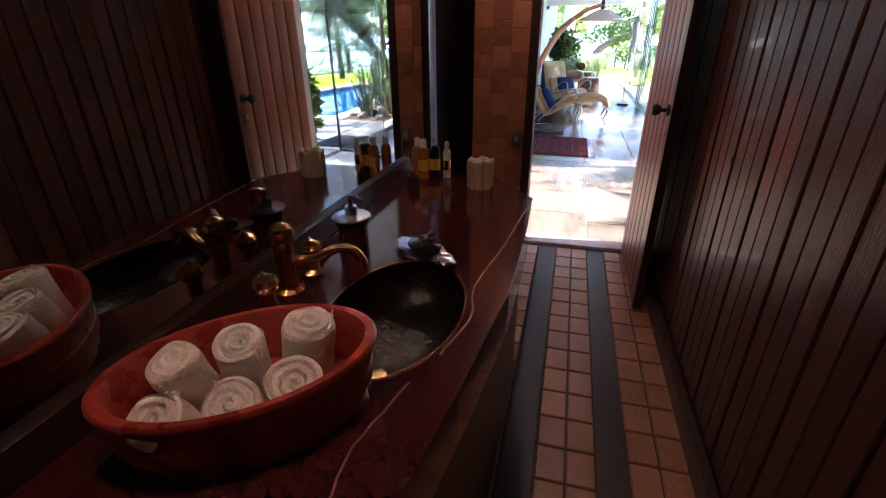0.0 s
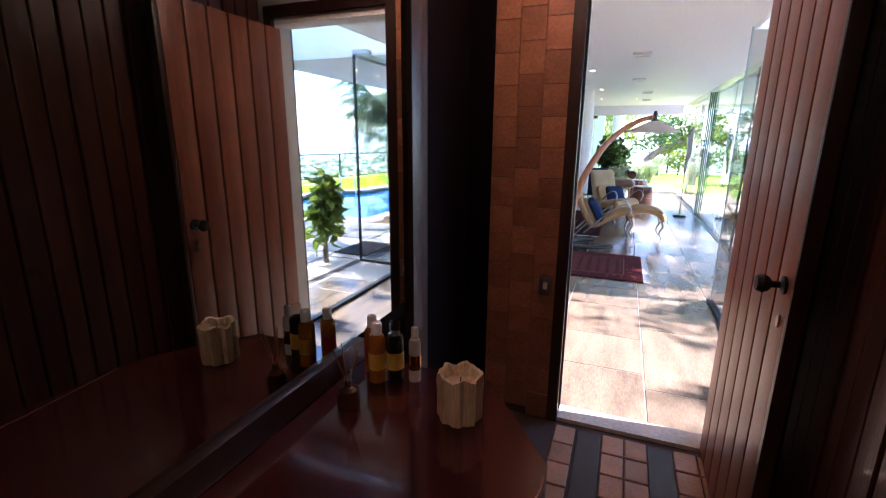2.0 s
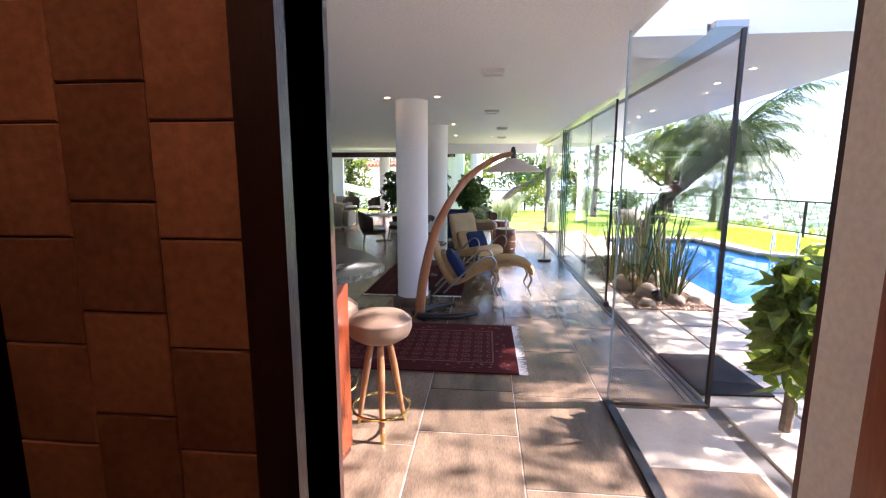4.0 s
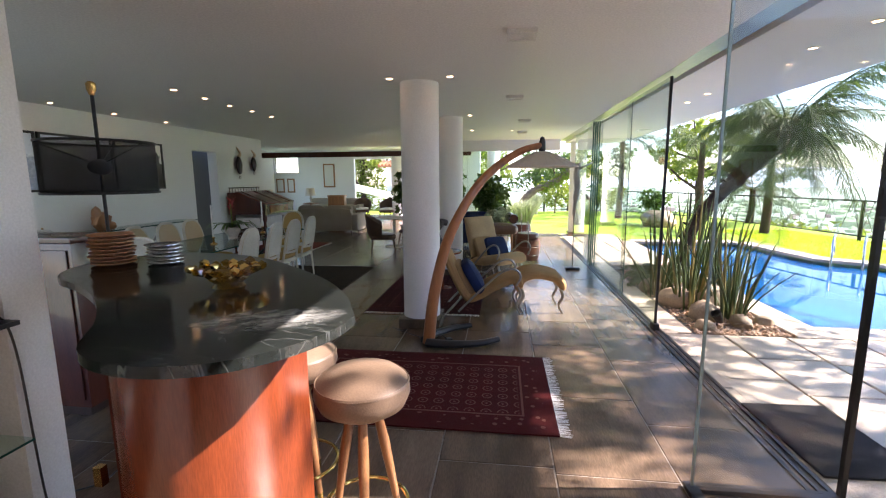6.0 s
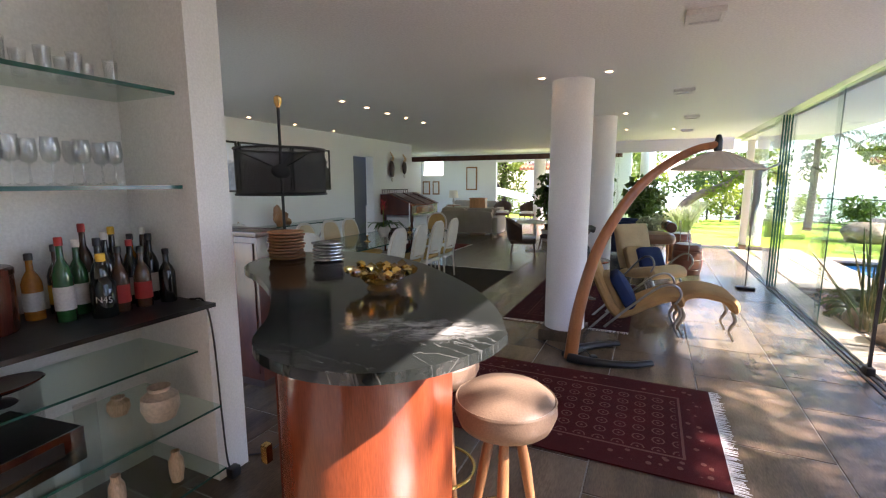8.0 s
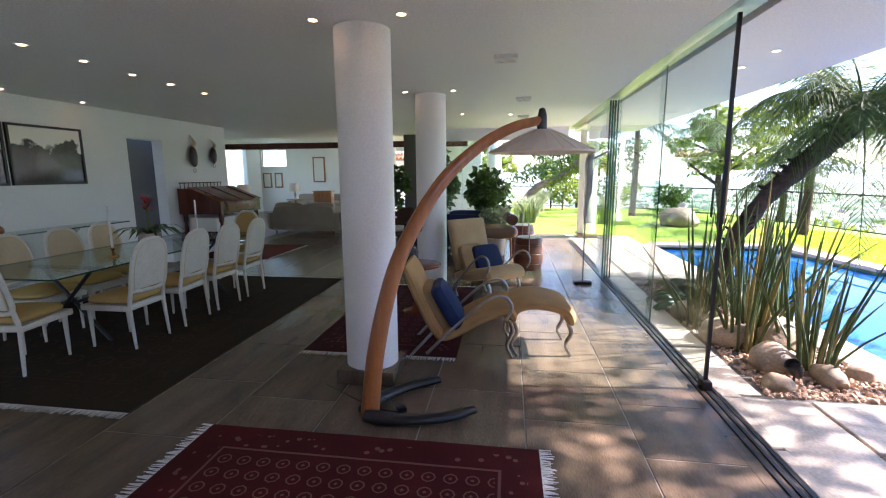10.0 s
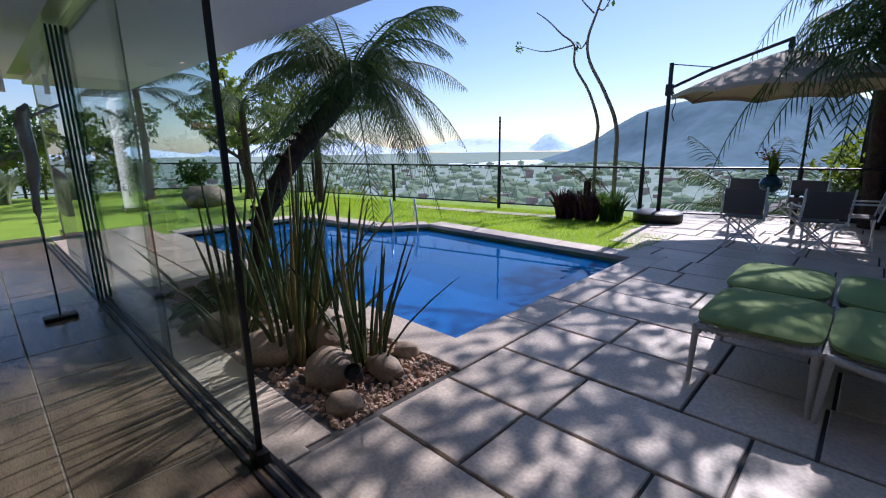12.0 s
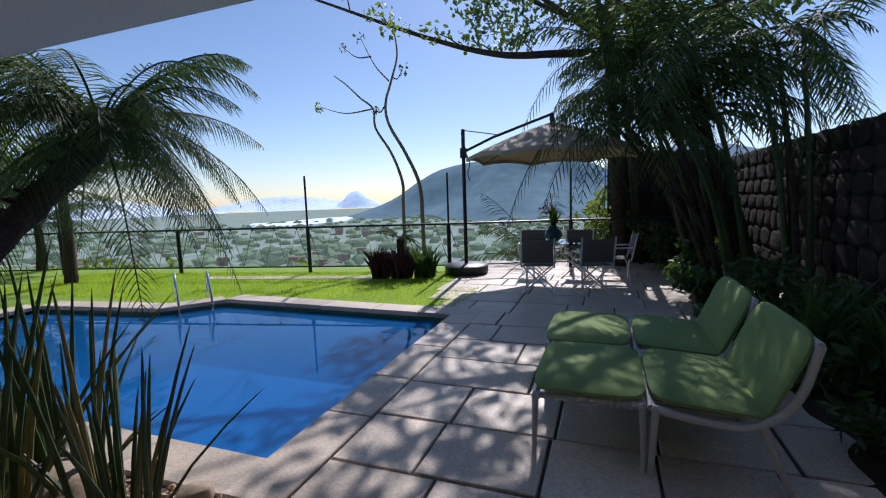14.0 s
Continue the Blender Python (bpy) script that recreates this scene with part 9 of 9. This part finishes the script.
# bathroom wall tiles beside the door
wn_ob = bpy.data.objects["wall_bathroom_north"]
for c in range(3):
    for r in range(17):
        m = pose(-0.615 + c * 0.128, 3.338, 0.075 + r * 0.155 + (0.05 if c == 1 else 0.0), 90, 0, 0) @ Matrix.Rotation(rnd.uniform(-0.008, 0.008), 4, "X")
        piece("tile", wn_ob, TERRACOTTA, 0, 0, 0, 0.1255, 0.1525, 0.012, 0.002, 0, None, m)
setting("tile_bed", B((-0.68, 3.345, 0, -0.3, 3.359, 2.6)), TILE_GROUT, "dark grout behind the terracotta wall tiles", "wall")

# rubble of the boundary wall
bw = bpy.data.objects["wall_boundary"]
rnd = random.Random(2)
shapes = []
for k in range(8):
    bm = bmesh.new()
    blob(bm, (0, 0, 0), (0.5, 0.16, 0.5), 0.35, 1.6, 2, k * 3.3)
    for v in bm.verts:
        v.co.x = max(-0.46, min(0.46, v.co.x * 1.15))
        v.co.z = max(-0.46, min(0.46, v.co.z * 1.15))
    me = bpy.data.meshes.new("rubble")
    bm.to_mesh(me)
    bm.free()
    me.materials.append(WALL_STONE)
    shapes.append(me)
z = 0.0
while z < 2.15:
    h = rnd.uniform(0.2, 0.34)
    x = 3.4 + rnd.uniform(0, 0.2)
    while x < 13.2:
        w = rnd.uniform(0.28, 0.55)
        ob = new("rubble_stone", rnd.choice(shapes))
        ob.parent = bw
        ob.matrix_basis = Matrix.Translation((x + w / 2, 4.4, z + h / 2)) @ Matrix.Diagonal((w * 1.04, 0.16, h * 1.05, 1))
        x += w
    z += h
# the lit rubble wall that closes the terrace behind the table
end = thing("garden_wall_end", 12.6, 5.6, 0, -60, "pale rubble stone wall closing the terrace", "wall", "", "structure")
part("core", B((-1.4, -0.15, -0.2, 1.4, 0.15, 2.3)), MORTAR, end, "", False)
z = 0.0
while z < 2.2:
    h, x = rnd.uniform(0.22, 0.36), -1.4
    while x < 1.35:
        w = rnd.uniform(0.25, 0.5)
        ob = new("rubble_stone", rnd.choice(shapes))
        ob.parent = end
        ob.matrix_basis = Matrix.Translation((x + w / 2, -0.16, z + h / 2)) @ Matrix.Diagonal((w * 1.04, 0.16, h * 1.05, 1))
        x += w
    z += h
